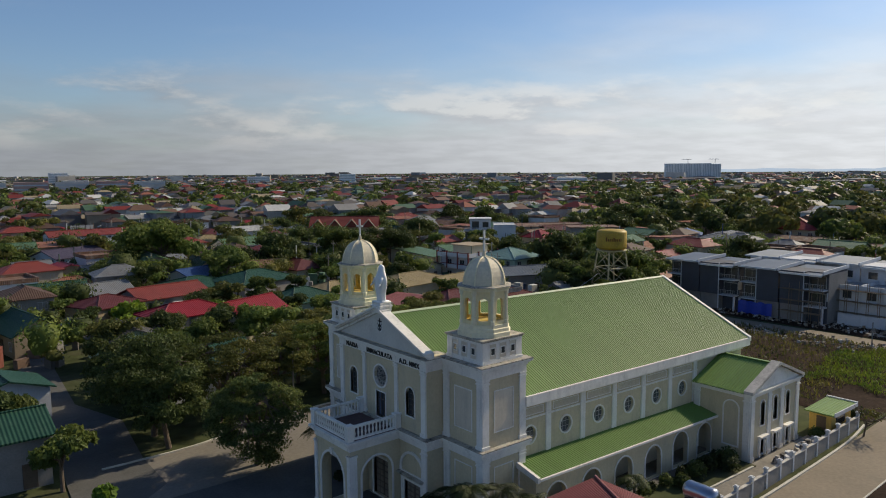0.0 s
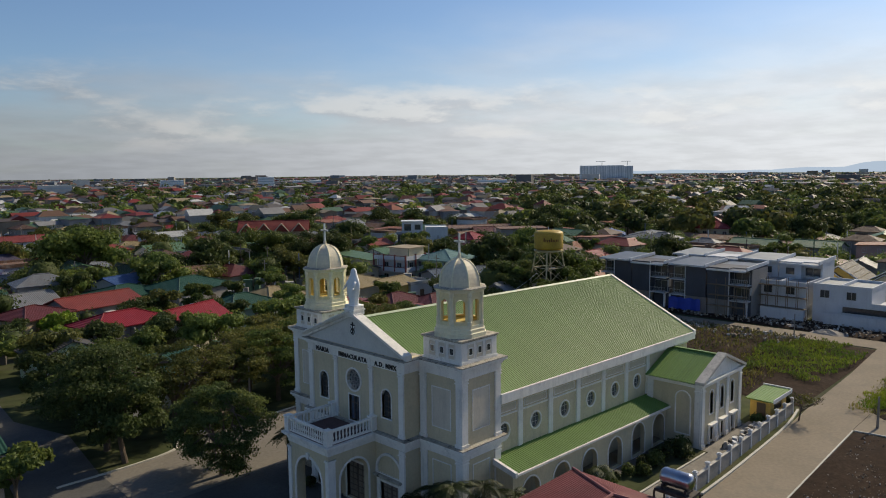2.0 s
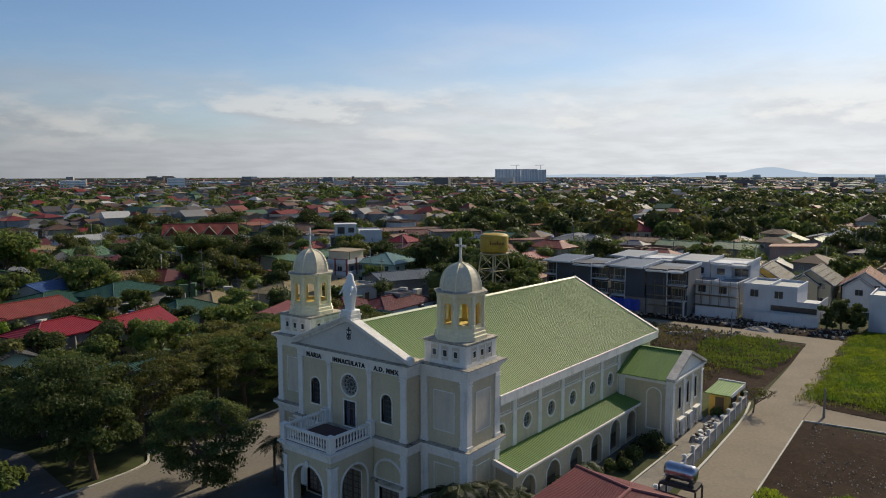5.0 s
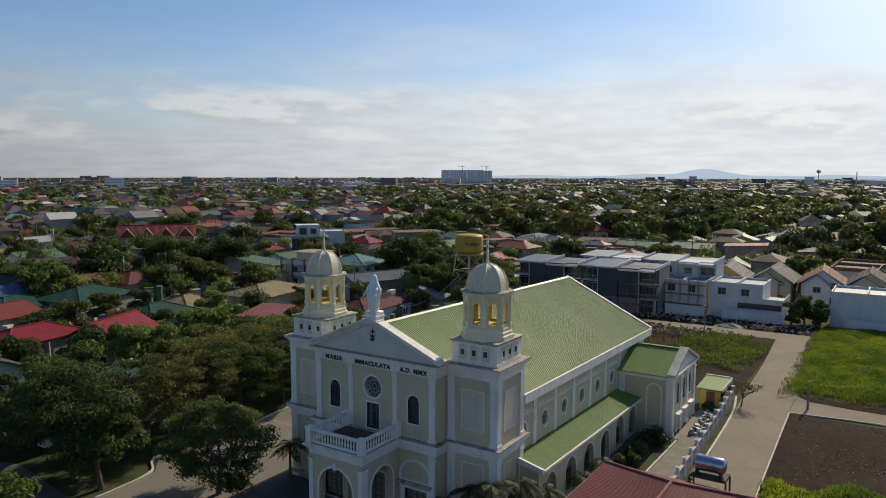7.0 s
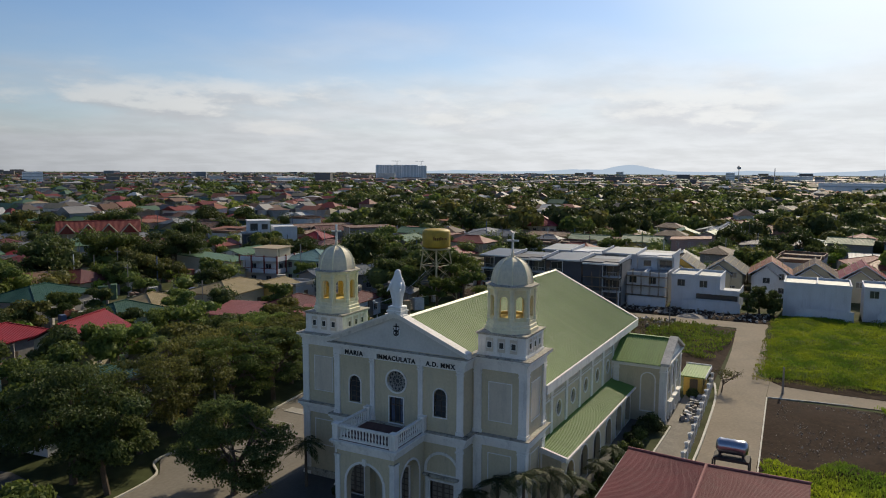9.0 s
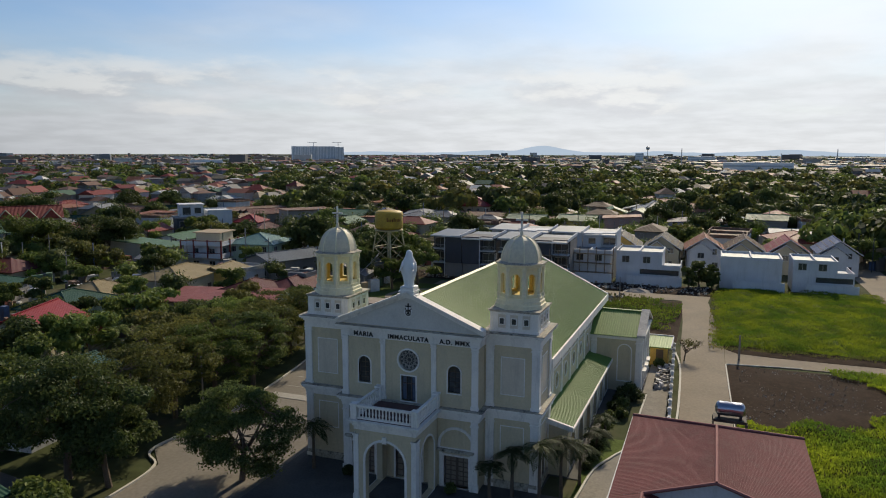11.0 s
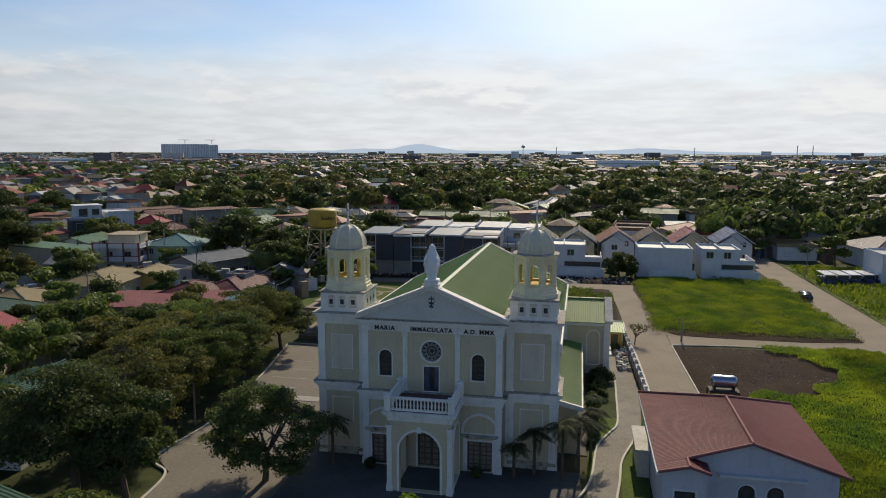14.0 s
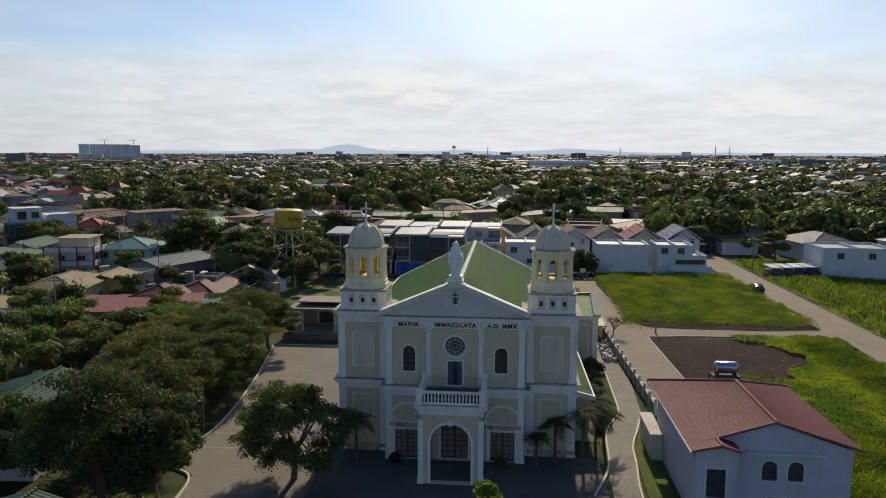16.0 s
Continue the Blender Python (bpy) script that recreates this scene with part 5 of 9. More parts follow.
for f in bm.faces:
    if f.normal.z < 0:
        f.normal_flip()
tagged(new("garden_path", mesh_of("garden_path", bm, CONC)), "circular concrete garden path", "path", "", "structure")


# ---- leaves and trees ----
def leaf_cloud(name, lobes, count, size, material, seed=1, droop=0.0, fill=0.35, core=0.0):
    """Many small leaf clumps over some rounded lobes (x, y, z, rx, ry, rz), dense outside and thin within."""
    rng = np.random.default_rng(seed)
    vol = np.array([l[3] * l[4] + l[4] * l[5] + l[3] * l[5] for l in lobes])
    pick = rng.choice(len(lobes), count, p=vol / vol.sum())
    L = np.array(lobes)[pick]
    d = rng.normal(size=(count, 3))
    d /= np.linalg.norm(d, axis=1)[:, None]
    d[:, 2] = np.where(d[:, 2] < -0.35, -d[:, 2] * 0.6, d[:, 2])
    rad = 1 - fill * rng.random(count) ** 2 + rng.normal(0, 0.11, count)
    c = L[:, :3] + d * L[:, 3:] * rad[:, None]
    nrm = d + rng.normal(0, 0.55, (count, 3))
    nrm /= np.linalg.norm(nrm, axis=1)[:, None]
    ref = rng.normal(size=(count, 3))
    u = np.cross(nrm, ref)
    u /= np.linalg.norm(u, axis=1)[:, None]
    v = np.cross(nrm, u)
    s = size * (0.55 + 0.9 * rng.random(count))[:, None]
    k = (0.5 + 0.5 * rng.random(count))[:, None]
    tip = -nrm * s * 0.25
    tip[:, 2] -= droop * s[:, 0]
    V = np.stack([c - u * s, c - v * s * k * 0.8, c + u * s + tip, c + v * s * k * 0.8], 1).reshape(-1, 3)
    V, F = V.tolist(), np.arange(count * 4).reshape(-1, 4).tolist()
    for x, y, z, rx, ry, rz in lobes if core else ():
        # the shut mass of inner foliage
        b = len(V)
        for j in range(1, 5):
            e = math.pi * (j / 5 - 0.5)
            for i in range(8):
                a, k = math.pi * (i + 0.5 * (j % 2)) / 4, core * rng.uniform(0.82, 1.1)
                V.append((x + rx * k * math.cos(e) * math.cos(a), y + ry * k * math.cos(e) * math.sin(a), z + rz * k * math.sin(e)))
        F += [(b + j * 8 + i, b + j * 8 + (i + 1) % 8, b + j * 8 + 8 + (i + 1) % 8, b + j * 8 + 8 + i) for j in range(3) for i in range(8)]
        F.append(tuple(b + 24 + i for i in range(8)))
    me = bpy.data.meshes.new(name)
    me.from_pydata(V, [], F)
    if core:
        me.polygons.foreach_set("use_smooth", [i >= count for i in range(len(F))])
    me.materials.append(material)
    return me


def trunk_mesh(name, height, r, limbs, seed):
    rng = random.Random(seed)
    bm = bmesh.new()
    p, top = Vector((0, 0, -0.1)), Vector((rng.uniform(-0.3, 0.3), rng.uniform(-0.3, 0.3), height))
    mid = (p + top) / 2 + Vector((rng.uniform(-0.2, 0.2), rng.uniform(-0.2, 0.2), 0))
    rod(bm, p, mid, r, 8, r * 0.8), rod(bm, mid, top, r * 0.8, 8, r * 0.5)
    for x, y, z in limbs:
        base = mid.lerp(top, rng.uniform(0.2, 1.0))
        knee = base.lerp(Vector((x, y, z)), 0.5) + Vector((0, 0, 0.3))
        rod(bm, base, knee, r * 0.42, 6, r * 0.28), rod(bm, knee, (x, y, z), r * 0.28, 5, r * 0.08)
    return mesh_of(name, bm, BARK)


def make_lobes(seed, spread, height, n, size, low=0.30):
    rng = random.Random(seed)
    out = [(0, 0, height * 0.68, size * 0.95, size * 0.95, size * 0.75)]
    for i in range(n):
        a = 2 * math.pi * i / n + rng.uniform(-0.4, 0.4)
        rr = spread * rng.uniform(0.45, 0.95)
        s = size * rng.uniform(0.55, 0.95)
        out.append((rr * math.cos(a), rr * math.sin(a), height * rng.uniform(low, 0.86), s, s, s * rng.uniform(0.6, 0.8)))
    if low < 0.2:
        out += [(0.3, -0.3, height * 0.42, spread * 0.62, spread * 0.62, height * 0.3), (0, 0.4, height * 0.25, spread * 0.45, spread * 0.45, height * 0.16)]
    return out


def tree_at(x, y, height, spread, material, label, n=7, count=2500, leaf=0.28, seed=1, category="tree", low=0.30, clump=0.55):
    lobes = make_lobes(seed, spread, height, n, spread * clump, low)
    t = thing("tree", label, category, x, y, 0, 0)
    part("trunk", trunk_mesh("trunk", height * 0.5, 0.05 * height * 0.5 + 0.06, [(l[0] * 0.8, l[1] * 0.8, l[2]) for l in lobes[1:]], seed), BARK, t)
    part("crown", leaf_cloud("crown", lobes, count, leaf, material, seed, core=0.64), material, t)
    return t


def shade_tree(x, y, height, spread, material, label, sprays=70, count=16000, leaf=0.12, seed=1, flat=0.36, low=-0.62):
    """A wide tree: forked trunk, long limbs, and leaves in many flat sprays with gaps between them."""
    rng = random.Random(seed)
    t = thing("tree", label, "tree", x, y, 0, 0)
    limbs, lobes = [], []
    fork = Vector((rng.uniform(-0.2, 0.2), rng.uniform(-0.2, 0.2), height * 0.28))
    r0 = 0.028 * height + 0.05
    bm = bmesh.new()
    rod(bm, (0, 0, -0.1), fork, r0, 8, r0 * 0.8)
    for i in range(7):
        a = 2 * math.pi * i / 7 + rng.uniform(-0.35, 0.35)
        reach = spread * rng.uniform(0.40, 0.68)
        knee = fork + Vector((reach * 0.42 * math.cos(a), reach * 0.42 * math.sin(a), height * rng.uniform(0.12, 0.2)))
        end = Vector((reach * math.cos(a), reach * math.sin(a), height * rng.uniform(0.52, 0.82)))
        rod(bm, fork, knee, r0 * 0.5, 6, r0 * 0.36), rod(bm, knee, end, r0 * 0.36, 6, r0 * 0.14)
        limbs += [knee, knee.lerp(end, 0.5), end]
    for i in range(sprays):
        a, e = rng.uniform(0, 2 * math.pi), math.asin(rng.uniform(low, 1.0))
        q = rng.uniform(0.45, 1.0) ** 0.6 * (1 + 0.22 * noise.noise((math.cos(a) * 1.4, math.sin(a) * 1.4, seed + e)))
        c = Vector((spread * q * math.cos(a) * math.cos(e), spread * q * math.sin(a) * math.cos(e), height * 0.54 + height * 0.42 * q * math.sin(e)))
        w = spread * rng.uniform(0.15, 0.30)
        lobes.append((c.x, c.y, c.z, w, w * rng.uniform(0.7, 1.2), w * flat))
        near = min(limbs, key=lambda p: (p - c).length)
        mid = near.lerp(c, 0.55) + Vector((0, 0, 0.12))
        rod(bm, near, mid, r0 * 0.16, 4, r0 * 0.10), rod(bm, mid, c, r0 * 0.10, 4, 0.012)
    part("trunk", bm, BARK, t)
    part("crown", leaf_cloud("crown", lobes, count, leaf, material, seed, 0.15, 0.7), material, t)
    return t


def palm_mesh(seed, fronds, length, leafw, height, material):
    rng = random.Random(seed)
    V, F = [], []
    for i in range(fronds):
        a = 2 * math.pi * i / fronds + rng.uniform(-0.3, 0.3)
        up = rng.uniform(0.2, 1.1)
        L = length * rng.uniform(0.8, 1.1)
        pts = []
        for k in range(7):
            t = k / 6
            pts.append(Vector((math.cos(a) * L * t * math.cos(up * (1 - t)), math.sin(a) * L * t * math.cos(up * (1 - t)), height + L * (math.sin(up) * t - 0.95 * t * t))))
        side = Vector((-math.sin(a), math.cos(a), 0))
        for k in range(6):
            p, q = pts[k], pts[k + 1]
            for m in range(5):
                s0 = p.lerp(q, m / 5)
                s1 = p.lerp(q, (m + 0.6) / 5)
                w = leafw * math.sin(math.pi * min(0.97, (k + m / 5 + 0.6) / 6.3))
                for sgn in (-1, 1):
                    tip = side * sgn * w + (q - p).normalized() * w * 0.5 - Vector((0, 0, w * 0.45))
                    b = len(V)
                    V.extend([tuple(s0), tuple(s1), tuple(s1 + tip), tuple(s0 + tip * 0.95)])
                    F.append((b, b + 1, b + 2, b + 3))
    return pydata("fronds", V, F, material)


def palm_at(x, y, height, length, label, seed=1, material=None):
    t = thing("palm_tree", label, "palm tree", x, y, 0, random.Random(seed).uniform(0, 360))
    bm = bmesh.new()
    rod(bm, (0, 0, -0.1), (0.05, 0.04, height * 0.5), 0.16, 8, 0.12), rod(bm, (0.05, 0.04, height * 0.5), (0, 0, height), 0.12, 8, 0.10)
    part("trunk", bm, BARK, t)
    part("fronds", palm_mesh(seed, 15, length, 0.42, height, material or LEAF_A), LEAF_A, t)
    return t


# ---- houses ----
WIN_FRAME = mat("grey_window_frame", (0.45, 0.45, 0.44), 0.6, 0.1, 1, 8, 0)


def roof_mesh(kind, w, d, eave, rise, over, material):
    """hip, gable (ridge along x), cross (ridge along y), flat or mono roofs with thickness."""
    bm = bmesh.new()
    a, b = w / 2 + over, d / 2 + over
    t = 0.16
    if kind == "flat":
        box(bm, -a, a, -b, b, eave, eave + 0.22)
        for r in ((-a, a, -b, -b + 0.2), (-a, a, b - 0.2, b), (-a, -a + 0.2, -b + 0.2, b - 0.2), (a - 0.2, a, -b + 0.2, b - 0.2)):
            box(bm, *r, eave + 0.22, eave + 0.22 + max(rise, 0.1))
        return mesh_of("roof", bm, material)
    if kind == "mono":
        c = [(-a, -b, eave), (a, -b, eave + rise), (a, b, eave + rise), (-a, b, eave)]
        faces = [(0, 1, 2, 3)]
    elif kind == "gable":
        c = [(-a, -b, eave), (a, -b, eave), (a, b, eave), (-a, b, eave), (-a, 0, eave + rise), (a, 0, eave + rise)]
        faces = [(0, 1, 5, 4), (2, 3, 4, 5)]
    elif kind == "cross":
        c = [(-a, -b, eave), (a, -b, eave), (a, b, eave), (-a, b, eave), (0, -b, eave + rise), (0, b, eave + rise)]
        faces = [(1, 2, 5, 4), (3, 0, 4, 5)]
    else:
        m = min(a, b) * 0.92
        if a >= b:
            r0, r1 = (-(a - m), 0, eave + rise), (a - m, 0, eave + rise)
            c = [(-a, -b, eave), (a, -b, eave), (a, b, eave), (-a, b, eave), r0, r1]
            faces = [(0, 1, 5, 4), (1, 2, 5), (2, 3, 4, 5), (3, 0, 4)]
        else:
            r0, r1 = (0, -(b - m), eave + rise), (0, b - m, eave + rise)
            c = [(-a, -b, eave), (a, -b, eave), (a, b, eave), (-a, b, eave), r0, r1]
            faces = [(0, 1, 4), (1, 2, 5, 4), (2, 3, 5), (3, 0, 4, 5)]
    top = [bm.verts.new(p) for p in c]
    low = [bm.verts.new((p[0], p[1], p[2] - t)) for p in c]
    for f in faces:
        bm.faces.new([top[i] for i in f])
        bm.faces.new([low[i] for i in f[::-1]])
    edges = {}
    for f in faces:
        for i, j in zip(f, f[1:] + f[:1]):
            k = (min(i, j), max(i, j))
            edges[k] = edges.get(k, 0) + 1
    for (i, j), n in edges.items():
        if n == 1:
            bm.faces.new((top[i], top[j], low[j], low[i]))
    return mesh_of("roof", bm, material)


def window_mesh(w, h):
    bm = boxes((-w / 2 - 0.08, w / 2 + 0.08, -0.09, 0.02, -0.1, 0.0), (-w / 2 - 0.06, w / 2 + 0.06, -0.05, 0.02, h, h + 0.06), (-w / 2 - 0.06, -w / 2, -0.05, 0.02, 0, h), (w / 2, w / 2 + 0.06, -0.05, 0.02, 0, h), (-0.025, 0.025, -0.04, 0.02, 0, h))
    return mesh_of("window", bm, WIN_FRAME)


WIN_ME = {(1.3, 1.1): window_mesh(1.3, 1.1), (0.9, 1.2): window_mesh(0.9, 1.2)}
PANE_ME = {k: mesh_of("pane", boxes((-k[0] / 2, k[0] / 2, -0.012, 0.02, 0, k[1])), GLASS_DARK) for k in WIN_ME}
DOOR_ME = mesh_of("door", boxes((-0.45, 0.45, -0.05, 0.02, 0, 2.05), (-0.55, -0.45, -0.07, 0.02, 0, 2.12), (0.45, 0.55, -0.07, 0.02, 0, 2.12), (-0.55, 0.55, -0.07, 0.02, 2.05, 2.14)), DOORWOOD)


def fit_windows(h, w, d, floors, seed, panes=True, back=False):
    rng = random.Random(seed)
    for axis in ((0, -1), (-1, 0), *(((1, 0), (0, 1)) if back else ())):
        run = w if axis[0] == 0 else d
        off = d / 2 if axis[0] == 0 else w / 2
        n = max(1, int(run / 3.2))
        for fl in range(floors):
            for i in range(n):
                u = -run / 2 + run * (i + 0.5) / n + rng.uniform(-0.2, 0.2)
                rz = {(0, -1): 0, (-1, 0): -90, (1, 0): 90, (0, 1): 180}[axis]
                x, y = (u, axis[1] * (off + 0.012)) if axis[0] == 0 else (axis[0] * (off + 0.012), u)
                if fl == 0 and i == n // 2 and axis == (0, -1):
                    part("door", DOOR_ME, DOORWOOD, h).matrix_local = pose(x, y, 0.02, 0, 0, rz)
                    continue
                k = rng.choice(list(WIN_ME))
                wi = part("window", WIN_ME[k], WIN_FRAME, h)
                wi.matrix_local = pose(x, y, 0.95 + 2.9 * fl, 0, 0, rz)
                if panes:
                    part("pane", PANE_ME[k], GLASS_DARK, wi)


PLACED = []


def house(x, y, w, d, eave, rise, roof, wall, kind="hip", rz=0, extra="", panes=True, over=0.5, group=""):
    words = {"hip": "hipped", "gable": "gabled", "cross": "gabled", "flat": "flat", "mono": "lean-to"}[kind]
    floors = 2 if eave > 4.6 else 1
    h = thing("house", f"{'two' if floors == 2 else 'one'}-storey {wall} walled house with {roof} {words} roof{extra}", "house", x, y, 0, rz, group)
    bm = bmesh.new()
    if kind == "flat":
        box(bm, -w / 2, w / 2, -d / 2, d / 2, -0.1, eave)
    elif kind == "gable" or kind == "cross" or kind == "mono":
        box(bm, -w / 2, w / 2, -d / 2, d / 2, -0.1, eave - 0.17)
        a, b = w / 2, d / 2
        tri = {"gable": [[(s * a, -b, eave - 0.17), (s * a, b, eave - 0.17), (s * a, 0, eave + rise - 0.22)] for s in (-1, 1)], "cross": [[(-a, s * b, eave - 0.17), (a, s * b, eave - 0.17), (0, s * b, eave + rise - 0.22)] for s in (-1, 1)], "mono": [[(-a, s * b, eave - 0.17), (a, s * b, eave - 0.17), (a, s * b, eave + rise - 0.25)] for s in (-1, 1)]}[kind]
        for p in tri:
            bm.faces.new([bm.verts.new(q) for q in p])
        if kind == "mono":
            bm.faces.new([bm.verts.new(q) for q in ((a, -b, eave - 0.17), (a, b, eave - 0.17), (a, b, eave + rise - 0.25), (a, -b, eave + rise - 0.25))])
    else:
        box(bm, -w / 2, w / 2, -d / 2, d / 2, -0.1, eave - 0.17)
    part("wall", bm, WALLS[wall], h)
    rf = part("roof", roof_mesh(kind, w, d, eave, rise, 0.15 if kind == "flat" else over, ROOFS[roof]), ROOFS[roof], h)
    a, b, m = w / 2 + over, d / 2 + over, 0.0
    if kind in ("hip", "gable", "cross"):
        top = eave + rise + 0.03
        m = min(a, b) * 0.92 if kind == "hip" else 0
        along_x = kind == "gable" or (kind == "hip" and a >= b)
        e0, e1 = ((-(a - m), 0, top), (a - m, 0, top)) if along_x else ((0, -(b - m), top), (0, b - m, top))
        part("ridge_cap", rod(bmesh.new(), e0, e1, 0.12, 5), ROOFS[roof], rf)
        if kind == "hip" and panes:
            for sx in (-1, 1):
                for sy in (-1, 1):
                    e = e1 if (sx if along_x else sy) > 0 else e0
                    part("hip_cap", rod(bmesh.new(), e, (sx * a, sy * b, eave + 0.03), 0.10, 5), ROOFS[roof], rf)
    fit_windows(h, w, d, floors, int(x * 7 + y * 3), panes)
    PLACED.append((x, y, max(w, d) * 0.62 + 1.0))
    return h
# ---- houses north of the church ----
house(30, 216, 26, 11, 5.5, 1.6, "red", "white", "gable")
house(24, 200, 22, 9, 4.2, 0.4, "white", "white", "flat")
house(11, 156, 14, 11, 5.2, 1.8, "purple-grey", "pale blue", "gable", 20)
house(22, 100, 13, 11, 3.2, 1.6, "dark green", "cream", "hip", 15)
house(33, 95, 14, 11, 3.8, 1.9, "dark green", "grey", "hip", 15)
house(31, 71, 11, 9, 3.2, 1.9, "dark green", "pale green", "hip", 10)
house(15.5, 59, 9.5, 7.5, 4.4, 2.2, "crimson", "cream", "gable", 20)
house(9, 69, 12, 7.5, 3.8, 1.6, "crimson", "grey", "hip", 10)
house(39.5, 74, 10, 9, 3.4, 1.6, "tan", "cream", "hip", 12)
house(12, 88, 13, 9, 4.0, 1.6, "red", "grey", "gable", 10)
house(0.6, 83.5, 9, 8, 4.2, 1.4, "maroon", "tan", "hip", 25)
house(68, 262, 18, 14, 4.2, 2.0, "tan", "cream", "hip")
house(97, 327, 16, 12, 4.5, 2.6, "tan", "white", "gable")
house(130, 321, 26, 12, 6.5, 0.5, "white", "white", "flat")
house(135, 287, 20, 12, 4.0, 2.2, "crimson", "cream", "hip")
house(63, 140, 17, 11, 4.6, 0.5, "grey", "grey", "flat")
house(87, 154, 13, 11, 5.2, 2.2, "green", "pale blue", "hip", -30)
house(99, 143, 15, 10, 4.0, 2.2, "maroon", "tan", "hip", -20)
house(58, 161, 12, 9, 4.2, 2.0, "green", "white", "gable", 10)
house(57, 181, 12, 10, 4.0, 1.8, "tan", "yellow", "hip")
house(78, 204, 14, 9, 4.6, 1.5, "white", "white", "gable")
house(27, 113, 9, 8, 3.4, 1.5, "blue", "pale blue", "gable", 20)
rr = house(98.2, 164.2, 22, 9, 7.4, 3.2, "red", "tan", "gable", -38.5, " and four cream-edged dormers", over=0.6)
for i in range(4):
    u = -8.4 + i * 5.6
    bm = bmesh.new()
    q = [bm.verts.new(p) for p in ((u - 2.3, -5.3, 7.25), (u + 2.3, -5.3, 7.25), (u, -5.3, 9.9), (u - 2.3, -2.0, 8.9), (u + 2.3, -2.0, 8.9), (u, -0.8, 9.9))]
    for f in ((0, 1, 2), (0, 2, 5, 3), (1, 4, 5, 2)):
        bm.faces.new([q[k] for k in f])
    dm = part("dormer", bm, ROOFS["red"], rr)
    for s in (-1, 1):
        part("barge_board", rod(bmesh.new(), (u + s * 2.4, -5.36, 7.2), (u, -5.36, 9.95), 0.16, 4), WALLS["cream"], dm, "cream painted barge board")
house(90, 76.5, 11, 11, 5.6, 2.0, "teal", "pale green", "hip", 8)
house(84, 104, 20, 7, 4.6, 0.9, "green", "cream", "mono", 90)
house(96, 104, 12, 8, 4.8, 1.2, "green", "white", "gable", 4)
house(73, 90, 8, 7, 3.6, 1.4, "grey", "cream", "cross", 8)
house(80.5, 63.5, 14, 9, 4.0, 1.3, "slate blue", "grey", "gable", -22)
house(88.5, 59.5, 6, 6, 3.4, 0.5, "white", "white", "flat", -22)
house(68, 65, 6, 5, 3.2, 0.5, "white", "white", "flat")
mh = thing("modern_house", "white and dark grey flat-roofed modern house with roof deck", "house", 124.5, 118.5, 0, -42)
part("white_block", boxes((0, 6.8, 0, 9, -0.1, 8.6), (-0.1, 6.9, -0.1, 0.1, 8.6, 8.9), (-0.1, 6.9, 8.9, 9.1, 8.6, 8.9)), WHITEWALL, mh)
part("grey_block", boxes((-9.0, -0.02, 1.2, 9, -0.1, 6.6)), DKGREY, mh)
part("deck_slab", boxes((-9.4, 0.0, 0.6, 9.2, 6.6, 6.95)), WALLS["grey"], mh)
part("roof_room", boxes((-7.6, -1.0, 3.2, 9, 6.95, 10.4), (-7.9, -0.7, 2.8, 9.2, 10.4, 10.65)), WHITEWALL, mh)
for x0, x1, y0, z0, z1 in ((-7.0, -4.6, 3.14, 7.4, 9.8), (-3.6, -1.6, 3.14, 7.8, 9.6), (-8.2, -5.4, 1.14, 3.6, 5.9), (-4.4, -1.0, 1.14, 3.6, 5.9), (-8.2, -5.4, 1.14, 0.4, 2.6), (-4.4, -1.0, 1.14, 0.4, 2.6)):
    wi = part("window", boxes((x0, x1, y0, y0 + 0.08, z0, z1)), WIN_FRAME, mh)
    part("pane", boxes((x0 + 0.1, x1 - 0.1, y0 - 0.02, y0, z0 + 0.1, z1 - 0.1)), GLASS_DARK, wi)
for k in range(8):
    part("baluster", boxes((-9.2 + k * 1.25, -9.12 + k * 1.25, 0.7, 0.78, 6.95, 7.9)), GALV, mh)
part("rail", boxes((-9.2, -0.1, 0.7, 0.78, 7.9, 7.98)), GALV, mh)
PLACED.append((122, 124, 9))
# grey-brown hall with balconies beside the terracotta roofs
hb = thing("apartment_house", "dark grey long house with white balconies", "house", 143.5, 103.5, 0, -40)
part("wall", boxes((0, 15, 0, 9, -0.1, 7.6)), WALLS["grey"], hb)
part("roof", boxes((-0.5, 15.5, -0.5, 9.5, 7.6, 7.9)), ROOFS["rusty"], hb)
for k in range(2):
    fl = part("balcony", boxes((9.5, 15.2, -1.6, -0.02, 2.8 + 2.8 * k, 3.0 + 2.8 * k), (9.5, 15.2, -1.6, -1.5, 3.0 + 2.8 * k, 3.9 + 2.8 * k)), WHITEWALL, hb)
    part("post", boxes((15.0, 15.2, -1.6, -1.4, 3.9 + 2.8 * k, 5.5 + 2.8 * k), (9.5, 9.7, -1.6, -1.4, 3.9 + 2.8 * k, 5.5 + 2.8 * k)), WHITEWALL, fl)
for x0 in (1.5, 5.5, 10.6, 12.8):
    for z0 in (1.0, 4.4):
        wi = part("window", boxes((x0, x0 + 1.5, -0.06, 0.02, z0, z0 + 1.4)), WIN_FRAME, hb)
        part("pane", boxes((x0 + 0.08, x0 + 1.42, -0.08, -0.06, z0 + 0.08, z0 + 1.32)), GLASS_DARK, wi)
PLACED.append((147, 108, 10))
house(146, 119, 9, 8, 3.8, 2.2, "crimson", "cream", "hip", 10)
house(133, 104, 8, 7, 3.6, 1.6, "maroon", "tan", "hip", -35)
house(138, 173, 12, 12, 5.0, 3.2, "grey", "tan", "gable", 25)
house(147, 168, 9, 9, 4.6, 2.6, "rusty", "cream", "cross", 25)
house(111, 128, 9, 7, 4.0, 1.6, "red", "cream", "gable")
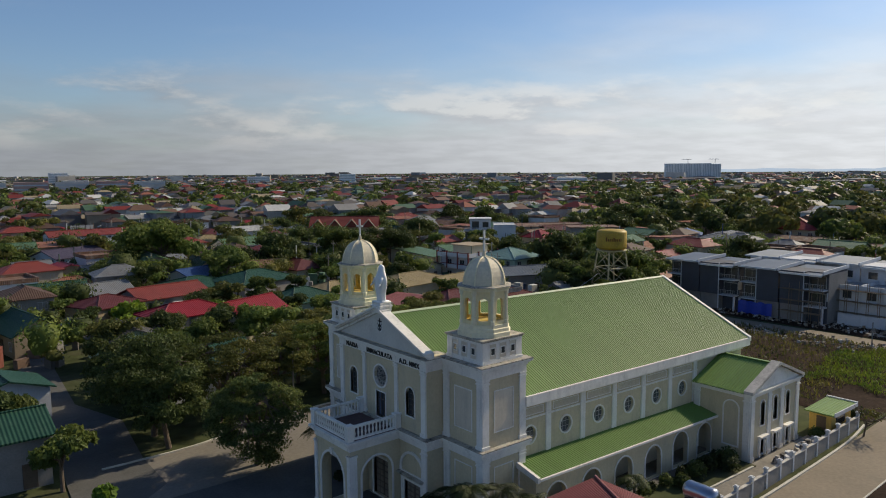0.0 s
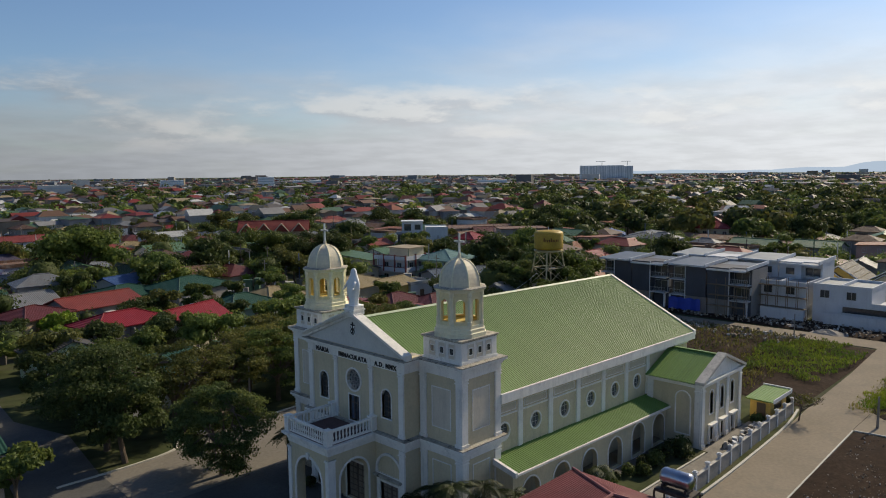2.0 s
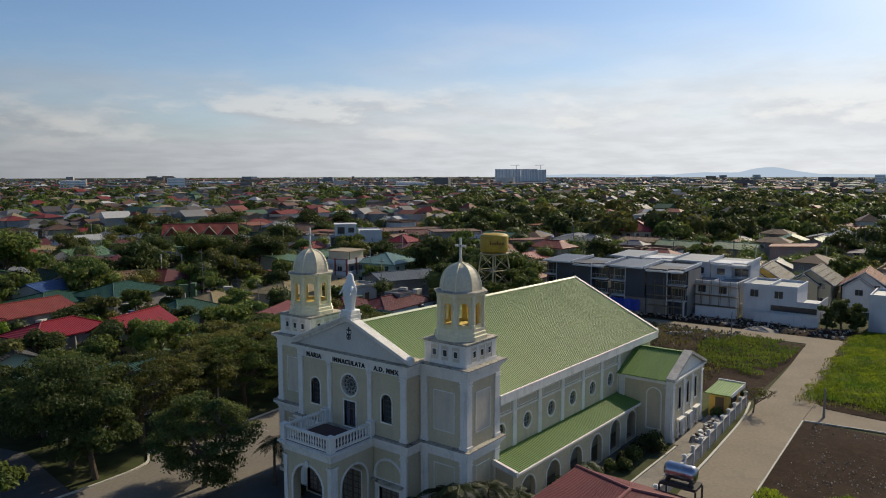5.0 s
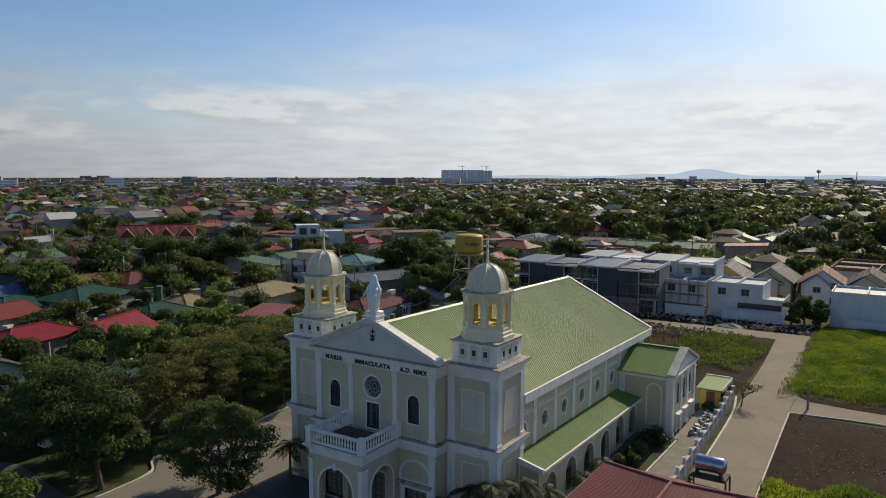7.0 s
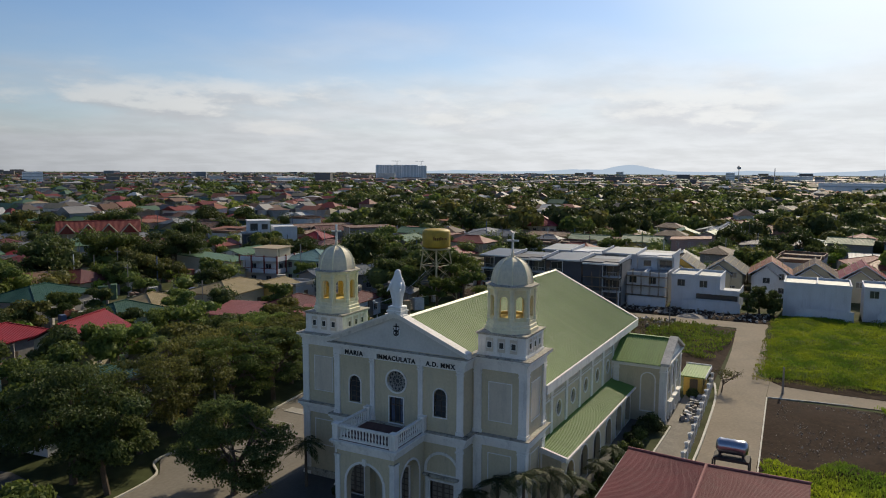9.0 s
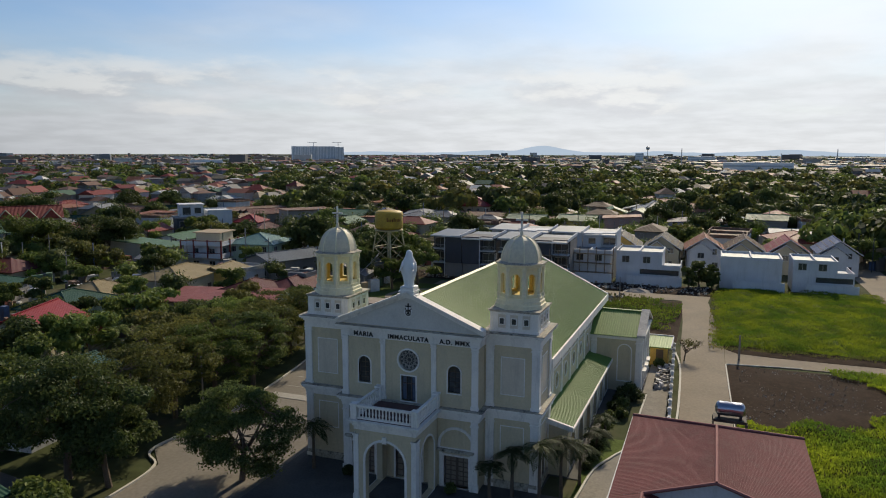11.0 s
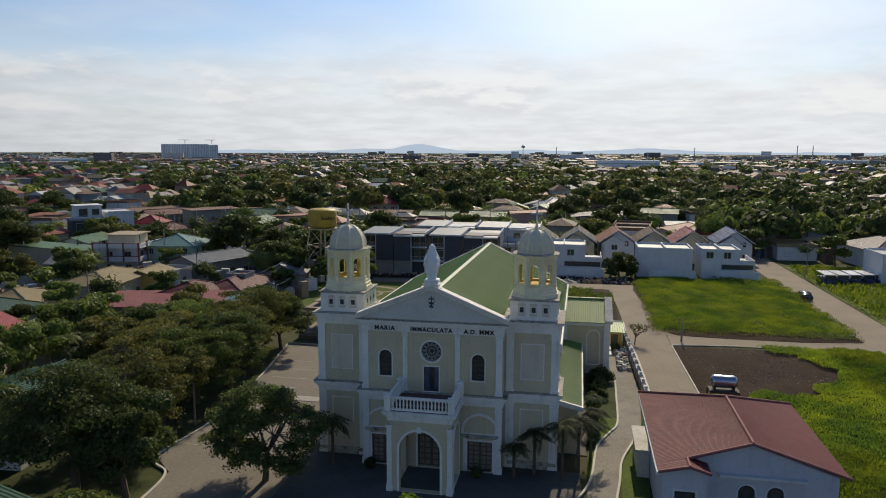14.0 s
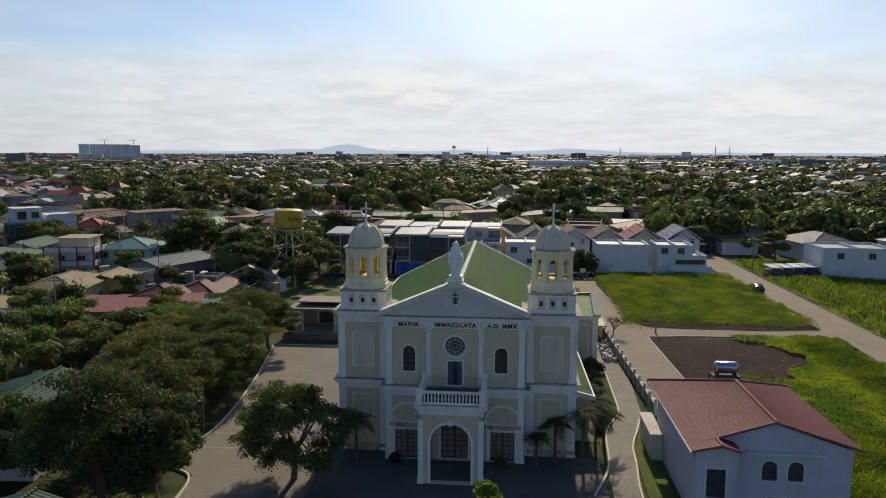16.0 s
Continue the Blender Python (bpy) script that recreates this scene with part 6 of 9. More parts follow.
house(176, 142, 34, 14, 4.8, 0.8, "rusty", "grey", "gable", -35)
house(168, 128, 14, 8, 4.4, 1.6, "maroon", "grey", "gable", -35)
house(231, 177, 17, 17, 5.0, 3.2, "white", "cream", "hip", 10)
house(221, 153, 17, 15, 4.2, 2.6, "terracotta", "cream", "hip", 10)
house(240, 160, 15, 12, 4.2, 2.2, "terracotta", "cream", "hip", 10)
house(262, 205, 18, 14, 5.0, 3.0, "terracotta", "white", "hip", 5)
house(258, 324, 26, 14, 6.0, 2.5, "red", "white", "hip")
house(246, 287, 22, 13, 4.6, 2.0, "tan", "white", "hip")
house(205, 262, 20, 12, 5.5, 2.2, "maroon", "cream", "gable", 10)
house(55, 70, 15, 10, 4.0, 1.6, "tan", "cream", "hip", 8)
house(63, 66.5, 8, 7, 3.6, 1.2, "tan", "yellow", "gable", 8)
house(50, 50.5, 9, 7.5, 3.6, 1.5, "maroon", "cream", "hip", 5)
house(58, 46.5, 14, 8.0, 3.2, 1.5, "maroon", "pale blue", "hip", 2)
house(43.2, 50.7, 7.6, 17.2, 3.2, 0.8, "pinkish red", "grey", "mono", 14)
house(47, 39.5, 4, 4.5, 3.4, 0.9, "teal", "pale green", "gable", 94)
house(60, 46.8, 3.6, 3.4, 4.4, 0.4, "grey", "white", "flat")
house(103, 152, 13, 10, 4.0, 1.6, "rusty", "cream", "gable", 5)
house(112, 163, 11, 9, 4.2, 1.8, "grey", "white", "hip")
house(190, 77, 22, 12, 4.0, 1.4, "grey", "pale green", "hip", 15)
house(186, 89, 11, 9, 4.2, 1.6, "blue", "white", "gable", 30)
house(224, 79, 12, 13, 5.5, 2.8, "brown", "cream", "cross", 10)
house(234, 84, 9, 12, 5.5, 2.8, "tan", "cream", "gable", 10)
house(213, 64, 13, 13, 6.0, 3.4, "crimson", "cream", "hip", 12)
house(213, 49, 14, 12, 4.0, 2.6, "brown", "cream", "hip", 8)
house(198, 60, 24, 8, 3.6, 1.2, "rusty", "tan", "gable", 92)
house(184, 26, 20, 12, 3.8, 1.4, "rusty", "cream", "gable", 90)
house(224, -1.5, 14, 13, 5.2, 3.4, "white", "white", "hip", 20)
house(236, 4, 18, 12, 5.0, 1.4, "white", "grey", "gable")
house(232, -14, 13, 12, 5.0, 2.6, "terracotta", "tan", "cross", 5)
house(188, -19, 14, 20, 5.0, 0.8, "purple-grey", "lavender", "gable", 2)
house(204, -28, 16, 14, 4.0, 1.8, "teal", "white", "hip", 10)
house(215, 12, 12, 10, 4.6, 2.0, "green", "yellow", "gable", 10)
house(168, -52, 30, 10, 4.6, 0.9, "white", "cream", "gable", 90)
house(150, -42, 16, 12, 4.6, 2.0, "red", "cream", "hip", 10)
house(153, -72, 18, 13, 4.6, 2.0, "grey", "grey", "hip", 15)
house(128, -82, 16, 13, 4.2, 2.4, "purple-grey", "white", "hip", 10)
house(120, -104, 15, 15, 5.0, 2.4, "white", "white", "hip", 10)
# row behind the white houses: steep gables with a smaller gable before them
for y, roofc, wallc in ((7, "maroon", "cream"), (-2.5, "slate", "yellow"), (-11.5, "slate", "cream"), (-20.5, "terracotta", "white"), (-29, "brown", "cream"), (-38, "crimson", "cream"), (-48, "blue", "white")):
    h = house(121.5 - y * 0.14, y, 11, 7.6, 4.7, 2.9, roofc, wallc, "gable", random.Random(int(y)).uniform(-4, 4), ", one of a row", over=0.7, group="row of gabled houses")
    front, fb, fe, ft = -6.25, 2.5, 4.55, 6.55
    bm = bmesh.new()
    for sg in (-1, 1):
        q = [(front - 0.6, 0.9, ft), (front + 3.0, 0.9, ft), (front + 3.0, 0.9 + sg * (fb + 0.35), fe), (front - 0.6, 0.9 + sg * (fb + 0.35), fe)]
        q2 = [(x_, y_, z_ - 0.14) for x_, y_, z_ in q]
        v = [bm.verts.new(p) for p in q + q2]
        for f in ((0, 1, 2, 3), (7, 6, 5, 4), (0, 3, 7, 4), (3, 2, 6, 7), (2, 1, 5, 6)):
            bm.faces.new([v[i] for i in f])
    part("front_gable_roof", bm, ROOFS[roofc], h)
    bm = bmesh.new()
    box(bm, front - 0.2, front + 0.72, 0.9 - fb + 0.1, 0.9 + fb - 0.1, -0.1, fe - 0.02)
    v = [bm.verts.new(p) for p in ((front - 0.2, 0.9 - fb + 0.1, fe - 0.02), (front - 0.2, 0.9 + fb - 0.1, fe - 0.02), (front - 0.2, 0.9, ft - 0.25))]
    bm.faces.new(v)
    part("porch_wall", bm, WALLS[wallc], h)
    wi = part("window", WIN_ME[(1.3, 1.1)], WIN_FRAME, h)
    wi.matrix_local = pose(front - 0.22, 0.9, 3.1, 0, 0, -90)
    part("pane", PANE_ME[(1.3, 1.1)], GLASS_DARK, wi)
    for sg in (-1, 1):
        part("barge_board", rod(bmesh.new(), (-6.24, sg * 4.45, 4.66), (-6.24, 0, 7.62), 0.10, 4), WHITEWALL, h)
        part("barge_board", rod(bmesh.new(), (front - 0.62, 0.9 + sg * 2.85, 4.52), (front - 0.62, 0.9, 6.55), 0.09, 4), WHITEWALL, h)
        for k in range(1, 4):
            # pale tile courses across the roof
            u = k / 4
            part("tile_course", rod(bmesh.new(), (-6.1, sg * 4.5 * (1 - u), 4.76 + 2.9 * u), (6.1, sg * 4.5 * (1 - u), 4.76 + 2.9 * u), 0.07, 4), ROOFS["tan"], h)
# white house with red-posted terraces
th = thing("terrace_house", "white two-storey house with red-posted roof terrace", "house", 84.5, 85.5, 0, 8)
REDPOST = mat("red_brown_post_paint", (0.16, 0.035, 0.03), 0.7, 0.2, 1, 6, 0.1)
part("wall", boxes((-5, 5, -4.5, 4.5, -0.1, 5.6)), WHITEWALL, th)
part("terrace_floor", boxes((-6.4, 5, -5.6, 4.6, 2.85, 3.05), (-6.4, 5.1, -5.6, 4.6, 5.6, 5.75)), WHITEWALL, th)
for z, x1 in ((3.05, -5.0), (5.75, 5.0)):
    for x, y in ((-6.3, -5.5), (-6.3, -2.2), (-6.3, 1.2), (-6.3, 4.4), (-2.5, -5.5), (1.2, -5.5), (4.8, -5.5)):
        part("post", boxes((x - 0.16, x + 0.16, y - 0.16, y + 0.16, z - 0.2, z + (2.55 if z < 4 else 1.15))), REDPOST, th)
    part("parapet", boxes((-6.36, -6.24, -5.5, 4.4, z, z + 0.8)), WHITEWALL, th)
    part("parapet", boxes((-6.3, 4.8, -5.56, -5.44, z, z + 0.8)), WHITEWALL, th)
    part("rail", boxes((-6.38, -6.2, -5.5, 4.4, z + 0.85, z + 0.98)), REDPOST, th)
part("roof_room", boxes((-1.5, 4.5, -2.5, 3.5, 5.75, 7.9)), WALLS["cream"], th)
part("roof_room_slab", boxes((-2.3, 4.9, -3.1, 3.9, 7.9, 8.1)), WALLS["tan"], th)
for x, y in ((-3.0, -4.55), (0.0, -4.55), (3.0, -4.55)):
    for z in (0.9, 3.7):
        wi = part("window", WIN_ME[(1.3, 1.1)], WIN_FRAME, th)
        wi.matrix_local = pose(x, y + 0.03, z)
        part("pane", PANE_ME[(1.3, 1.1)], GLASS_DARK, wi)
for y in (-2.5, 1.5):
    for z in (0.9, 3.7):
        wi = part("window", WIN_ME[(1.3, 1.1)], WIN_FRAME, th)
        wi.matrix_local = pose(-5.02, y, z, 0, 0, -90)
        part("pane", PANE_ME[(1.3, 1.1)], GLASS_DARK, wi)
PLACED.append((84.5, 85.5, 8))
# near the street, by the parking lot
house(-1, 38.5, 13, 9, 4.0, 1.3, "dark green", "white", "gable", 5)
house(-23.6, 24.5, 7.5, 8, 4.4, 1.3, "dark green", "grey", "gable", 0)
house(-3.4, 57, 8, 8, 3.6, 1.9, "slate", "pale green", "cross", 0)
house(-20.5, 42, 6, 8, 3.4, 1.4, "dark green", "white", "gable", 95)


# ---- unfinished townhouses ----
def townhouse(y0, y1, x0, x1, top, wall, label, mirror=False):
    w = y1 - y0
    t = thing("townhouse", label, "townhouse", x0, y0, 0)
    L = x1 - x0
    a, b = (0, w * 0.55) if not mirror else (w * 0.45, w)          # solid bay
    c, d = (w * 0.55, w) if not mirror else (0, w * 0.45)          # balcony bay
    part("wall", boxes((0, L, a, b, 3.0 if wall is DKGREY else -0.1, top - 0.35)), wall, t)
    part("wall", boxes((1.6, L, c, d, -0.1, top - 0.35)), wall, t)
    if wall is DKGREY:
        part("ground_wall", boxes((0.4, L, a, b, -0.1, 3.0)), WALLS["grey"], t)
    for z in (3.0, 5.9):
        if z < top - 2.0:
            fl = part("balcony", boxes((0, 1.6, c, d, z - 0.16, z)), WHITEWALL, t)
            part("rail", boxes((0.02, 0.06, c + 0.05, d - 0.05, z + 0.9, z + 0.96)), GALV, fl)
            for k in range(10):
                q = c + 0.06 + k * (d - c - 0.15) / 9
                part("bar", boxes((0.02, 0.06, q, q + 0.03, z, z + 0.9)), GALV, fl)
            win = part("window", boxes((1.54, 1.60, c + 0.25, d - 0.25, z + 0.05, z + 2.2)), WIN_FRAME, t)
            part("pane", boxes((1.50, 1.54, c + 0.33, (c + d) / 2 - 0.03, z + 0.12, z + 2.12)), GLASS_DARK, win)
            part("pane", boxes((1.50, 1.54, (c + d) / 2 + 0.03, d - 0.33, z + 0.12, z + 2.12)), GLASS_DARK, win)
    for k in range(2):
        z = 3.9 + 2.9 * k
        if z < top - 1.6 and wall is not DKGREY:
            win = part("window", boxes((-0.03, 0.02, (a + b) / 2 - 0.8, (a + b) / 2 + 0.8, z, z + 1.3)), WIN_FRAME, t)
            part("pane", boxes((-0.05, -0.03, (a + b) / 2 - 0.72, (a + b) / 2 + 0.72, z + 0.08, z + 1.22)), GLASS_DARK, win)
    if wall is DKGREY:
        for k in range(2):
            win = part("window", boxes((1.2 + k * 3.2, 2.4 + k * 3.2, -0.04, 0.02, 4.0, 5.4)), WIN_FRAME, t)
    drop = 0.35 if mirror else 0.0
    bm = boxes((-0.8, L + 0.4, 0.12, w - 0.12, top - 0.35 - drop, top - 0.2 - drop))
    for p in bm.verts:
        p.co.z += 0.035 * p.co.x
    part("roof", bm, FLATDARK if wall is DKGREY else FLATGREY, t)
    part("roof_edge", boxes((-0.9, -0.8, 0.1, w - 0.1, top - 0.5 - drop, top - 0.2 - drop)), WHITEWALL, t)
    bm = boxes((-0.6, L + 0.4, -0.1, 0.1, top - 0.5, top + 0.1))
    for p in bm.verts:
        p.co.z += 0.035 * p.co.x
    part("party_wall", bm, WHITEWALL, t)
    part("column", boxes((0, 0.3, d - 0.3 if not mirror else c, d if not mirror else c + 0.3, -0.1, 3.0)), WHITEWALL, t)
    part("downpipe", rod(bmesh.new(), (-0.08, b if not mirror else a, 0), (-0.08, b if not mirror else a, top - 0.3), 0.09, 8), WHITEWALL, t)
    PLACED.append(((x0 + x1) / 2, (y0 + y1) / 2, 8))
    return t


for y0, y1, mir in ((4.7, 12.0, True), (12.3, 19.4, False), (20.2, 27.2, True), (27.4, 34.2, False)):
    t_ = townhouse(y0, y1, 91.5, 100.5, 9.1, DKGREY, "dark slate three-storey townhouse under construction with balconies", mir)
    if y0 == 4.7:
        part("end_wall", boxes((1.7, 8.9, -0.1, -0.01, 0, 8.5)), WALLS["grey"], t_, "bare pale cement end wall")
for y0, y1, mir in ((-3, 4, True), (4.2, 11, False), (11.4, 18, True), (18.2, 25, False)):
    townhouse(y0, y1, 104.5, 113, 9.5, WHITEWALL, "white three-storey townhouse with grey flat roof", mir)


def white_house(y0, y1, x0, x1, top, label, step=False, front=True):
    """Plain two-storey house with parapets and a terrace."""
    w, L = y1 - y0, x1 - x0
    t = thing("white_house", label, "house", x0, y0, 0)
    part("wall", boxes((0, L, w * 0.28 if step else 0, w, -0.1, top - 0.5), (0.02, L - 0.02, 0, w * 0.28, -0.1, 3.1) if step else (0.02, L - 0.02, 0.02, w - 0.02, -0.1, top - 0.45)), WHITEWALL, t)
    part("roof", boxes((0.15, L - 0.15, (w * 0.28 if step else 0) + 0.15, w - 0.15, top - 0.5, top - 0.42)), FLATGREY, t)
    y00 = w * 0.28 if step else 0
    part("parapet", boxes((-0.06, 0.16, y00 - 0.06, w + 0.06, top - 0.52, top), (L - 0.16, L + 0.06, y00 - 0.06, w + 0.06, top - 0.52, top), (0.16, L - 0.16, y00 - 0.06, y00 + 0.16, top - 0.52, top), (0.16, L - 0.16, w - 0.16, w + 0.06, top - 0.52, top), (0.16, L - 0.16, (y00 + w) / 2 - 0.12, (y00 + w) / 2 + 0.12, top - 0.45, top + 0.12)), WHITEWALL, t)
    if step:
        part("terrace_wall", boxes((-0.05, 0.1, 0, w * 0.28, 3.1, 4.0), (0.1, L, 0, 0.12, 3.1, 4.0)), WHITEWALL, t)
        part("terrace_opening", boxes((-0.09, -0.052, 0.25, w * 0.62, 2.0, 3.0)), GLASS_DARK, t)
    for u in () if not front else (0.52, 0.85) if step else (0.3, 0.75):
        win = part("window", boxes((-0.07, 0.0, w * u - 0.75, w * u + 0.75, 4.2, 5.6)), WIN_FRAME, t)
        part("pane", boxes((-0.09, -0.07, w * u - 0.68, w * u - 0.03, 4.28, 5.52)), GLASS_DARK, win)
        part("pane", boxes((-0.09, -0.07, w * u + 0.03, w * u + 0.68, 4.28, 5.52)), GLASS_DARK, win)
    win = part("window", boxes((2.0, 3.6, -0.05, 0.02 if not step else w * 0.28, 1.0, 2.3)), WIN_FRAME, t)
    part("boundary_wall", boxes((-2.4, -2.25, -0.5, w * 0.8, -0.1, 2.0)), WHITEWALL, t)
    PLACED.append(((x0 + x1) / 2, (y0 + y1) / 2, 9))
    return t


white_house(-3.0, 5.5, 97.5, 106, 6.5, "unfinished white two-storey house behind timber scaffolding")
white_house(-16.5, -4.0, 98, 107, 6.6, "white two-storey house with flat roof and terrace", True)
white_house(-35.0, -24.0, 99, 108, 6.3, "plain white two-storey house with blank wall and parapet", False, False)
white_house(-47.5, -37.0, 100, 109, 6.2, "white two-storey house with low front terrace", True)
white_house(-84, -70, 96, 106, 6.6, "white two-storey house beside the far road")

# scaffolding before the unfinished house
for y0, y1, x in ((-3.5, 5.0, 96.3), (4.9, 11.5, 90.6)):
    sc = thing("scaffolding", "rough timber scaffolding before an unfinished house", "scaffolding", x, y0, 0)
    n = int((y1 - y0) / 1.7)
    for i in range(n + 1):
        for dx in (0, 0.9):
            part("pole", rod(bmesh.new(), (dx, i * 1.7, -0.1), (dx + 0.05, i * 1.7, 7.2 - 0.4 * (i % 2)), 0.05, 5), SCAFF, sc)
    for z in (1.9, 3.8, 5.7):
        part("rail", rod(bmesh.new(), (0, -0.3, z), (0, y1 - y0 + 0.3, z + 0.05), 0.04, 5), SCAFF, sc)
        part("plank", boxes((0.05, 0.85, 0.2, y1 - y0 - 0.2, z + 0.06, z + 0.11)), SCAFF, sc)
tarp = pydata("tarpaulin", [(91.0 - 0.25 * math.sin(i * 1.3), 13.0 + i * 0.55, z + 0.12 * math.sin(i * 2.1)) for z in (0.4, 1.5, 2.6) for i in range(12)], [(j * 12 + i, j * 12 + i + 1, j * 12 + i + 13, j * 12 + i + 12) for j in range(2) for i in range(11)], BLUETARP, True)
tagged(new("tarpaulin", tarp), "blue tarpaulin hung before a dark townhouse", "tarpaulin")

# ---- yellow water tank on a tower ----
LEGY = mat("cream_painted_steel", (0.48, 0.42, 0.24), 0.6, 0.2, 1, 8, 0.1)
wt = thing("water_tower", "yellow cylindrical water tank on braced steel legs", "water tower", 79.5, 38.6, 0)
part("tank", lathe(bmesh.new(), 0, 0, [(0.2, 11.1), (2.3, 11.1), (2.75, 11.35), (2.8, 11.6), (2.8, 14.2), (2.72, 14.5), (2.3, 14.75), (0.2, 14.95)], 28), TANKY, wt, "faded yellow steel tank", True)
part("tank_band", lathe(bmesh.new(), 0, 0, [(2.79, 12.0), (2.84, 12.0), (2.84, 12.08), (2.79, 12.08)], 28, 0, False), TANKY, wt)
part("tank_band", lathe(bmesh.new(), 0, 0, [(2.79, 13.9), (2.84, 13.9), (2.84, 13.98), (2.79, 13.98)], 28, 0, False), TANKY, wt)
part("platform", lathe(bmesh.new(), 0, 0, [(0.1, 10.85), (2.9, 10.85), (2.9, 11.0), (0.1, 11.0)], 16), LEGY, wt)
for i in range(4):
    a = math.pi / 2 * i + 0.5
    foot = lambda q, z: ((4.3 - 1.8 * z / 11) * math.cos(q), (4.3 - 1.8 * z / 11) * math.sin(q), z)
    part("leg", rod(bmesh.new(), foot(a, -0.1), foot(a, 10.9), 0.15, 6), LEGY, wt)
    for z0, z1 in ((0.6, 4.2), (4.2, 7.6), (7.6, 10.7)):
        b = a + math.pi / 2
        part("brace", rod(bmesh.new(), foot(a, z0), foot(b, z1), 0.055, 4), LEGY, wt)
        part("brace", rod(bmesh.new(), foot(b, z0), foot(a, z1), 0.055, 4), LEGY, wt)
        part("brace", rod(bmesh.new(), foot(a, z1), foot(b, z1), 0.07, 4), LEGY, wt)
# worn lettering on the tank, not readable: plain bars
LOGO = mat("dark_red_marking", (0.16, 0.05, 0.02), 0.7, 0.2, 1, 6, 0.1)
for i in range(9):
    a0 = radians(196 + i * 7.0)
    bm = bmesh.new()
    h = 0.75 if i in (0, 4) else 0.5
    V = [bm.verts.new((2.825 * math.cos(a0 + o), 2.825 * math.sin(a0 + o), z)) for o, z in ((0, 12.75), (0.075, 12.75), (0.075, 12.75 + h), (0, 12.75 + h))]
    bm.faces.new(V)
    bmesh.ops.solidify(bm, geom=bm.faces[:], thickness=-0.01)
    part("marking", bm, LOGO, wt)
PLACED.append((79.5, 38.6, 5))

# ---- red-roofed house by the drive ----
rh = thing("red_roofed_house", "pale lavender house with dull red tiled roof and arched windows", "house", 0, 0, 0)
HX0, HX1, HY0, HY1, HE, HR = -8.7, 4.4, -28.6, -17.9, 5.75, 7.72
AW = [(-23.0, 1.05, 3.35, 4.8, "arch"), (-24.8, 1.05, 3.35, 4.8, "arch"), (-23.6, 1.2, 0.05, 2.1, "rect")]
part("wall", pierced(bmesh.new(), axis_map("x", HX0, 1), HY0, HY1, 0, HE, 0.25, AW), HOUSEWALL, rh)
for wall_box in ((HX0 + 0.25, HX1, HY1 - 0.25, HY1, 0, HE), (HX0 + 0.25, HX1, HY0, HY0 + 0.25, 0, HE), (HX1 - 0.25, HX1, HY0 + 0.25, HY1 - 0.25, 0, HE)):
    part("wall", boxes(wall_box), HOUSEWALL, rh)
bm = bmesh.new()
bm.faces.new([bm.verts.new(p) for p in ((HX0, HY0, HE), (HX0, HY1, HE), (HX0, -23.2, HR - 0.2))])
bm.faces.new([bm.verts.new(p) for p in ((HX0 + 0.25, HY0, HE), (HX0 + 0.25, HY1, HE), (HX0 + 0.25, -23.2, HR - 0.2))])
part("gable", bm, HOUSEWALL, rh)
for h in AW:
    M = axis_map("x", HX0, 1)
    wi = part("window", ring_frame(bmesh.new(), M, h[0], h[1], h[2], h[3], h[4], 0.12, 0.06, 0.1), WHITEWALL, rh)
    part("pane", pane_mesh(M, *h, 0.14), GLASS_DARK, wi)
part("string_course", boxes((HX0 - 0.45, HX0, -26.6, -21.2, 5.38, 5.53)), WHITEWALL, rh)


def tile_slope(p0, p1, q1, q0, name="roof_slope"):
    """Pressed tile sheet: small rolls running down the slope, faint steps; p0-p1 along the eave, q0-q1 along the ridge."""
    p0, p1, q0, q1 = map(Vector, (p0, p1, q0, q1))
    n = (p1 - p0).cross(q0 - p0).normalized()
    if n.z < 0:
        n = -n
    nu, nv = max(4, int((p1 - p0).length / 0.055)), max(3, int((q0 - p0).length / 0.36))
    V, F = [], []
    for j in range(nv):
        for e in (0, 1):
            t = (j + e * 0.999) / nv
            for i in range(nu + 1):
                s = i / nu
                p = p0.lerp(p1, s).lerp(q0.lerp(q1, s), t)
                V.append(tuple(p + n * (0.012 * (1 - e) + 0.020 * (0.5 + 0.5 * math.cos(i * math.pi / 2)))))
    for r in range(2 * nv - 1):
        for i in range(nu):
            a = r * (nu + 1) + i
            F.append((a, a + 1, a + nu + 2, a + nu + 1))
    return pydata(name, V, F, REDTILE)


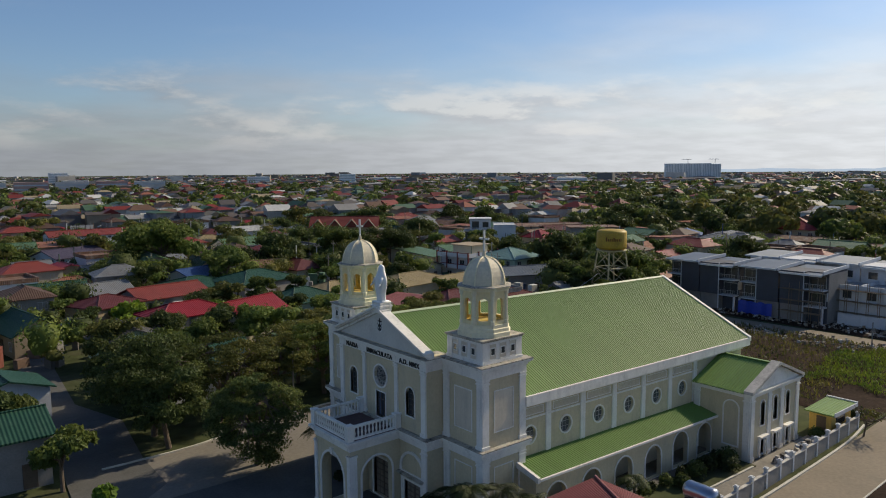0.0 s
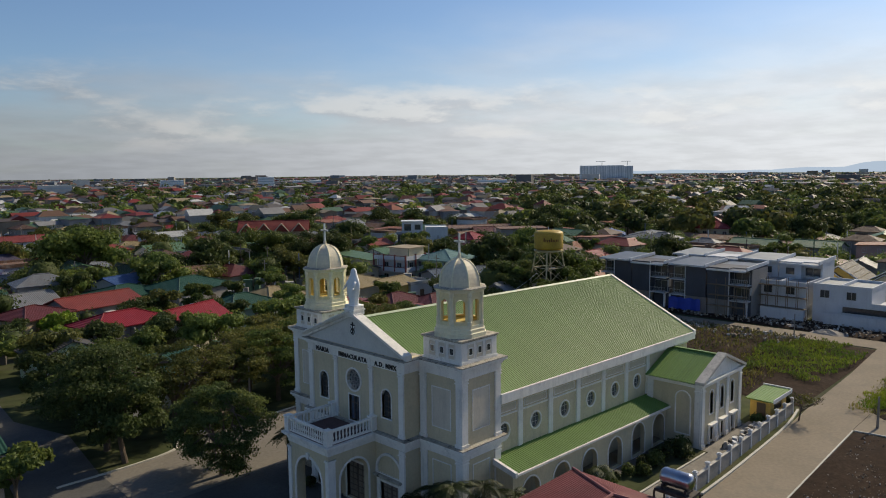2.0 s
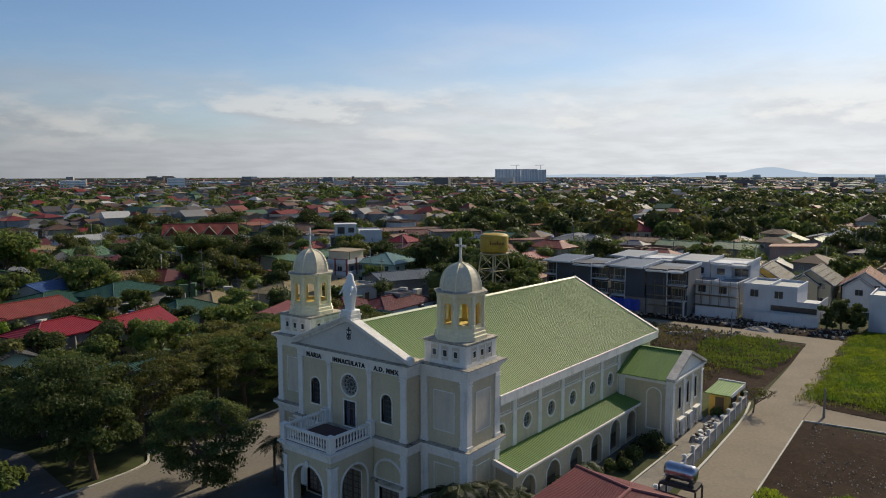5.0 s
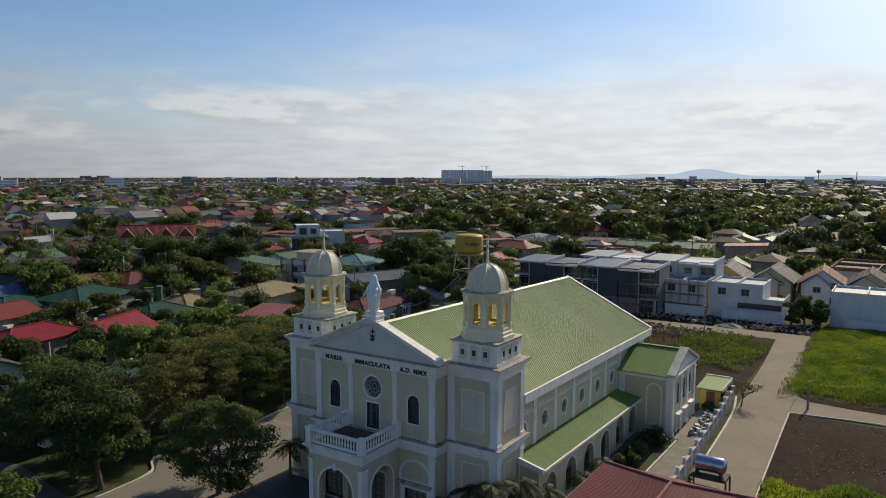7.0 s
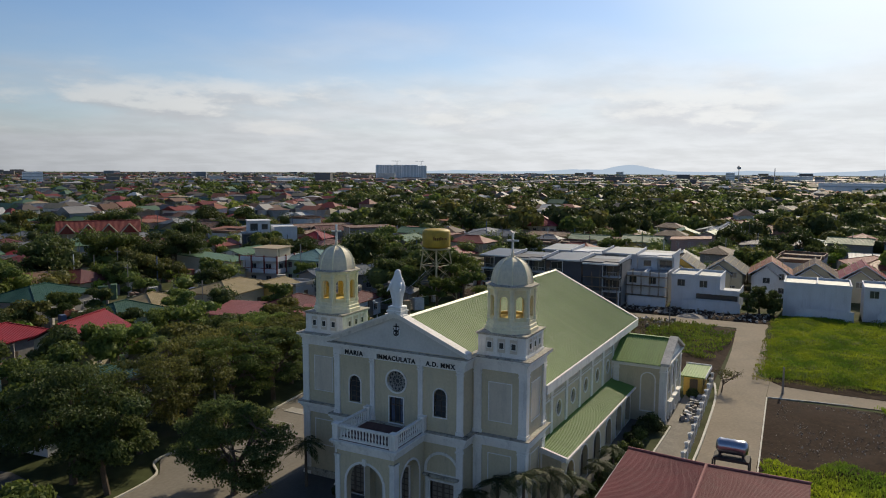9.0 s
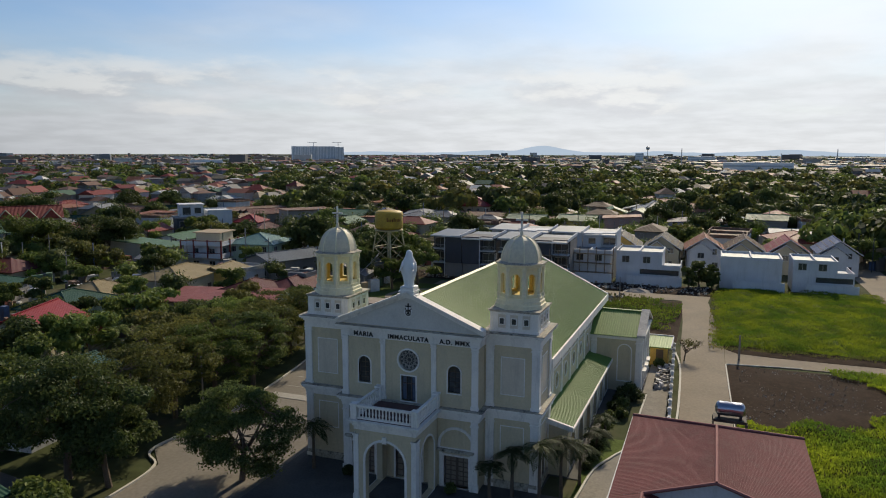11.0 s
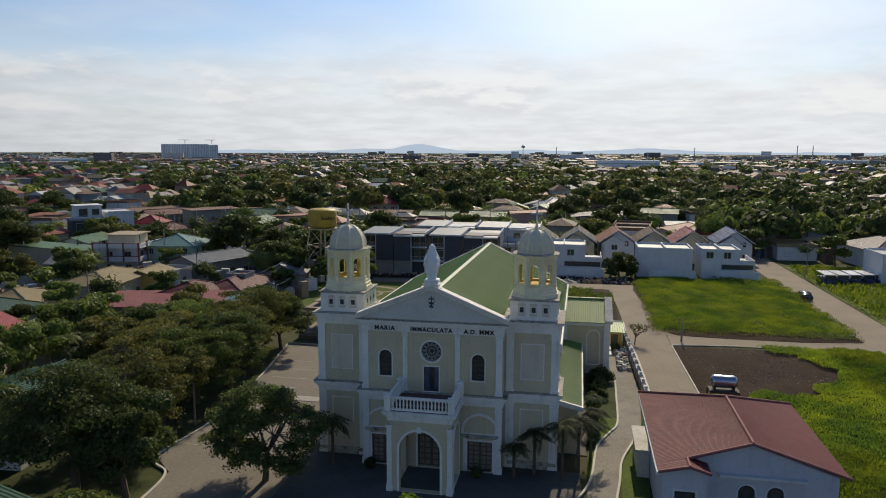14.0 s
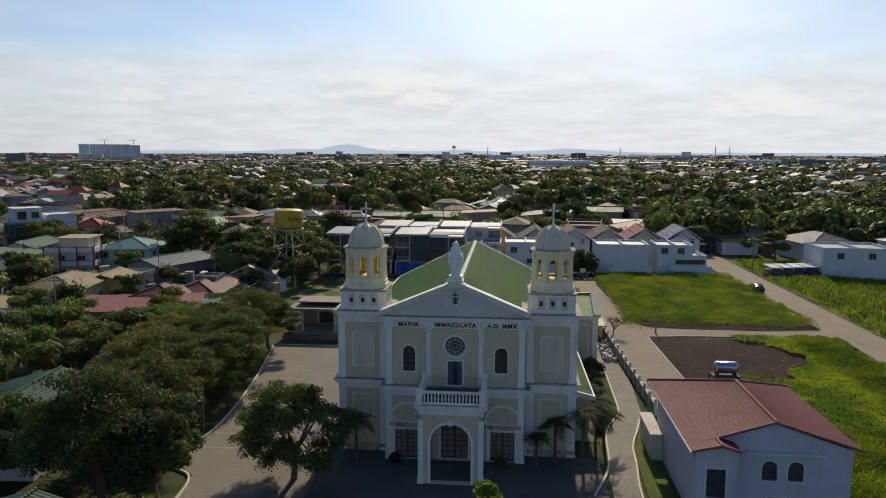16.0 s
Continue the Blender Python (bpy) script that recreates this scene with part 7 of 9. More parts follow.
BAY_Y, BAY_Z = -19.1, 6.51      # where the bay roof turns down again
part("roof_slope", tile_slope((-9.2, -17.15, 5.95), (5.4, -17.1, 5.95), (0.35, -23.2, HR), (-8.9, -23.2, HR)), REDTILE, rh)
part("roof_slope", tile_slope((5.4, -29.3, 5.75), (-8.8, -29.3, 5.75), (-8.9, -23.2, HR), (0.35, -23.2, HR)), REDTILE, rh)
part("roof_slope", tile_slope((5.4, -17.1, 5.95), (5.4, -29.3, 5.75), (0.36, -23.21, HR), (0.36, -23.19, HR)), REDTILE, rh)
bm = bmesh.new()
for a, b in (((-8.95, -23.2, HR + 0.05), (0.35, -23.2, HR + 0.05)), ((0.35, -23.2, HR + 0.05), (5.4, -17.1, 6.0)), ((0.35, -23.2, HR + 0.05), (5.4, -29.3, 5.8)), ((-8.9, -23.2, HR), (-9.15, BAY_Y, BAY_Z)), ((-8.9, -23.2, HR), (-8.8, -29.3, 5.78)), ((-9.2, BAY_Y, BAY_Z + 0.03), (-10.55, BAY_Y, BAY_Z + 0.03)), ((-10.55, BAY_Y, BAY_Z), (-10.35, -17.2, 5.97)), ((-10.55, BAY_Y, BAY_Z), (-10.45, -20.45, 6.08))):
    rod(bm, a, b, 0.11, 6)
part("ridge_tiles", bm, mat("pale_ridge_tile", (0.25, 0.105, 0.10), 0.75, 0.2, 0.6, 7, 0.2, spec=0.18), rh)
# small gable roof over the front window
part("porch_slope", tile_slope((-10.35, -17.2, 5.95), (-9.2, -17.15, 5.95), (-9.14, BAY_Y, BAY_Z), (-10.55, BAY_Y, BAY_Z)), REDTILE, rh)
part("porch_slope", tile_slope((-8.75, -20.45, 6.08), (-10.45, -20.45, 6.08), (-10.55, BAY_Y, BAY_Z), (-8.75, BAY_Y, BAY_Z)), REDTILE, rh)
bm = bmesh.new()
bm.faces.new([bm.verts.new(p) for p in ((-10.2, -17.4, 5.8), (-10.2, -20.3, 5.8), (-10.2, -20.3, 6.05), (-10.2, BAY_Y, BAY_Z - 0.06), (-10.2, -17.4, 5.92))])
part("porch_gable", bm, HOUSEWALL, rh)
part("porch_wall", pierced(bmesh.new(), axis_map("x", -10.2, 1), -20.3, -17.5, 0, 5.8, 0.2, [(-18.9, 1.3, 2.6, 4.7, "rect")]), HOUSEWALL, rh)
part("porch_wall", boxes((-10.0, HX0, -17.7, -17.5, 0, 5.8)), HOUSEWALL, rh)
part("porch_wall", boxes((-10.0, HX0, -20.3, -20.1, 0, 5.8)), HOUSEWALL, rh)
pw = part("window", ring_frame(bmesh.new(), axis_map("x", -10.2, 1), -18.9, 1.3, 2.6, 4.7, "rect", 0.12, 0.06, 0.1), WHITEWALL, rh)
part("pane", pane_mesh(axis_map("x", -10.2, 1), -18.9, 1.3, 2.6, 4.7, "rect", 0.14), GLASS_DARK, pw)
part("fascia", boxes((-10.3, 5.4, -17.16, -17.06, 5.72, 5.93)), WHITEWALL, rh)
PLACED.append((-2, -23, 11))

# near-black stand steel: the shade under the tank is put into its colour
DARKSTEEL = mat("shade_dark_steel", (0.05, 0.042, 0.036), 0.8, 0.3, 1, 8, 0.2)
ts = thing("steel_water_tank", "horizontal stainless steel water tank on a steel stand", "water tank", 6.4, -24.2, 0)
bm = bmesh.new()
prof = [(0.05, -1.1), (0.35, -1.05), (0.52, -0.9), (0.56, -0.75), (0.53, -0.4), (0.56, -0.35), (0.53, 0.0), (0.56, 0.05), (0.53, 0.4), (0.56, 0.75), (0.52, 0.9), (0.35, 1.05), (0.05, 1.1)]
lathe(bm, 0, 0, prof, 20)
bmesh.ops.rotate(bm, verts=bm.verts, cent=(0, 0, 0), matrix=Matrix.Rotation(math.pi / 2, 3, "X"))
bmesh.ops.translate(bm, verts=bm.verts, vec=(0, 0, 7.05))
part("tank", bm, STEEL, ts, "", True)
for y in (-0.85, 0.7):
    part("saddle", boxes((-0.5, 0.5, y, y + 0.15, 6.35, 6.62)), DARKSTEEL, ts)
part("platform", boxes((-0.7, 0.7, -1.2, 1.2, 6.15, 6.35)), DARKSTEEL, ts)
for x in (-0.7, 0.7):
    for y in (-1.2, 1.2):
        part("leg", rod(bmesh.new(), (x, y, -0.1), (x, y, 6.2), 0.07, 6), DARKSTEEL, ts)

# ---- boundary wall, shed and stacked stuff by the annex ----
bw = thing("boundary_wall", "grey boundary wall with white capped posts", "wall", 0, 0, 0, 0, "", "structure")
WX0, WX1 = 12.5, 45.5
wy = lambda x: -19.15 + (x - 20) * 0.035
part("wall_base", pydata("wall_base", [(x, wy(x) + s * 0.09, z) for x in (WX0, WX1) for s in (-1, 1) for z in (-0.1, 1.25)], [(0, 1, 5, 4), (2, 6, 7, 3), (1, 3, 7, 5), (0, 2, 3, 1), (4, 5, 7, 6)], WALLS["grey"]), WALLS["grey"], bw)
for i in range(14):
    x = WX0 + i * (WX1 - WX0) / 13
    part("post", boxes((x - 0.13, x + 0.13, wy(x) - 0.13, wy(x) + 0.13, -0.1, 1.62), (x - 0.20, x + 0.20, wy(x) - 0.20, wy(x) + 0.20, 1.62, 1.72), (x - 0.12, x + 0.12, wy(x) - 0.12, wy(x) + 0.12, 1.72, 1.78)), WHITEWALL, bw)
    if i < 13:
        xm = x + (WX1 - WX0) / 26
        part("coping", boxes((x + 0.13, x + (WX1 - WX0) / 13 - 0.13, wy(xm) - 0.14, wy(xm) + 0.14, 1.25, 1.32)), COPING, bw)
sh = thing("shed", "yellow shed with flat green metal roof by the boundary wall", "shed", 0, 0, 0)
part("wall", boxes((40.7, 45.2, -17.7, -15.6, -0.1, 2.25)), YELLOWW, sh)
bm = boxes((40.3, 45.5, -18.1, -15.2, 2.27, 2.37))
for v in bm.verts:
    v.co.z += (v.co.x - 40.3) * 0.04
shed_roof = part("roof", bm, ROOF_GREEN, sh)
sheeting(shed_roof, (45.5, -18.05, 2.585), (0, 1, 0), (-5.2, 0, -0.208), 2.8, 5.2)
part("roof_edge", boxes((45.5, 45.7, -18.15, -15.15, 2.3, 2.72)), WHITEWALL, sh)
part("roof_edge", boxes((40.3, 45.5, -18.2, -18.1, 2.25, 2.64)), WHITEWALL, sh)
part("door", boxes((40.64, 40.7, -17.2, -16.3, 0, 2.0)), DOORWOOD, sh)
part("opening", boxes((41.7, 43.7, -17.75, -17.7, 1.1, 2.0)), GLASS_DARK, sh)


SACKS = mat("pale_sacks_and_blocks", (0.5, 0.5, 0.5), 0.8, 0.2, 0.8, 5, 0.3, spread=[(0.56, 0.56, 0.55), (0.30, 0.29, 0.28), (0.62, 0.63, 0.66), (0.12, 0.11, 0.10), (0.40, 0.37, 0.33), (0.07, 0.065, 0.06)], island=True)


def rubble(name, label, x0, x1, y0, y1, n, smin, smax, seed, zf=0.1, material=None):
    rng = random.Random(seed)
    V, F = [], []
    for _ in range(n):
        x, y, s = rng.uniform(x0, x1), rng.uniform(y0, y1), rng.uniform(smin, smax)
        b = len(V)
        h = s * rng.uniform(0.3, 0.9)
        a = rng.uniform(0, 3)
        for z in (0, h):
            for dx, dy in ((-1, -0.6), (1, -0.7), (0.9, 0.6), (-0.8, 0.7)):
                k = s * (1 if z == 0 else rng.uniform(0.5, 0.9)) * 0.5
                V.append((x + k * (dx * math.cos(a) - dy * math.sin(a)), y + k * (dx * math.sin(a) + dy * math.cos(a)), z + zf + (0.15 * s * rng.random() if z else 0)))
        F += [(b, b + 1, b + 5, b + 4), (b + 1, b + 2, b + 6, b + 5), (b + 2, b + 3, b + 7, b + 6), (b + 3, b, b + 4, b + 7), (b + 4, b + 5, b + 6, b + 7)]
    return tagged(new(name, pydata(name, V, F, material or RUBBLE)), label, "rubble", "", "stuff")


rubble("stacked_rubble", "heap of pale sacks and rubble beside the wall", 31, 40.5, -18.2, -16.8, 110, 0.25, 0.75, 5, 0.0, SACKS)
rubble("site_debris", "scattered debris and timber on the building site", 88.8, 97, -22, 38, 900, 0.1, 0.5, 6, 0.15)
rubble("site_debris", "pale broken concrete heaps beside the track", 76, 84, -8, 14, 260, 0.15, 0.6, 7, 0.15)
rubble("soil_clods", "clods and stones on the turned soil", 24, 43.5, -41, -26, 1300, 0.03, 0.15, 8, 0.15)
SAND = mat("heaped_building_sand", (0.33, 0.29, 0.24), 0.95, 0.25, 0.8, 5, 0.4, stain=(0.2, 0.17, 0.13), stain_amt=0.5)
for cx, cy, s, seed in ((89, -9.5, 1.3, 1), (90.5, -3.5, 0.9, 2), (80, 8, 0.8, 3)):
    V, F = [(cx, cy, s * 0.6)], []
    for k in range(1, 7):
        for i in range(18):
            a = 2 * math.pi * i / 18
            q = s * 1.5 * k / 6 * (1 + 0.4 * noise.noise((math.cos(a) * 1.5, math.sin(a) * 1.5, seed * 5)))
            z = s * 0.6 * (1 - k / 6) + 0.16 * s * noise.noise((q * math.cos(a) * 2, q * math.sin(a) * 2, seed)) if k < 6 else -0.05
            V.append((cx + q * math.cos(a), cy + 1.4 * q * math.sin(a), z))
    F += [(0, 1 + i, 1 + (i + 1) % 18) for i in range(18)]
    for k in range(5):
        F += [(1 + k * 18 + i, 19 + k * 18 + i, 19 + k * 18 + (i + 1) % 18, 1 + k * 18 + (i + 1) % 18) for i in range(18)]
    tagged(new("sand_mound", pydata("sand_mound", V, F, SAND)), "mound of pale building sand on the site", "sand mound")

net = pydata("netting", [(8.0 + 0.45 * i, -18.2 - 0.06 * math.sin(i * 2.0), z * (1 - 0.04 * i)) for z in (0.0, 1.0, 2.2) for i in range(8)], [(j * 8 + i, j * 8 + i + 1, j * 8 + i + 9, j * 8 + i + 8) for j in range(2) for i in range(7)], GREENNET, True)
tagged(new("netting", net), "bright green netting hung by the house wall", "netting")
tagged(new("low_outbuilding", mesh_of("low_outbuilding", boxes((1.5, 6.5, -17.85, -16.9, -0.1, 2.3), (1.3, 6.7, -17.85, -16.7, 2.3, 2.45)), COPING)), "low cream outbuilding along the drive", "outbuilding")


# ---- outdoor stage behind the parking lot ----
sg = thing("outdoor_stage", "open air stage with columns, flat canopy and arched altar niche", "stage", 38, 22.4, 0)
part("platform", boxes((0, 7, -4.6, 4.6, -0.1, 0.7), (-0.5, 0, -4.6, 4.6, -0.1, 0.45), (-1.0, -0.5, -1.6, 1.6, -0.1, 0.25)), CONC, sg)
STAGE_ROOF = mat("brown_grey_roof_slab", (0.24, 0.195, 0.155), 0.85, 0.2, 0.6, 5, 0.15, stain=(0.12, 0.10, 0.08), stain_amt=0.6)
part("roof", boxes((1.6, 7.2, -4.4, 4.4, 3.75, 3.95)), STAGE_ROOF, sg)
part("roof_edge", boxes((1.4, 1.6, -4.6, 4.6, 3.62, 4.05)), WALLS["tan"], sg)
part("upper_roof", boxes((3.4, 7.4, -3.6, 3.6, 4.5, 4.65)), STAGE_ROOF, sg)
part("back_wall", pierced(bmesh.new(), axis_map("x", 6.2, 1), -3.6, 3.6, 0.7, 4.5, 0.3, [(0, 2.2, 0.75, 3.0, "arch")]), WALLS["tan"], sg)
part("niche_back", boxes((6.9, 7.1, -1.6, 1.6, 0.7, 3.4)), DOORWOOD, sg)
part("niche_arch", ring_frame(bmesh.new(), axis_map("x", 6.19, 1), 0, 2.2, 0.75, 3.0, "arch", 0.2, 0.06, 0.02), WHITEWALL, sg)
for y in (-4.1, -2.4, 2.4, 4.1):
    part("column", lathe(bmesh.new(), 2.0, y, [(0.24, 0.7), (0.24, 0.9), (0.17, 0.95), (0.15, 3.4), (0.22, 3.5), (0.22, 3.75)], 12), WHITEWALL, sg)
for y0, y1 in ((-4.4, -1.9), (1.9, 4.4)):
    pl = thing("planter", "low planter hedge before the stage", "planter", 36.6, y0, 0)
    part("box", boxes((-0.3, 0.3, 0, y1 - y0, -0.1, 0.3)), CONC, pl)
    part("hedge", leaf_cloud("hedge", [(0, (y1 - y0) * k / 4, 0.5, 0.4, 0.5, 0.3) for k in range(5)], 500, 0.10, LEAF_A, 4), LEAF_A, pl)


# ---- lamp post and cable behind the stage ----
lp = thing("lamp_post", "white lamp post with a bent arm behind the stage", "lamp post", 59.7, 40.0, 0)
part("pole", rod(bmesh.new(), (0, 0, -0.1), (0, 0, 3.0), 0.07, 8, 0.05), WHITEWALL, lp)
bm = bmesh.new()
for k in range(6):
    a0, a1 = k * 0.26, (k + 1) * 0.26
    rod(bm, (-0.1 - 0.9 * math.sin(a0) + 0.1, 0, 3.0 + 0.5 * (1 - math.cos(a0))), (-0.9 * math.sin(a1), 0, 3.0 + 0.5 * (1 - math.cos(a1))), 0.045, 6)
part("arm", bm, WHITEWALL, lp)
part("lamp_head", boxes((-1.35, -0.85, -0.12, 0.12, 3.42, 3.54)), WHITEWALL, lp)
cu_pts = [Vector((59.7, 40.0, 3.0)).lerp(Vector((77.0, 39.6, 6.6)), k / 12) - Vector((0, 0, 4.5 * (k / 12) * (1 - k / 12))) for k in range(13)]
bm = bmesh.new()
rings = [[bm.verts.new(p + Vector((0, 0.035 * math.cos(k * 1.2566), 0.035 * math.sin(k * 1.2566)))) for k in range(5)] for p in cu_pts]
for r0, r1 in zip(rings, rings[1:]):
    for k in range(5):
        bm.faces.new((r0[k], r0[(k + 1) % 5], r1[(k + 1) % 5], r1[k]))
tagged(new("cable", mesh_of("cable", bm, WHITEWALL)), "pale sagging cable from lamp post to water tower", "cable")

# ---- poles and parked car ----
def pole_at(x, y, h, label="plain concrete utility pole", arm=False, r=0.11):
    p = thing("utility_pole", label, "utility pole", x, y, 0)
    part("pole", rod(bmesh.new(), (0, 0, -0.1), (0, 0, h), r, 8, r * 0.7), POLEW, p)
    if arm:
        part("arm", boxes((-0.05, 0.05, -0.9, 0.9, h - 0.8, h - 0.68)), POLEW, p)
    return p


pole_at(46.5, -26.2, 3.3, "short grey concrete post at the road corner", False, 0.14)
pole_at(80, -7.0, 4.2, "short timber post beside the track", False, 0.10)
pole_at(5, 24.5, 6.5, "thin grey lamp pole beside the parking lot")
for x, y, h in ((72, 62, 9), (98, 66, 9), (48, 90, 8), (150, 112, 9), (40, 62, 8), (104, -58.6, 8), (60, 108, 9), (20, 120, 8)):
    pole_at(x, y, h, "utility pole with crossarm among the houses", True)


def car_at(x, y, rz, paint, label):
    c = thing("car", label, "car", x, y, 0.0, rz)
    bm = bmesh.new()
    prof = [(-2.1, 0.35), (-2.15, 0.75), (-1.9, 0.95), (-1.2, 1.0), (-0.75, 1.42), (0.75, 1.45), (1.35, 1.0), (2.05, 0.9), (2.15, 0.6), (2.1, 0.35)]
    a = [bm.verts.new((px, -0.82 + 0.12 * (pz > 1.1), pz)) for px, pz in prof]
    b = [bm.verts.new((px, 0.82 - 0.12 * (pz > 1.1), pz)) for px, pz in prof]
    bm.faces.new(a), bm.faces.new(b[::-1])
    for i in range(len(prof)):
        j = (i + 1) % len(prof)
        bm.faces.new((a[i], b[i], b[j], a[j]))
    bmesh.ops.bevel(bm, geom=bm.edges[:], offset=0.05, segments=2, affect="EDGES")
    part("body", bm, paint, c, "", True)
    for s in (-1, 1):
        part("side_window", boxes((-0.85, 0.95, min(s * 0.76, s * 0.80), max(s * 0.76, s * 0.80), 1.02, 1.34)), GLASS_DARK, c)
        for wx in (-1.3, 1.3):
            bm = lathe(bmesh.new(), 0, 0, [(0.2, -0.1), (0.32, -0.1), (0.32, 0.1), (0.2, 0.1)], 14)
            w = part("wheel", bm, ASPH, c)
            w.matrix_local = pose(wx, s * 0.78, 0.33, 90)
    return c


DARKPAINT = mat("dark_car_paint", (0.03, 0.032, 0.04), 0.25, 0.1, 1, 4, 0)
WHITEPAINT = mat("white_car_paint", (0.7, 0.7, 0.7), 0.25, 0.1, 1, 4, 0)
car_at(81.2, -52.0, 0, DARKPAINT, "dark car standing on the pale road")


def jeepney_at(x, y, rz, paint, label):
    """Long open-sided passenger jeep: bonnet, cab, roofed bench body."""
    c = thing("jeepney", label, "vehicle", x, y, 0.0, rz)
    bm = boxes((-3.2, 2.0, -1.0, 1.0, 0.5, 1.35), (2.0, 3.3, -0.75, 0.75, 0.5, 1.3))
    bmesh.ops.bevel(bm, geom=bm.edges[:], offset=0.06, segments=2, affect="EDGES")
    part("body", bm, paint, c)
    bm = boxes((-3.3, 2.1, -1.05, 1.05, 2.2, 2.34))
    bmesh.ops.bevel(bm, geom=bm.edges[:], offset=0.05, segments=2, affect="EDGES")
    part("roof", bm, WHITEPAINT, c, "white painted roof")
    for px in (-3.1, -1.4, 0.3, 1.9):
        for sy in (-0.95, 0.95):
            part("post", boxes((px - 0.05, px + 0.05, sy - 0.04, sy + 0.04, 1.3, 2.22)), paint, c)
    part("windscreen", boxes((1.92, 1.98, -0.85, 0.85, 1.38, 2.15)), GLASS_DARK, c)
    part("bumper", boxes((3.3, 3.45, -0.85, 0.85, 0.5, 0.7)), GALV, c)
    for px in (-2.0, 2.5):
        for sy in (-0.85, 0.85):
            wl_ = part("wheel", lathe(bmesh.new(), 0, 0, [(0.2, -0.11), (0.38, -0.11), (0.38, 0.11), (0.2, 0.11)], 14), ASPH, c)
            wl_.matrix_local = pose(px, sy, 0.38, 90)
    return c


BLUEPAINT = mat("dark_blue_paint", (0.02, 0.03, 0.11), 0.35, 0.15, 1, 4, 0)
for k in range(5):
    jeepney_at(97.5 + 0.5 * k, -60.6 - 2.5 * k, 180 + 4 * (k % 2), BLUEPAINT, "dark blue jeepney with white roof parked by the road")
# ---- planting near the church ----
random.seed(11)
tree_at(-20.4, -3.5, 9.3, 1.9, LEAF_C, "small yellow-green tree before the church", 6, 2600, 0.20, 21)
shade_tree(-4.9, 12.7, 8.2, 4.4, LEAF_F, "shade tree with feathery full crown in the parking lot", 130, 34000, 0.10, 22, 0.45, -0.92)
shade_tree(-9.6, 26.3, 10.6, 5.4, LEAF_B, "tall dense dark tree at the parking entrance", 120, 30000, 0.125, 23, 0.6)
shade_tree(-2.4, 26.8, 9.6, 4.9, LEAF_D, "spreading shade tree beside the parking lot", 80, 18000, 0.115, 24)
for i, (x, y, h, s) in enumerate(((4.5, 27.6, 8.2, 4.0), (10.5, 27.4, 8.6, 4.4), (16, 26.4, 8.0, 4.2), (22, 28.6, 8.5, 4.6), (28.5, 29.5, 8.4, 4.6), (34.2, 30.4, 8.0, 4.2), (31, 26.8, 7.0, 3.4), (10, 33, 8.0, 4.4), (18, 34.5, 7.6, 4.2), (26, 36, 7.6, 4.4))):
    shade_tree(x, y, h * 1.06, s * 1.12, (LEAF_D, LEAF_A, LEAF_B, LEAF_D)[i % 4], "spreading shade tree along the parking lot", 70, 14000, 0.12, 30 + i)
for i, (x, y, h, s) in enumerate(((8, 54, 7, 3.4), (14.5, 51, 7.5, 3.6), (21, 44.5, 7, 3.4), (28, 43, 7, 3.6), (1, 44.5, 7.5, 3.6), (-5, 57, 7, 3.4), (22, 64, 7, 3.6), (30, 58, 6.5, 3.2), (38, 43.5, 6.5, 3.2), (3, 62, 6.5, 3.2))):
    tree_at(x, y, h, s, (LEAF_B, LEAF_A, LEAF_D)[i % 3], "leafy garden tree behind the parking lot", 9, 6000, 0.20, 340 + i)
tree_at(-7.6, 36.5, 7.5, 3.4, LEAF_A, "dense dark street tree", 8, 6500, 0.25, 51)
tree_at(-8.6, 45, 7.0, 3.0, LEAF_B, "leafy green street tree", 12, 7000, 0.2, 55, clump=0.45)
tree_at(-21.5, 32.5, 6.0, 2.6, LEAF_B, "dense dark street tree", 8, 6500, 0.25, 56)
tree_at(-9.6, 22.0, 8.8, 3.3, LEAF_B, "dense dark tree by the street corner", 14, 12000, 0.15, 57, clump=0.45)
tree_at(-19.6, 18.2, 5.5, 2.2, LEAF_A, "bushy tree by the street", 7, 3500, 0.24, 53)
for i, (x, y, h, s) in enumerate(((24, 62, 6.5, 2.8), (36.5, 64, 7, 3.0), (46.5, 63.5, 6, 2.6), (28, 81, 7, 3.2), (19, 79, 6.5, 2.8), (55.5, 59.5, 6.5, 2.8), (67, 56.5, 5, 2.2), (45, 83, 7, 3.0), (37, 84, 6, 2.6))):
    tree_at(x, y, h, s, (LEAF_B, LEAF_A)[i % 2], "leafy garden tree between the roofs", 10, 4500, 0.2, 380 + i, clump=0.45)
for i, (x, y, h, s) in enumerate(((72, 124, 11.5, 6.6), (80.5, 112.5, 11.5, 6.4), (128, 196, 13, 8.0), (64, 103, 8, 4.2), (120, 76, 11.5, 4.6), (52, 118, 9.5, 5.0), (34, 112, 9, 4.6))):
    tree_at(x, y, h, s, (LEAF_A, LEAF_B, LEAF_A, LEAF_D)[i % 4], "large round dense mango tree between the roofs", 16, 9000, 0.24, 460 + i)
    PLACED.append((x, y, s * 0.6))
tree_at(24.6, 128, 15, 7.5, LEAF_A, "large round mango tree among the houses", 16, 9000, 0.42, 54)
for i, (x, y, h, s) in enumerate(((86, 46, 11, 5.0), (90, 41, 11.5, 5.0), (88.5, 53.5, 10.5, 4.2), (77, 45, 8.5, 3.6), (95, 46, 9, 4.2))):
    tree_at(x, y, h, s, (LEAF_B, LEAF_A)[i % 2], "dense mango tree beside the water tower", 8, 4200, 0.32, 60 + i)
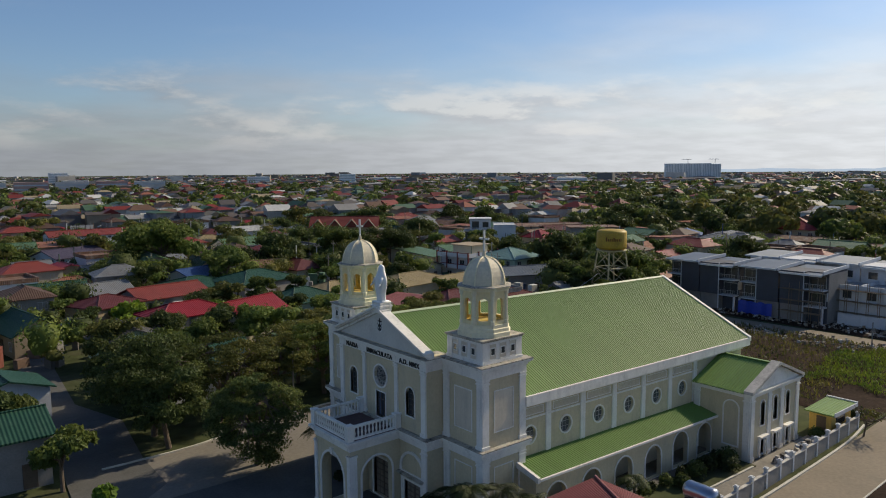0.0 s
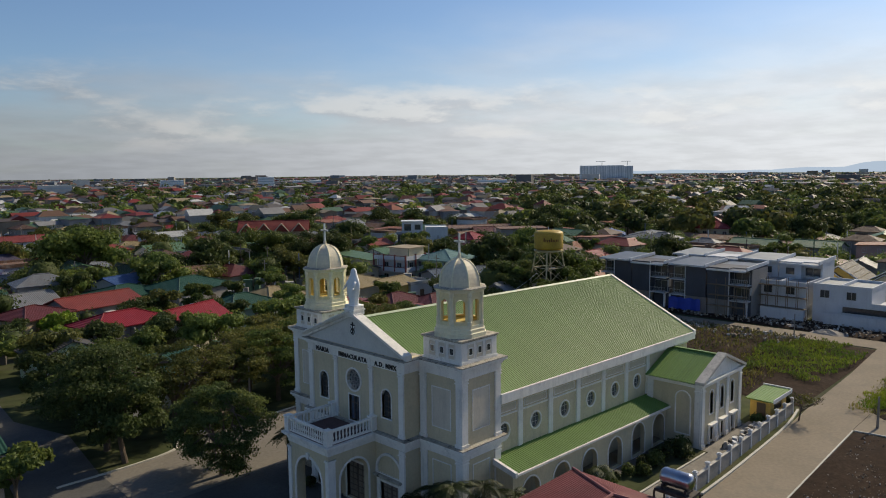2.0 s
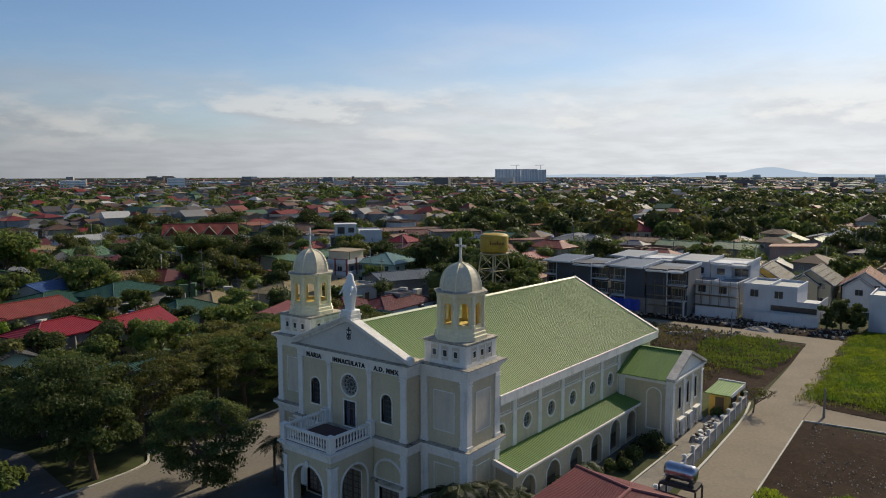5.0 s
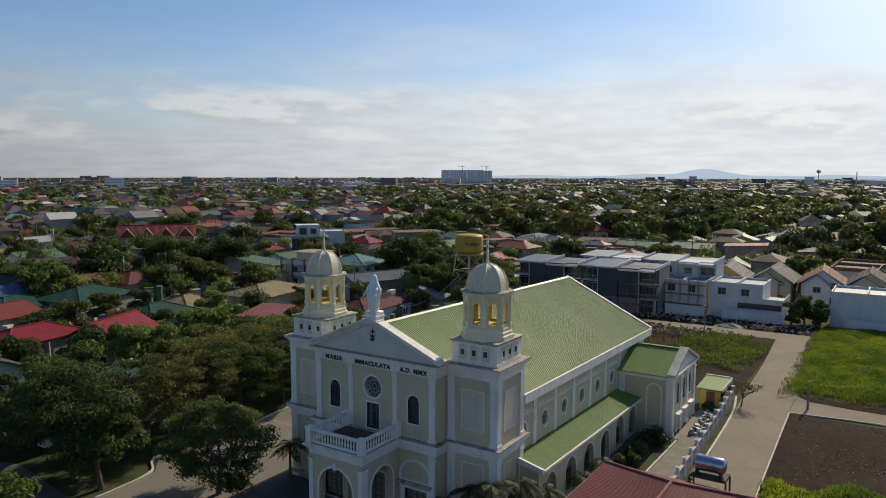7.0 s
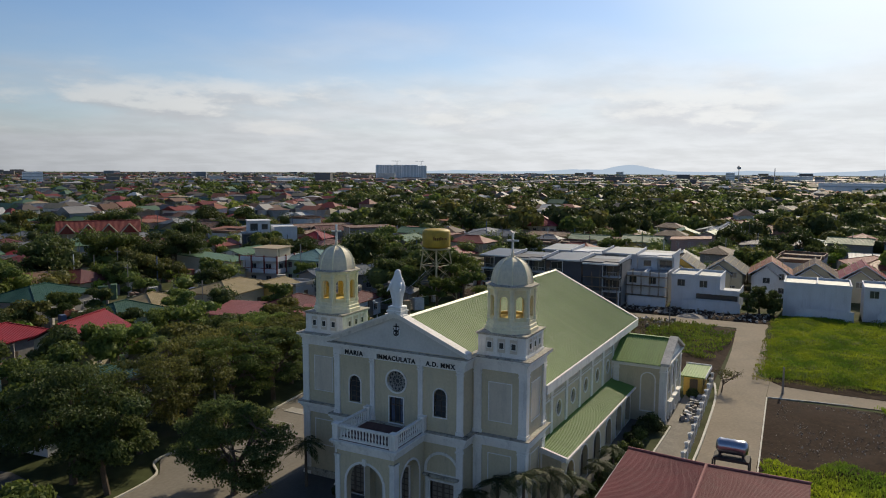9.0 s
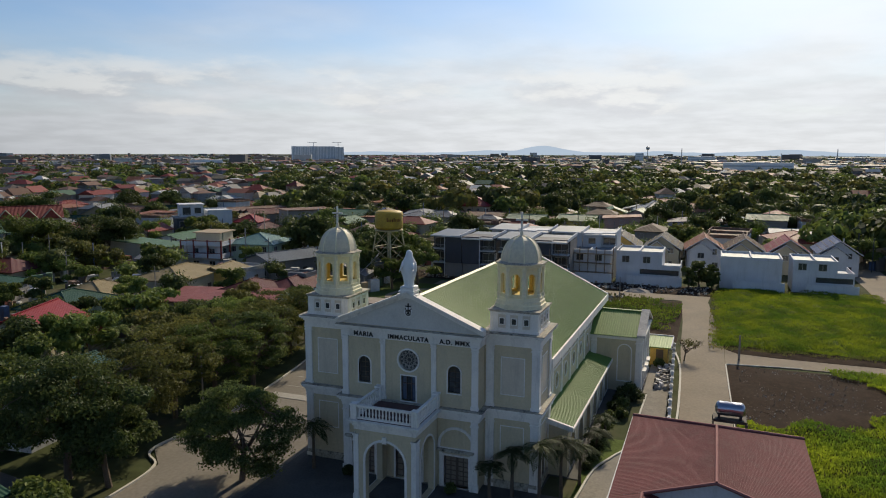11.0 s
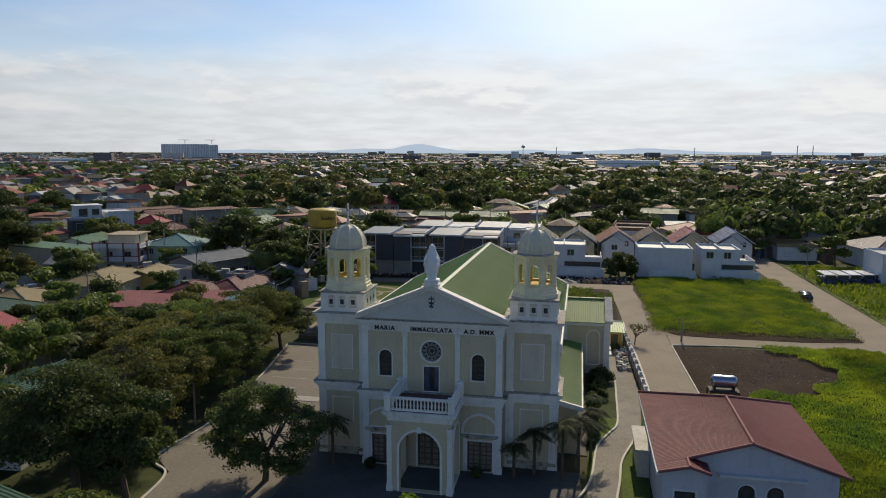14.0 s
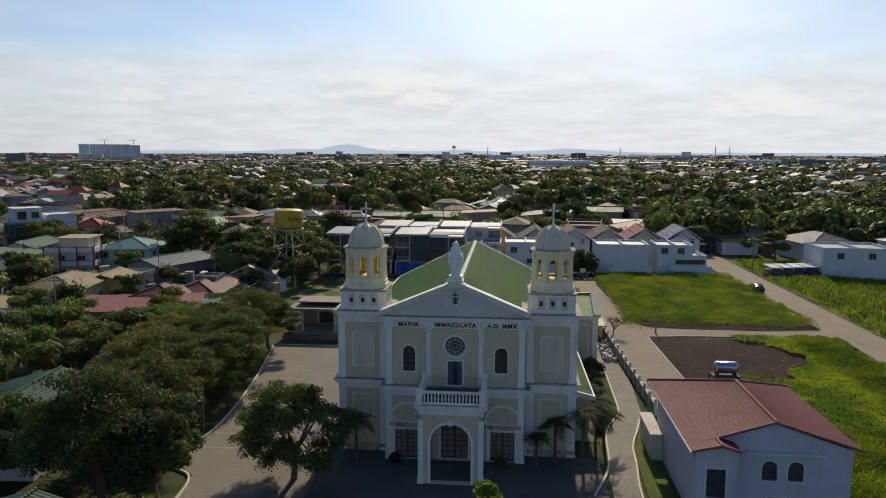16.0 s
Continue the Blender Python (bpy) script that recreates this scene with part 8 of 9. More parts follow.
for i, (x, y, h, s) in enumerate(((75.0, 43.6, 8.4, 3.8), (74.2, 35.6, 7.0, 3.3), (77.5, 48.5, 9.5, 4.0), (80.5, 32.8, 8.6, 3.8), (66, 41.5, 5.5, 2.2))):
    tree_at(x, y, h, s, (LEAF_B, LEAF_A)[i % 2], "leafy tree at the foot of the water tower", 11, 4500, 0.22, 420 + i, clump=0.45)
PALMS = ((0.3, -8.6, 3.6, 1.7), (-0.2, -10.9, 4.6, 2.0), (1.6, -12.2, 4.4, 2.0), (-0.4, -7.0, 2.6, 1.4), (4.0, -13.2, 3.2, 2.0), (-0.8, 8.4, 3.8, 2.1), (10.5, -13.6, 2.0, 1.6), (14.5, -13.7, 2.0, 1.6))
for i, (x, y, h, l) in enumerate(PALMS):
    palm_at(x, y, h, l, "young palm planted against the church wall", 70 + i, LEAF_P)


def bush_at(x, y, r, h, material, label, seed, count=700, leaf=0.14):
    b = new("bush", leaf_cloud("bush", [(0, 0, h * 0.45, r, r, h * 0.55), (r * 0.5, r * 0.2, h * 0.35, r * 0.6, r * 0.6, h * 0.4), (-r * 0.4, r * 0.3, h * 0.35, r * 0.6, r * 0.6, h * 0.4)], count, leaf, material, seed))
    b.matrix_world = pose(x, y, 0)
    return tagged(b, label, "bush")


for i in range(12):
    x = 7.0 + i * 1.75
    bush_at(x, -13.3 - 0.25 * (i % 3), 0.42 + 0.16 * (i % 2), 0.8 + 0.3 * (i % 3), (LEAF_P, LEAF_B)[i % 2], "clipped shrub along the church aisle", 90 + i, 420, 0.11)
for i, (x, y, r, h) in enumerate(((27, -14.6, 1.0, 1.7), (24.5, -14.2, 0.9, 1.5), (41, -13, 1.0, 1.2), (43, -12, 1.3, 1.6), (39.6, -16.8, 0.8, 1.1), (48, -17, 1.2, 1.5), (-1, -4, 0.5, 0.9), (-1, 5, 0.5, 0.9), (22.5, -14.4, 0.9, 1.6), (26.0, -15.4, 0.9, 1.4), (20.0, -14.6, 0.7, 1.2), (8, -18.3, 0.6, 1.0))):
    bush_at(x, y, r * 0.88, h, (LEAF_B, LEAF_P)[i % 2], "dense green shrub in the churchyard", 120 + i)

for i, (x, y, h) in enumerate(((95.4, -18.3, 5.2), (97.6, -20.2, 6.0), (99.5, -21.8, 5.0), (96.2, -22.6, 4.0))):
    tree_at(x, y, h, 1.5, LEAF_B, "dark leafy shrub tree between the white houses", 8, 1600, 0.2, 160 + i, low=0.18)
bt = thing("bare_tree", "small leafless tree leaning over the boundary wall", "tree", 43.5, -19.6, 0)
bm = bmesh.new()
twig = random.Random(8)
rod(bm, (0, 0, -0.1), (0.1, -0.2, 1.6), 0.09, 6, 0.07)
for k in range(9):
    a, up_ = twig.uniform(0, 6.28), twig.uniform(0.5, 1.8)
    base = Vector((0.1, -0.2, twig.uniform(0.9, 1.6)))
    end = base + Vector((1.5 * math.cos(a), 1.5 * math.sin(a) - 0.5, up_))
    rod(bm, base, end, 0.045, 5, 0.022)
    for _ in range(5):
        b2 = base.lerp(end, twig.uniform(0.4, 1.0))
        rod(bm, b2, b2 + Vector((twig.uniform(-0.8, 0.8), twig.uniform(-0.9, 0.5), twig.uniform(0.0, 0.6))), 0.02, 4, 0.008)
part("trunk", bm, BARK, bt)
part("leaves", leaf_cloud("leaves", [(0.3, -0.6, 2.2, 1.5, 1.5, 0.8)], 260, 0.11, LEAF_D, 5, 0, 0.9), LEAF_D, bt)
# banana and palm clump beyond the trees
for i, (x, y) in enumerate(((24, 49), (20.5, 51), (27, 50.5), (17, 48), (30, 47), (12.5, 50), (33, 55), (23.5, 53.5), (36, 61), (28, 60), (72, 70), (96, 88), (104, 80))):
    palm_at(x, y, 2.6 + 0.5 * (i % 3), 2.6, "banana plant with broad drooping leaves", 140 + i, LEAF_A)


def weeds(name, label, x0, x1, y0, y1, n, size, material, seed, hmax=0.7, keep=None, lot=0.5):
    """Rough growth: upright leaf clumps in patches."""
    rng = np.random.default_rng(seed)
    V, F = [], []
    k = 0
    while k < n:
        x, y = rng.uniform(x0, x1), rng.uniform(y0, y1)
        dens = noise.noise((x * 0.12, y * 0.12, seed)) + 0.5 * noise.noise((x * 0.5, y * 0.5, seed))
        k += 1
        if dens < -0.75 or (keep and not keep(x, y)):
            continue
        z = 0.1 + hmax * (0.4 + 0.6 * max(0, dens)) * rng.random()
        z += max(0.0, lot * (0.5 + noise.noise((x * 0.18, y * 0.18, 3.0)) + 0.5 * noise.noise((x * 0.7, y * 0.7, 9.0))))
        s = size * rng.uniform(0.5, 1.3)
        a, t = rng.uniform(0, 6.28), rng.uniform(0.3, 1.4)
        u = np.array((math.cos(a), math.sin(a), 0)) * s * 0.42
        v = np.array((-math.sin(a) * math.cos(t), math.cos(a) * math.cos(t), math.sin(t) + 0.3)) * s * 1.35
        c = np.array((x, y, z + 0.1))
        b = len(V)
        V += [tuple(c - u), tuple(c - v * 0.7), tuple(c + u), tuple(c + v)]
        F.append((b, b + 1, b + 2, b + 3))
    return tagged(new(name, pydata(name, V, F, material)), label, "weeds", "", "stuff")


weeds("weeds", "bright green weeds over the vacant lot", 51.6, 97.0, -51.6, -22.4, 90000, 0.11, WEED, 1, 0.4, lambda x, y: min(x - 51.6, 97 - x, y + 51.6, -22.4 - y) > 0.7 + 1.4 * noise.noise((x * 0.4, y * 0.4, 1)), 0.7)
weeds("weeds", "dry dark grass along the edge of the vacant lot", 49.6, 97.0, -51.4, -22.4, 22000, 0.13, LEAF_D, 9, 0.25, lambda x, y: min(x - 50.2, 97 - x, y + 51.4, -22.4 - y) < 1.6 + 1.6 * noise.noise((x * 0.4, y * 0.4, 1)), 0.7)
weeds("weeds", "bright green weeds along the soil lot", -12, 44, -50.8, -43.5, 50000, 0.11, WEED, 2, 0.45)
weeds("weeds", "bright green weeds behind the house", -13, 9, -43, -30, 40000, 0.11, WEED, 3, 0.5)
SOIL_EDGE = lambda x, y: ((x - 34.0) / 11.2) ** 2 + ((y + 28.5) / 13.2) ** 2 + 0.5 * noise.noise((x * 0.3, y * 0.3, 6)) > 1.0 and y < -25.6 - 0.9 * noise.noise((x * 0.5, 2.0, 1.0)) and (x < 43.2 or y < -34)
weeds("weeds", "bright weeds creeping over the soil", 8, 44.5, -44, -25, 80000, 0.11, WEED, 4, 0.4, SOIL_EDGE)
weeds("weeds", "green scrub on the waste lot", 54, 82, -18, 0, 14000, 0.15, LEAF_C, 5, 0.5, lambda x, y: ((x - 70) / 13) ** 2 + ((y + 12) / 7.5) ** 2 + 0.9 * noise.noise((x * 0.3, y * 0.3, 2)) < 0.8)
weeds("weeds", "patchy weeds on the waste lot", 49, 82, -12, 15, 5000, 0.2, LEAF_D, 6, 0.3)
weeds("weeds", "grass of the open lots beyond the road", -5, 118, -90, -58.6, 30000, 0.3, WEED, 7, 0.5)
weeds("weeds", "low grass beside the water tower", 88, 104, 42, 62, 8000, 0.25, WEED, 8, 0.4)


def weed_mounds(label, x0, x1, y0, y1, n, size, material, seed):
    g = np.random.default_rng(seed)
    lob = []
    for _ in range(n):
        s = size * g.uniform(0.5, 1.5)
        lob.append((g.uniform(x0, x1), g.uniform(y0, y1), 0.05 * s, s * 1.9, s * 1.5, s * 0.55))
    tagged(new("weeds", leaf_cloud("weeds", lob, n * 700, 0.085, material, seed)), label, "weeds", "", "stuff")


weed_mounds("leafy mounds of bright weeds on the vacant lot", 54, 95, -49.5, -24.5, 150, 1.15, WEED, 41)
weed_mounds("taller olive shrubs among the weeds", 55, 95, -49.5, -25, 26, 0.9, LEAF_C, 42)
weed_mounds("leafy mounds of weeds by the soil lot", -10, 43, -51, -44.5, 40, 0.9, WEED, 43)
weed_mounds("scrubby shrubs on the waste lot", 55, 80, -17, -3, 9, 0.7, LEAF_D, 44)
weed_mounds("leafy weeds behind the red-roofed house", -12, 8, -43, -31, 26, 0.9, WEED, 45)

# ---- the town: houses and trees out to the middle distance ----
town = random.Random(77)
KEEP_OUT = [(-60, 48, -60, 42), (44, 100, -60, 36), (-60, 130, -100, -50), (90, 132, -52, 40)]
BUILT_UP = [(-6, 70, 44, 92), (60, 106, 50, 114), (92, 152, 84, 128)]     # laid out house by house above
WOOD = lambda h, r: (56 < h < 100 and 250 < r < 560) or (76 < h < 108 and 150 < r < 230 and town.random() < 0.5)


def free(x, y, r):
    if any(a - r < x < b + r and c - r < y < d + r for a, b, c, d in KEEP_OUT):
        return False
    return all((x - px) ** 2 + (y - py) ** 2 > (r + pr) ** 2 for px, py, pr in PLACED)


def polar(r, heading):
    return -40 + r * math.sin(radians(heading)), -20 + r * math.cos(radians(heading))


protos = []
ROOF_WORDS = ["red", "grey", "rusty", "brown", "tan", "dark green", "terracotta", "rusty", "maroon", "green", "crimson", "terracotta", "rusty", "grey"]
WALL_WORDS = ["cream", "grey", "tan", "grey", "white", "tan", "pink", "grey"]
for i in range(16):
    kind = ("hip", "gable", "cross", "hip", "flat", "gable", "mono", "hip")[i % 8]
    w, d = town.uniform(7, 12.5), town.uniform(6.5, 9.5)
    two = i % 3 == 0
    x, y = polar(150 + i * 9, 14 + i * 5)
    for _ in range(60):
        if free(x, y, 6) and not any(a < x < b and c < y < d for a, b, c, d in BUILT_UP):
            break
        x, y = polar(town.uniform(140, 330), town.uniform(8, 112))
    protos.append(house(x, y, w, d, 5.8 if two else 3.2, town.uniform(1.4, 2.6) if kind not in ("flat", "mono") else 0.6, ROOF_WORDS[i % 14], WALL_WORDS[i % 8], kind, town.uniform(-12, 12), " among trees", False))
n_h = 0
for _ in range(9000):
    if n_h >= 265:
        break
    r, hd = 90 + 240 * town.random() ** 0.8, town.uniform(5, 118)
    if WOOD(hd, r) and town.random() < 0.85:
        continue
    x, y = polar(r, hd)
    if not free(x, y, 3.4) or any(a < x < b and c < y < d for a, b, c, d in BUILT_UP):
        continue
    p = town.choice(protos)
    copy_thing(p, pose(x, y, 0, 0, 0, town.choice((0, 0, 90, -90)) + town.uniform(-10, 10)))
    PLACED.append((x, y, 4.6))
    n_h += 1

tree_protos = []
for i, (h, s, m, lab) in enumerate(((8, 3.6, LEAF_A, "leafy mid-green garden tree"), (10, 4.6, LEAF_B, "tall dark green mango tree"), (6.5, 3.0, LEAF_A, "low round garden tree"), (9, 4.0, LEAF_D, "olive-brown leafed shade tree"), (7, 2.6, LEAF_B, "narrow dark garden tree"), (5, 2.6, LEAF_C, "small yellow-green garden tree"))):
    x, y = polar(135 + 11 * i, 20 + 9 * i)
    for _ in range(80):
        if free(x, y, 2.0):
            break
        x, y = polar(town.uniform(130, 300), town.uniform(8, 112))
    tree_protos.append(tree_at(x, y, h, s, m, lab + " between the houses", 7, 1900, 0.31, 200 + i))
    PLACED.append((x, y, 1.5))
n_t = 0
for _ in range(5000):
    if n_t >= 165:
        break
    r, hd = 85 + 260 * town.random() ** 0.8, town.uniform(3, 120)
    wood = WOOD(hd, r)
    if not wood and town.random() < 0.35:
        continue
    x, y = polar(r, hd)
    if not free(x, y, 0.5 if wood else 0.2):
        continue
    p = tree_protos[min(5, int(town.random() ** 1.3 * 6))]
    k = town.uniform(0.75, 1.25) * (1.15 if wood else 0.9)
    c = copy_thing(p, pose(x, y, 0, 0, 0, town.uniform(0, 360)))
    c.scale = (k, k, k * town.uniform(0.85, 1.15))
    PLACED.append((x, y, 1.2 if wood else 1.6))
    n_t += 1

for i in range(95):
    # large crowns standing over the roofs
    r, hd = 140 + 200 * town.random(), town.uniform(4, 60)
    x, y = polar(r, hd)
    if not free(x, y, -1.6):
        continue
    c = copy_thing(tree_protos[(0, 1, 3, 1, 2)[i % 5]], pose(x, y, 0, 0, 0, town.uniform(0, 360)))
    k = town.uniform(0.85, 1.35)
    c.scale = (k, k, k * town.uniform(0.9, 1.1))
    PLACED.append((x, y, 1.5))
for i in range(34):
    x, y = town.uniform(112, 250), town.uniform(-150, -45)
    if y > -0.35 * (x - 110) - 58 and not free(x, y, 0.3) or x < 132 and y > -59:
        continue
    c = copy_thing(tree_protos[i % 4], pose(x, y, 0, 0, 0, town.uniform(0, 360)))
    k = town.uniform(0.8, 1.25)
    c.scale = (k, k, k)
    PLACED.append((x, y, 1.5))

# garden trees too many to count, between the houses
g_rng = np.random.default_rng(9)
for gi, (gm, gcount, gsize) in enumerate(((LEAF_A, 1100, 2.3), (LEAF_B, 1000, 2.6), (LEAF_D, 420, 2.3), (LEAF_C, 200, 1.5), (LEAF_B, 200, 3.4))):
    lob = []
    tries = 0
    while len(lob) < gcount and tries < 20000:
        tries += 1
        r, hd = 80 + 400 * g_rng.random() ** 0.8, g_rng.uniform(2, 121)
        x, y = polar(r, hd)
        s = gsize * g_rng.uniform(0.6, 1.4)
        if any(a < x < b and c < y < d for a, b, c, d in BUILT_UP) and g_rng.random() < 0.88:
            continue
        if not free(x, y, s * 0.35 - 1.3):
            continue
        lob.append((x, y, s * 1.15 + 0.9, s, s * g_rng.uniform(0.8, 1.2), s * g_rng.uniform(0.7, 1.1)))
    tagged(new("garden_trees", leaf_cloud("garden_trees", lob, len(lob) * 200, 0.24, gm, 300 + gi, core=0.68)), "dense garden trees and shrubs between the houses", "trees", "", "stuff")

# ---- the far town ----
rng = np.random.default_rng(5)
RV, RF, WV, WF = [], [], [], []
for _ in range(11000):
    r = 315 + 2400 * rng.random() ** 1.5
    hd = rng.uniform(-2, 124)
    if 56 < hd < 100 and r < 560 and rng.random() < 0.6:
        continue
    x, y = polar(r, hd)
    big = rng.random() < 0.05 and r > 850
    w, d, h = rng.uniform(6, 12), rng.uniform(5.5, 9), rng.choice((3.2, 3.4, 5.8, 6.2, 8.4))
    if big:
        w, d, h = rng.uniform(25, 70), rng.uniform(14, 30), rng.uniform(6, 10)
    k = rng.uniform(-0.3, 0.3) + (math.pi / 2 if rng.random() < 0.5 else 0)
    c, s = math.cos(k), math.sin(k)
    P = lambda u, v, z: (x + u * c - v * s, y + u * s + v * c, z)
    b = len(WV)
    WV += [P(u * w / 2, v * d / 2, z) for z in (-0.1, h) for u, v in ((-1, -1), (1, -1), (1, 1), (-1, 1))]
    WF += [(b, b + 1, b + 5, b + 4), (b + 1, b + 2, b + 6, b + 5), (b + 2, b + 3, b + 7, b + 6), (b + 3, b, b + 4, b + 7)]
    b = len(RV)
    w, d, rise = w + 1.0, d + 1.0, rng.uniform(0.8, 2.6) if not big else 1.0
    m = 0 if rng.random() < 0.4 else min(w, d) / 2 * 0.9
    RV += [P(-w / 2, -d / 2, h), P(w / 2, -d / 2, h), P(w / 2, d / 2, h), P(-w / 2, d / 2, h), P(-(w / 2 - m), 0, h + rise), P(w / 2 - m, 0, h + rise)]
    RF += [(b, b + 1, b + 5, b + 4), (b + 1, b + 2, b + 5), (b + 2, b + 3, b + 4, b + 5), (b + 3, b, b + 4)]
for _ in range(260):
    # larger halls and blocks along the skyline
    r, hd = rng.uniform(1100, 2900), rng.uniform(-3, 125)
    x, y = polar(r, hd)
    w, h = rng.uniform(8, 36), rng.uniform(8, 19) * (0.75 if rng.random() < 0.7 else 1.05)
    k = radians(90 - hd) + rng.uniform(-0.4, 0.4)
    c, s = math.cos(k), math.sin(k)
    b = len(WV)
    WV += [(x + u * c - v * s, y + u * s + v * c, z) for z in (-0.1, h) for u, v in ((-6, -w / 2), (6, -w / 2), (6, w / 2), (-6, w / 2))]
    WF += [(b, b + 1, b + 5, b + 4), (b + 1, b + 2, b + 6, b + 5), (b + 2, b + 3, b + 7, b + 6), (b + 3, b, b + 4, b + 7), (b + 4, b + 5, b + 6, b + 7)]
tagged(new("distant_roofs", pydata("distant_roofs", RV, RF, FAR_ROOF)), "countless small roofs of the town out to the horizon", "roofs", "", "stuff")
tagged(new("distant_walls", pydata("distant_walls", WV, WF, FAR_WALL)), "pale walls of the distant town houses", "walls", "", "stuff")


def far_woods(name, count, r0, r1, power, size, quads, material, seed, heads=(-3, 126), leaf=0.19):
    g = np.random.default_rng(seed)
    r = r0 + (r1 - r0) * g.random(count) ** power
    hd = np.radians(g.uniform(*heads, count))
    cx, cy = -40 + r * np.sin(hd), -20 + r * np.cos(hd)
    s = size * g.uniform(0.6, 1.5, count)
    n = count * quads
    C = np.repeat(np.stack([cx, cy, s * 1.05], 1), quads, 0)
    S = np.repeat(s, quads)
    d = g.normal(size=(n, 3))
    d /= np.linalg.norm(d, axis=1)[:, None]
    d[:, 2] = np.abs(d[:, 2]) * 1.1 - 0.25
    c = C + d * S[:, None] * np.array((1, 1, 0.8)) * g.uniform(0.75, 1.08, n)[:, None]
    nr = d + g.normal(0, 0.4, (n, 3))
    u = np.cross(nr, g.normal(size=(n, 3)))
    u /= np.linalg.norm(u, axis=1)[:, None]
    v = np.cross(nr, u)
    v /= np.linalg.norm(v, axis=1)[:, None]
    q = (S * leaf)[:, None]
    V = np.stack([c - u * q, c - v * q, c + u * q, c + v * q], 1).reshape(-1, 3)
    me = bpy.data.meshes.new(name)
    me.from_pydata(V.tolist(), [], np.arange(n * 4).reshape(-1, 4).tolist())
    me.materials.append(material)
    return tagged(new(name, me), "dense tree crowns between the distant houses", "trees", "", "stuff")


far_woods("distant_trees", 1350, 340, 1000, 1.0, 4.6, 85, LEAF_B, 1)
far_woods("distant_trees", 1250, 340, 1000, 1.0, 4.2, 85, LEAF_A, 2)
far_woods("distant_trees", 240, 255, 600, 1.0, 4.8, 360, LEAF_B, 4, (55, 102), 0.13)
far_woods("distant_trees", 170, 255, 600, 1.0, 5.0, 360, LEAF_D, 5, (55, 102), 0.13)
far_woods("distant_trees", 190, 255, 600, 1.0, 4.4, 320, LEAF_A, 6, (55, 102), 0.13)
far_woods("distant_trees", 1500, 950, 2900, 1.3, 5.0, 26, LEAF_B, 3)

far_woods("distant_trees", 260, 185, 430, 1.0, 4.8, 220, LEAF_B, 7, (97.5, 122), 0.15)
far_woods("distant_trees", 110, 185, 430, 1.0, 4.4, 220, LEAF_A, 8, (97.5, 122), 0.15)
# sheds, tanks, walls, wash and junk about the yards, too many to count
c_rng = np.random.default_rng(31)
V, F = [], []
for _ in range(9000):
    r, hd = 85 + 560 * c_rng.random() ** 0.9, c_rng.uniform(2, 121)
    x, y = polar(r, hd)
    if any(a < x < b and c < y < d for a, b, c, d in KEEP_OUT):
        continue
    tall = c_rng.random() < 0.08 and r > 150
    w, d, z0, h = c_rng.uniform(0.4, 2.4), c_rng.uniform(0.4, 1.8), -0.1, c_rng.uniform(0.8, 3.4)
    if tall:
        w = d = 0.16
        h = c_rng.uniform(6, 9.5)
    k = c_rng.uniform(0, 3.1)
    c, s = math.cos(k), math.sin(k)
    b = len(V)
    V += [(x + u * c - v * s, y + u * s + v * c, z) for z in (z0, h) for u, v in ((-w / 2, -d / 2), (w / 2, -d / 2), (w / 2, d / 2), (-w / 2, d / 2))]
    F += [(b, b + 1, b + 5, b + 4), (b + 1, b + 2, b + 6, b + 5), (b + 2, b + 3, b + 7, b + 6), (b + 3, b, b + 4, b + 7), (b + 4, b + 5, b + 6, b + 7)]
tagged(new("yard_clutter", pydata("yard_clutter", V, F, CLUTTER)), "sheds, posts and junk crowding the yards between houses", "clutter", "", "stuff")

# ---- skyline ----
tw = thing("apartment_slab", "long pale grey high-rise block under construction with cranes", "building", 1200, 712, 0, 31)
CONCF = mat("far_concrete", (0.78, 0.80, 0.80), 0.85, 0.1, 0.02, 0.2, 0)
DARKF = mat("far_window_bands", (0.45, 0.50, 0.53), 0.5, 0.1, 0.02, 0.2, 0)
for i in range(6):
    y = -50 + i * 16.8
    part("block", boxes((-9 + (i % 2) * 2, 9, y, y + 16.6, -1, 34 - (i == 0) * 1.5)), CONCF, tw)
    for k in range(5):
        part("window_band", boxes((-9.4 + (i % 2) * 2, -9.02 + (i % 2) * 2, y + 1.0 + k * 2.9, y + 2.4 + k * 2.9, 3, 33)), DARKF, tw)
for y in (-40, 8):
    part("crane", boxes((-0.5, 0.5, y, y + 1, 34, 42), (-0.4, 0.4, y - 6, y + 12, 41.2, 42)), GALV, tw)


def far_block(x, y, w, d, h, rz, label, bands=True, material=None):
    b = thing("far_building", label, "building", x, y, 0, rz)
    part("block", boxes((-d / 2, d / 2, -w / 2, w / 2, -1, h)), material or CONCF, b)
    if bands:
        n = max(2, int(h / 4))
        for k in range(n):
            z = 1.5 + k * (h - 1) / n
            part("window_band", boxes((-d / 2 - 0.2, -d / 2 - 0.02, -w / 2 + 1, w / 2 - 1, z, z + 1.5)), DARKF, b)
    return b


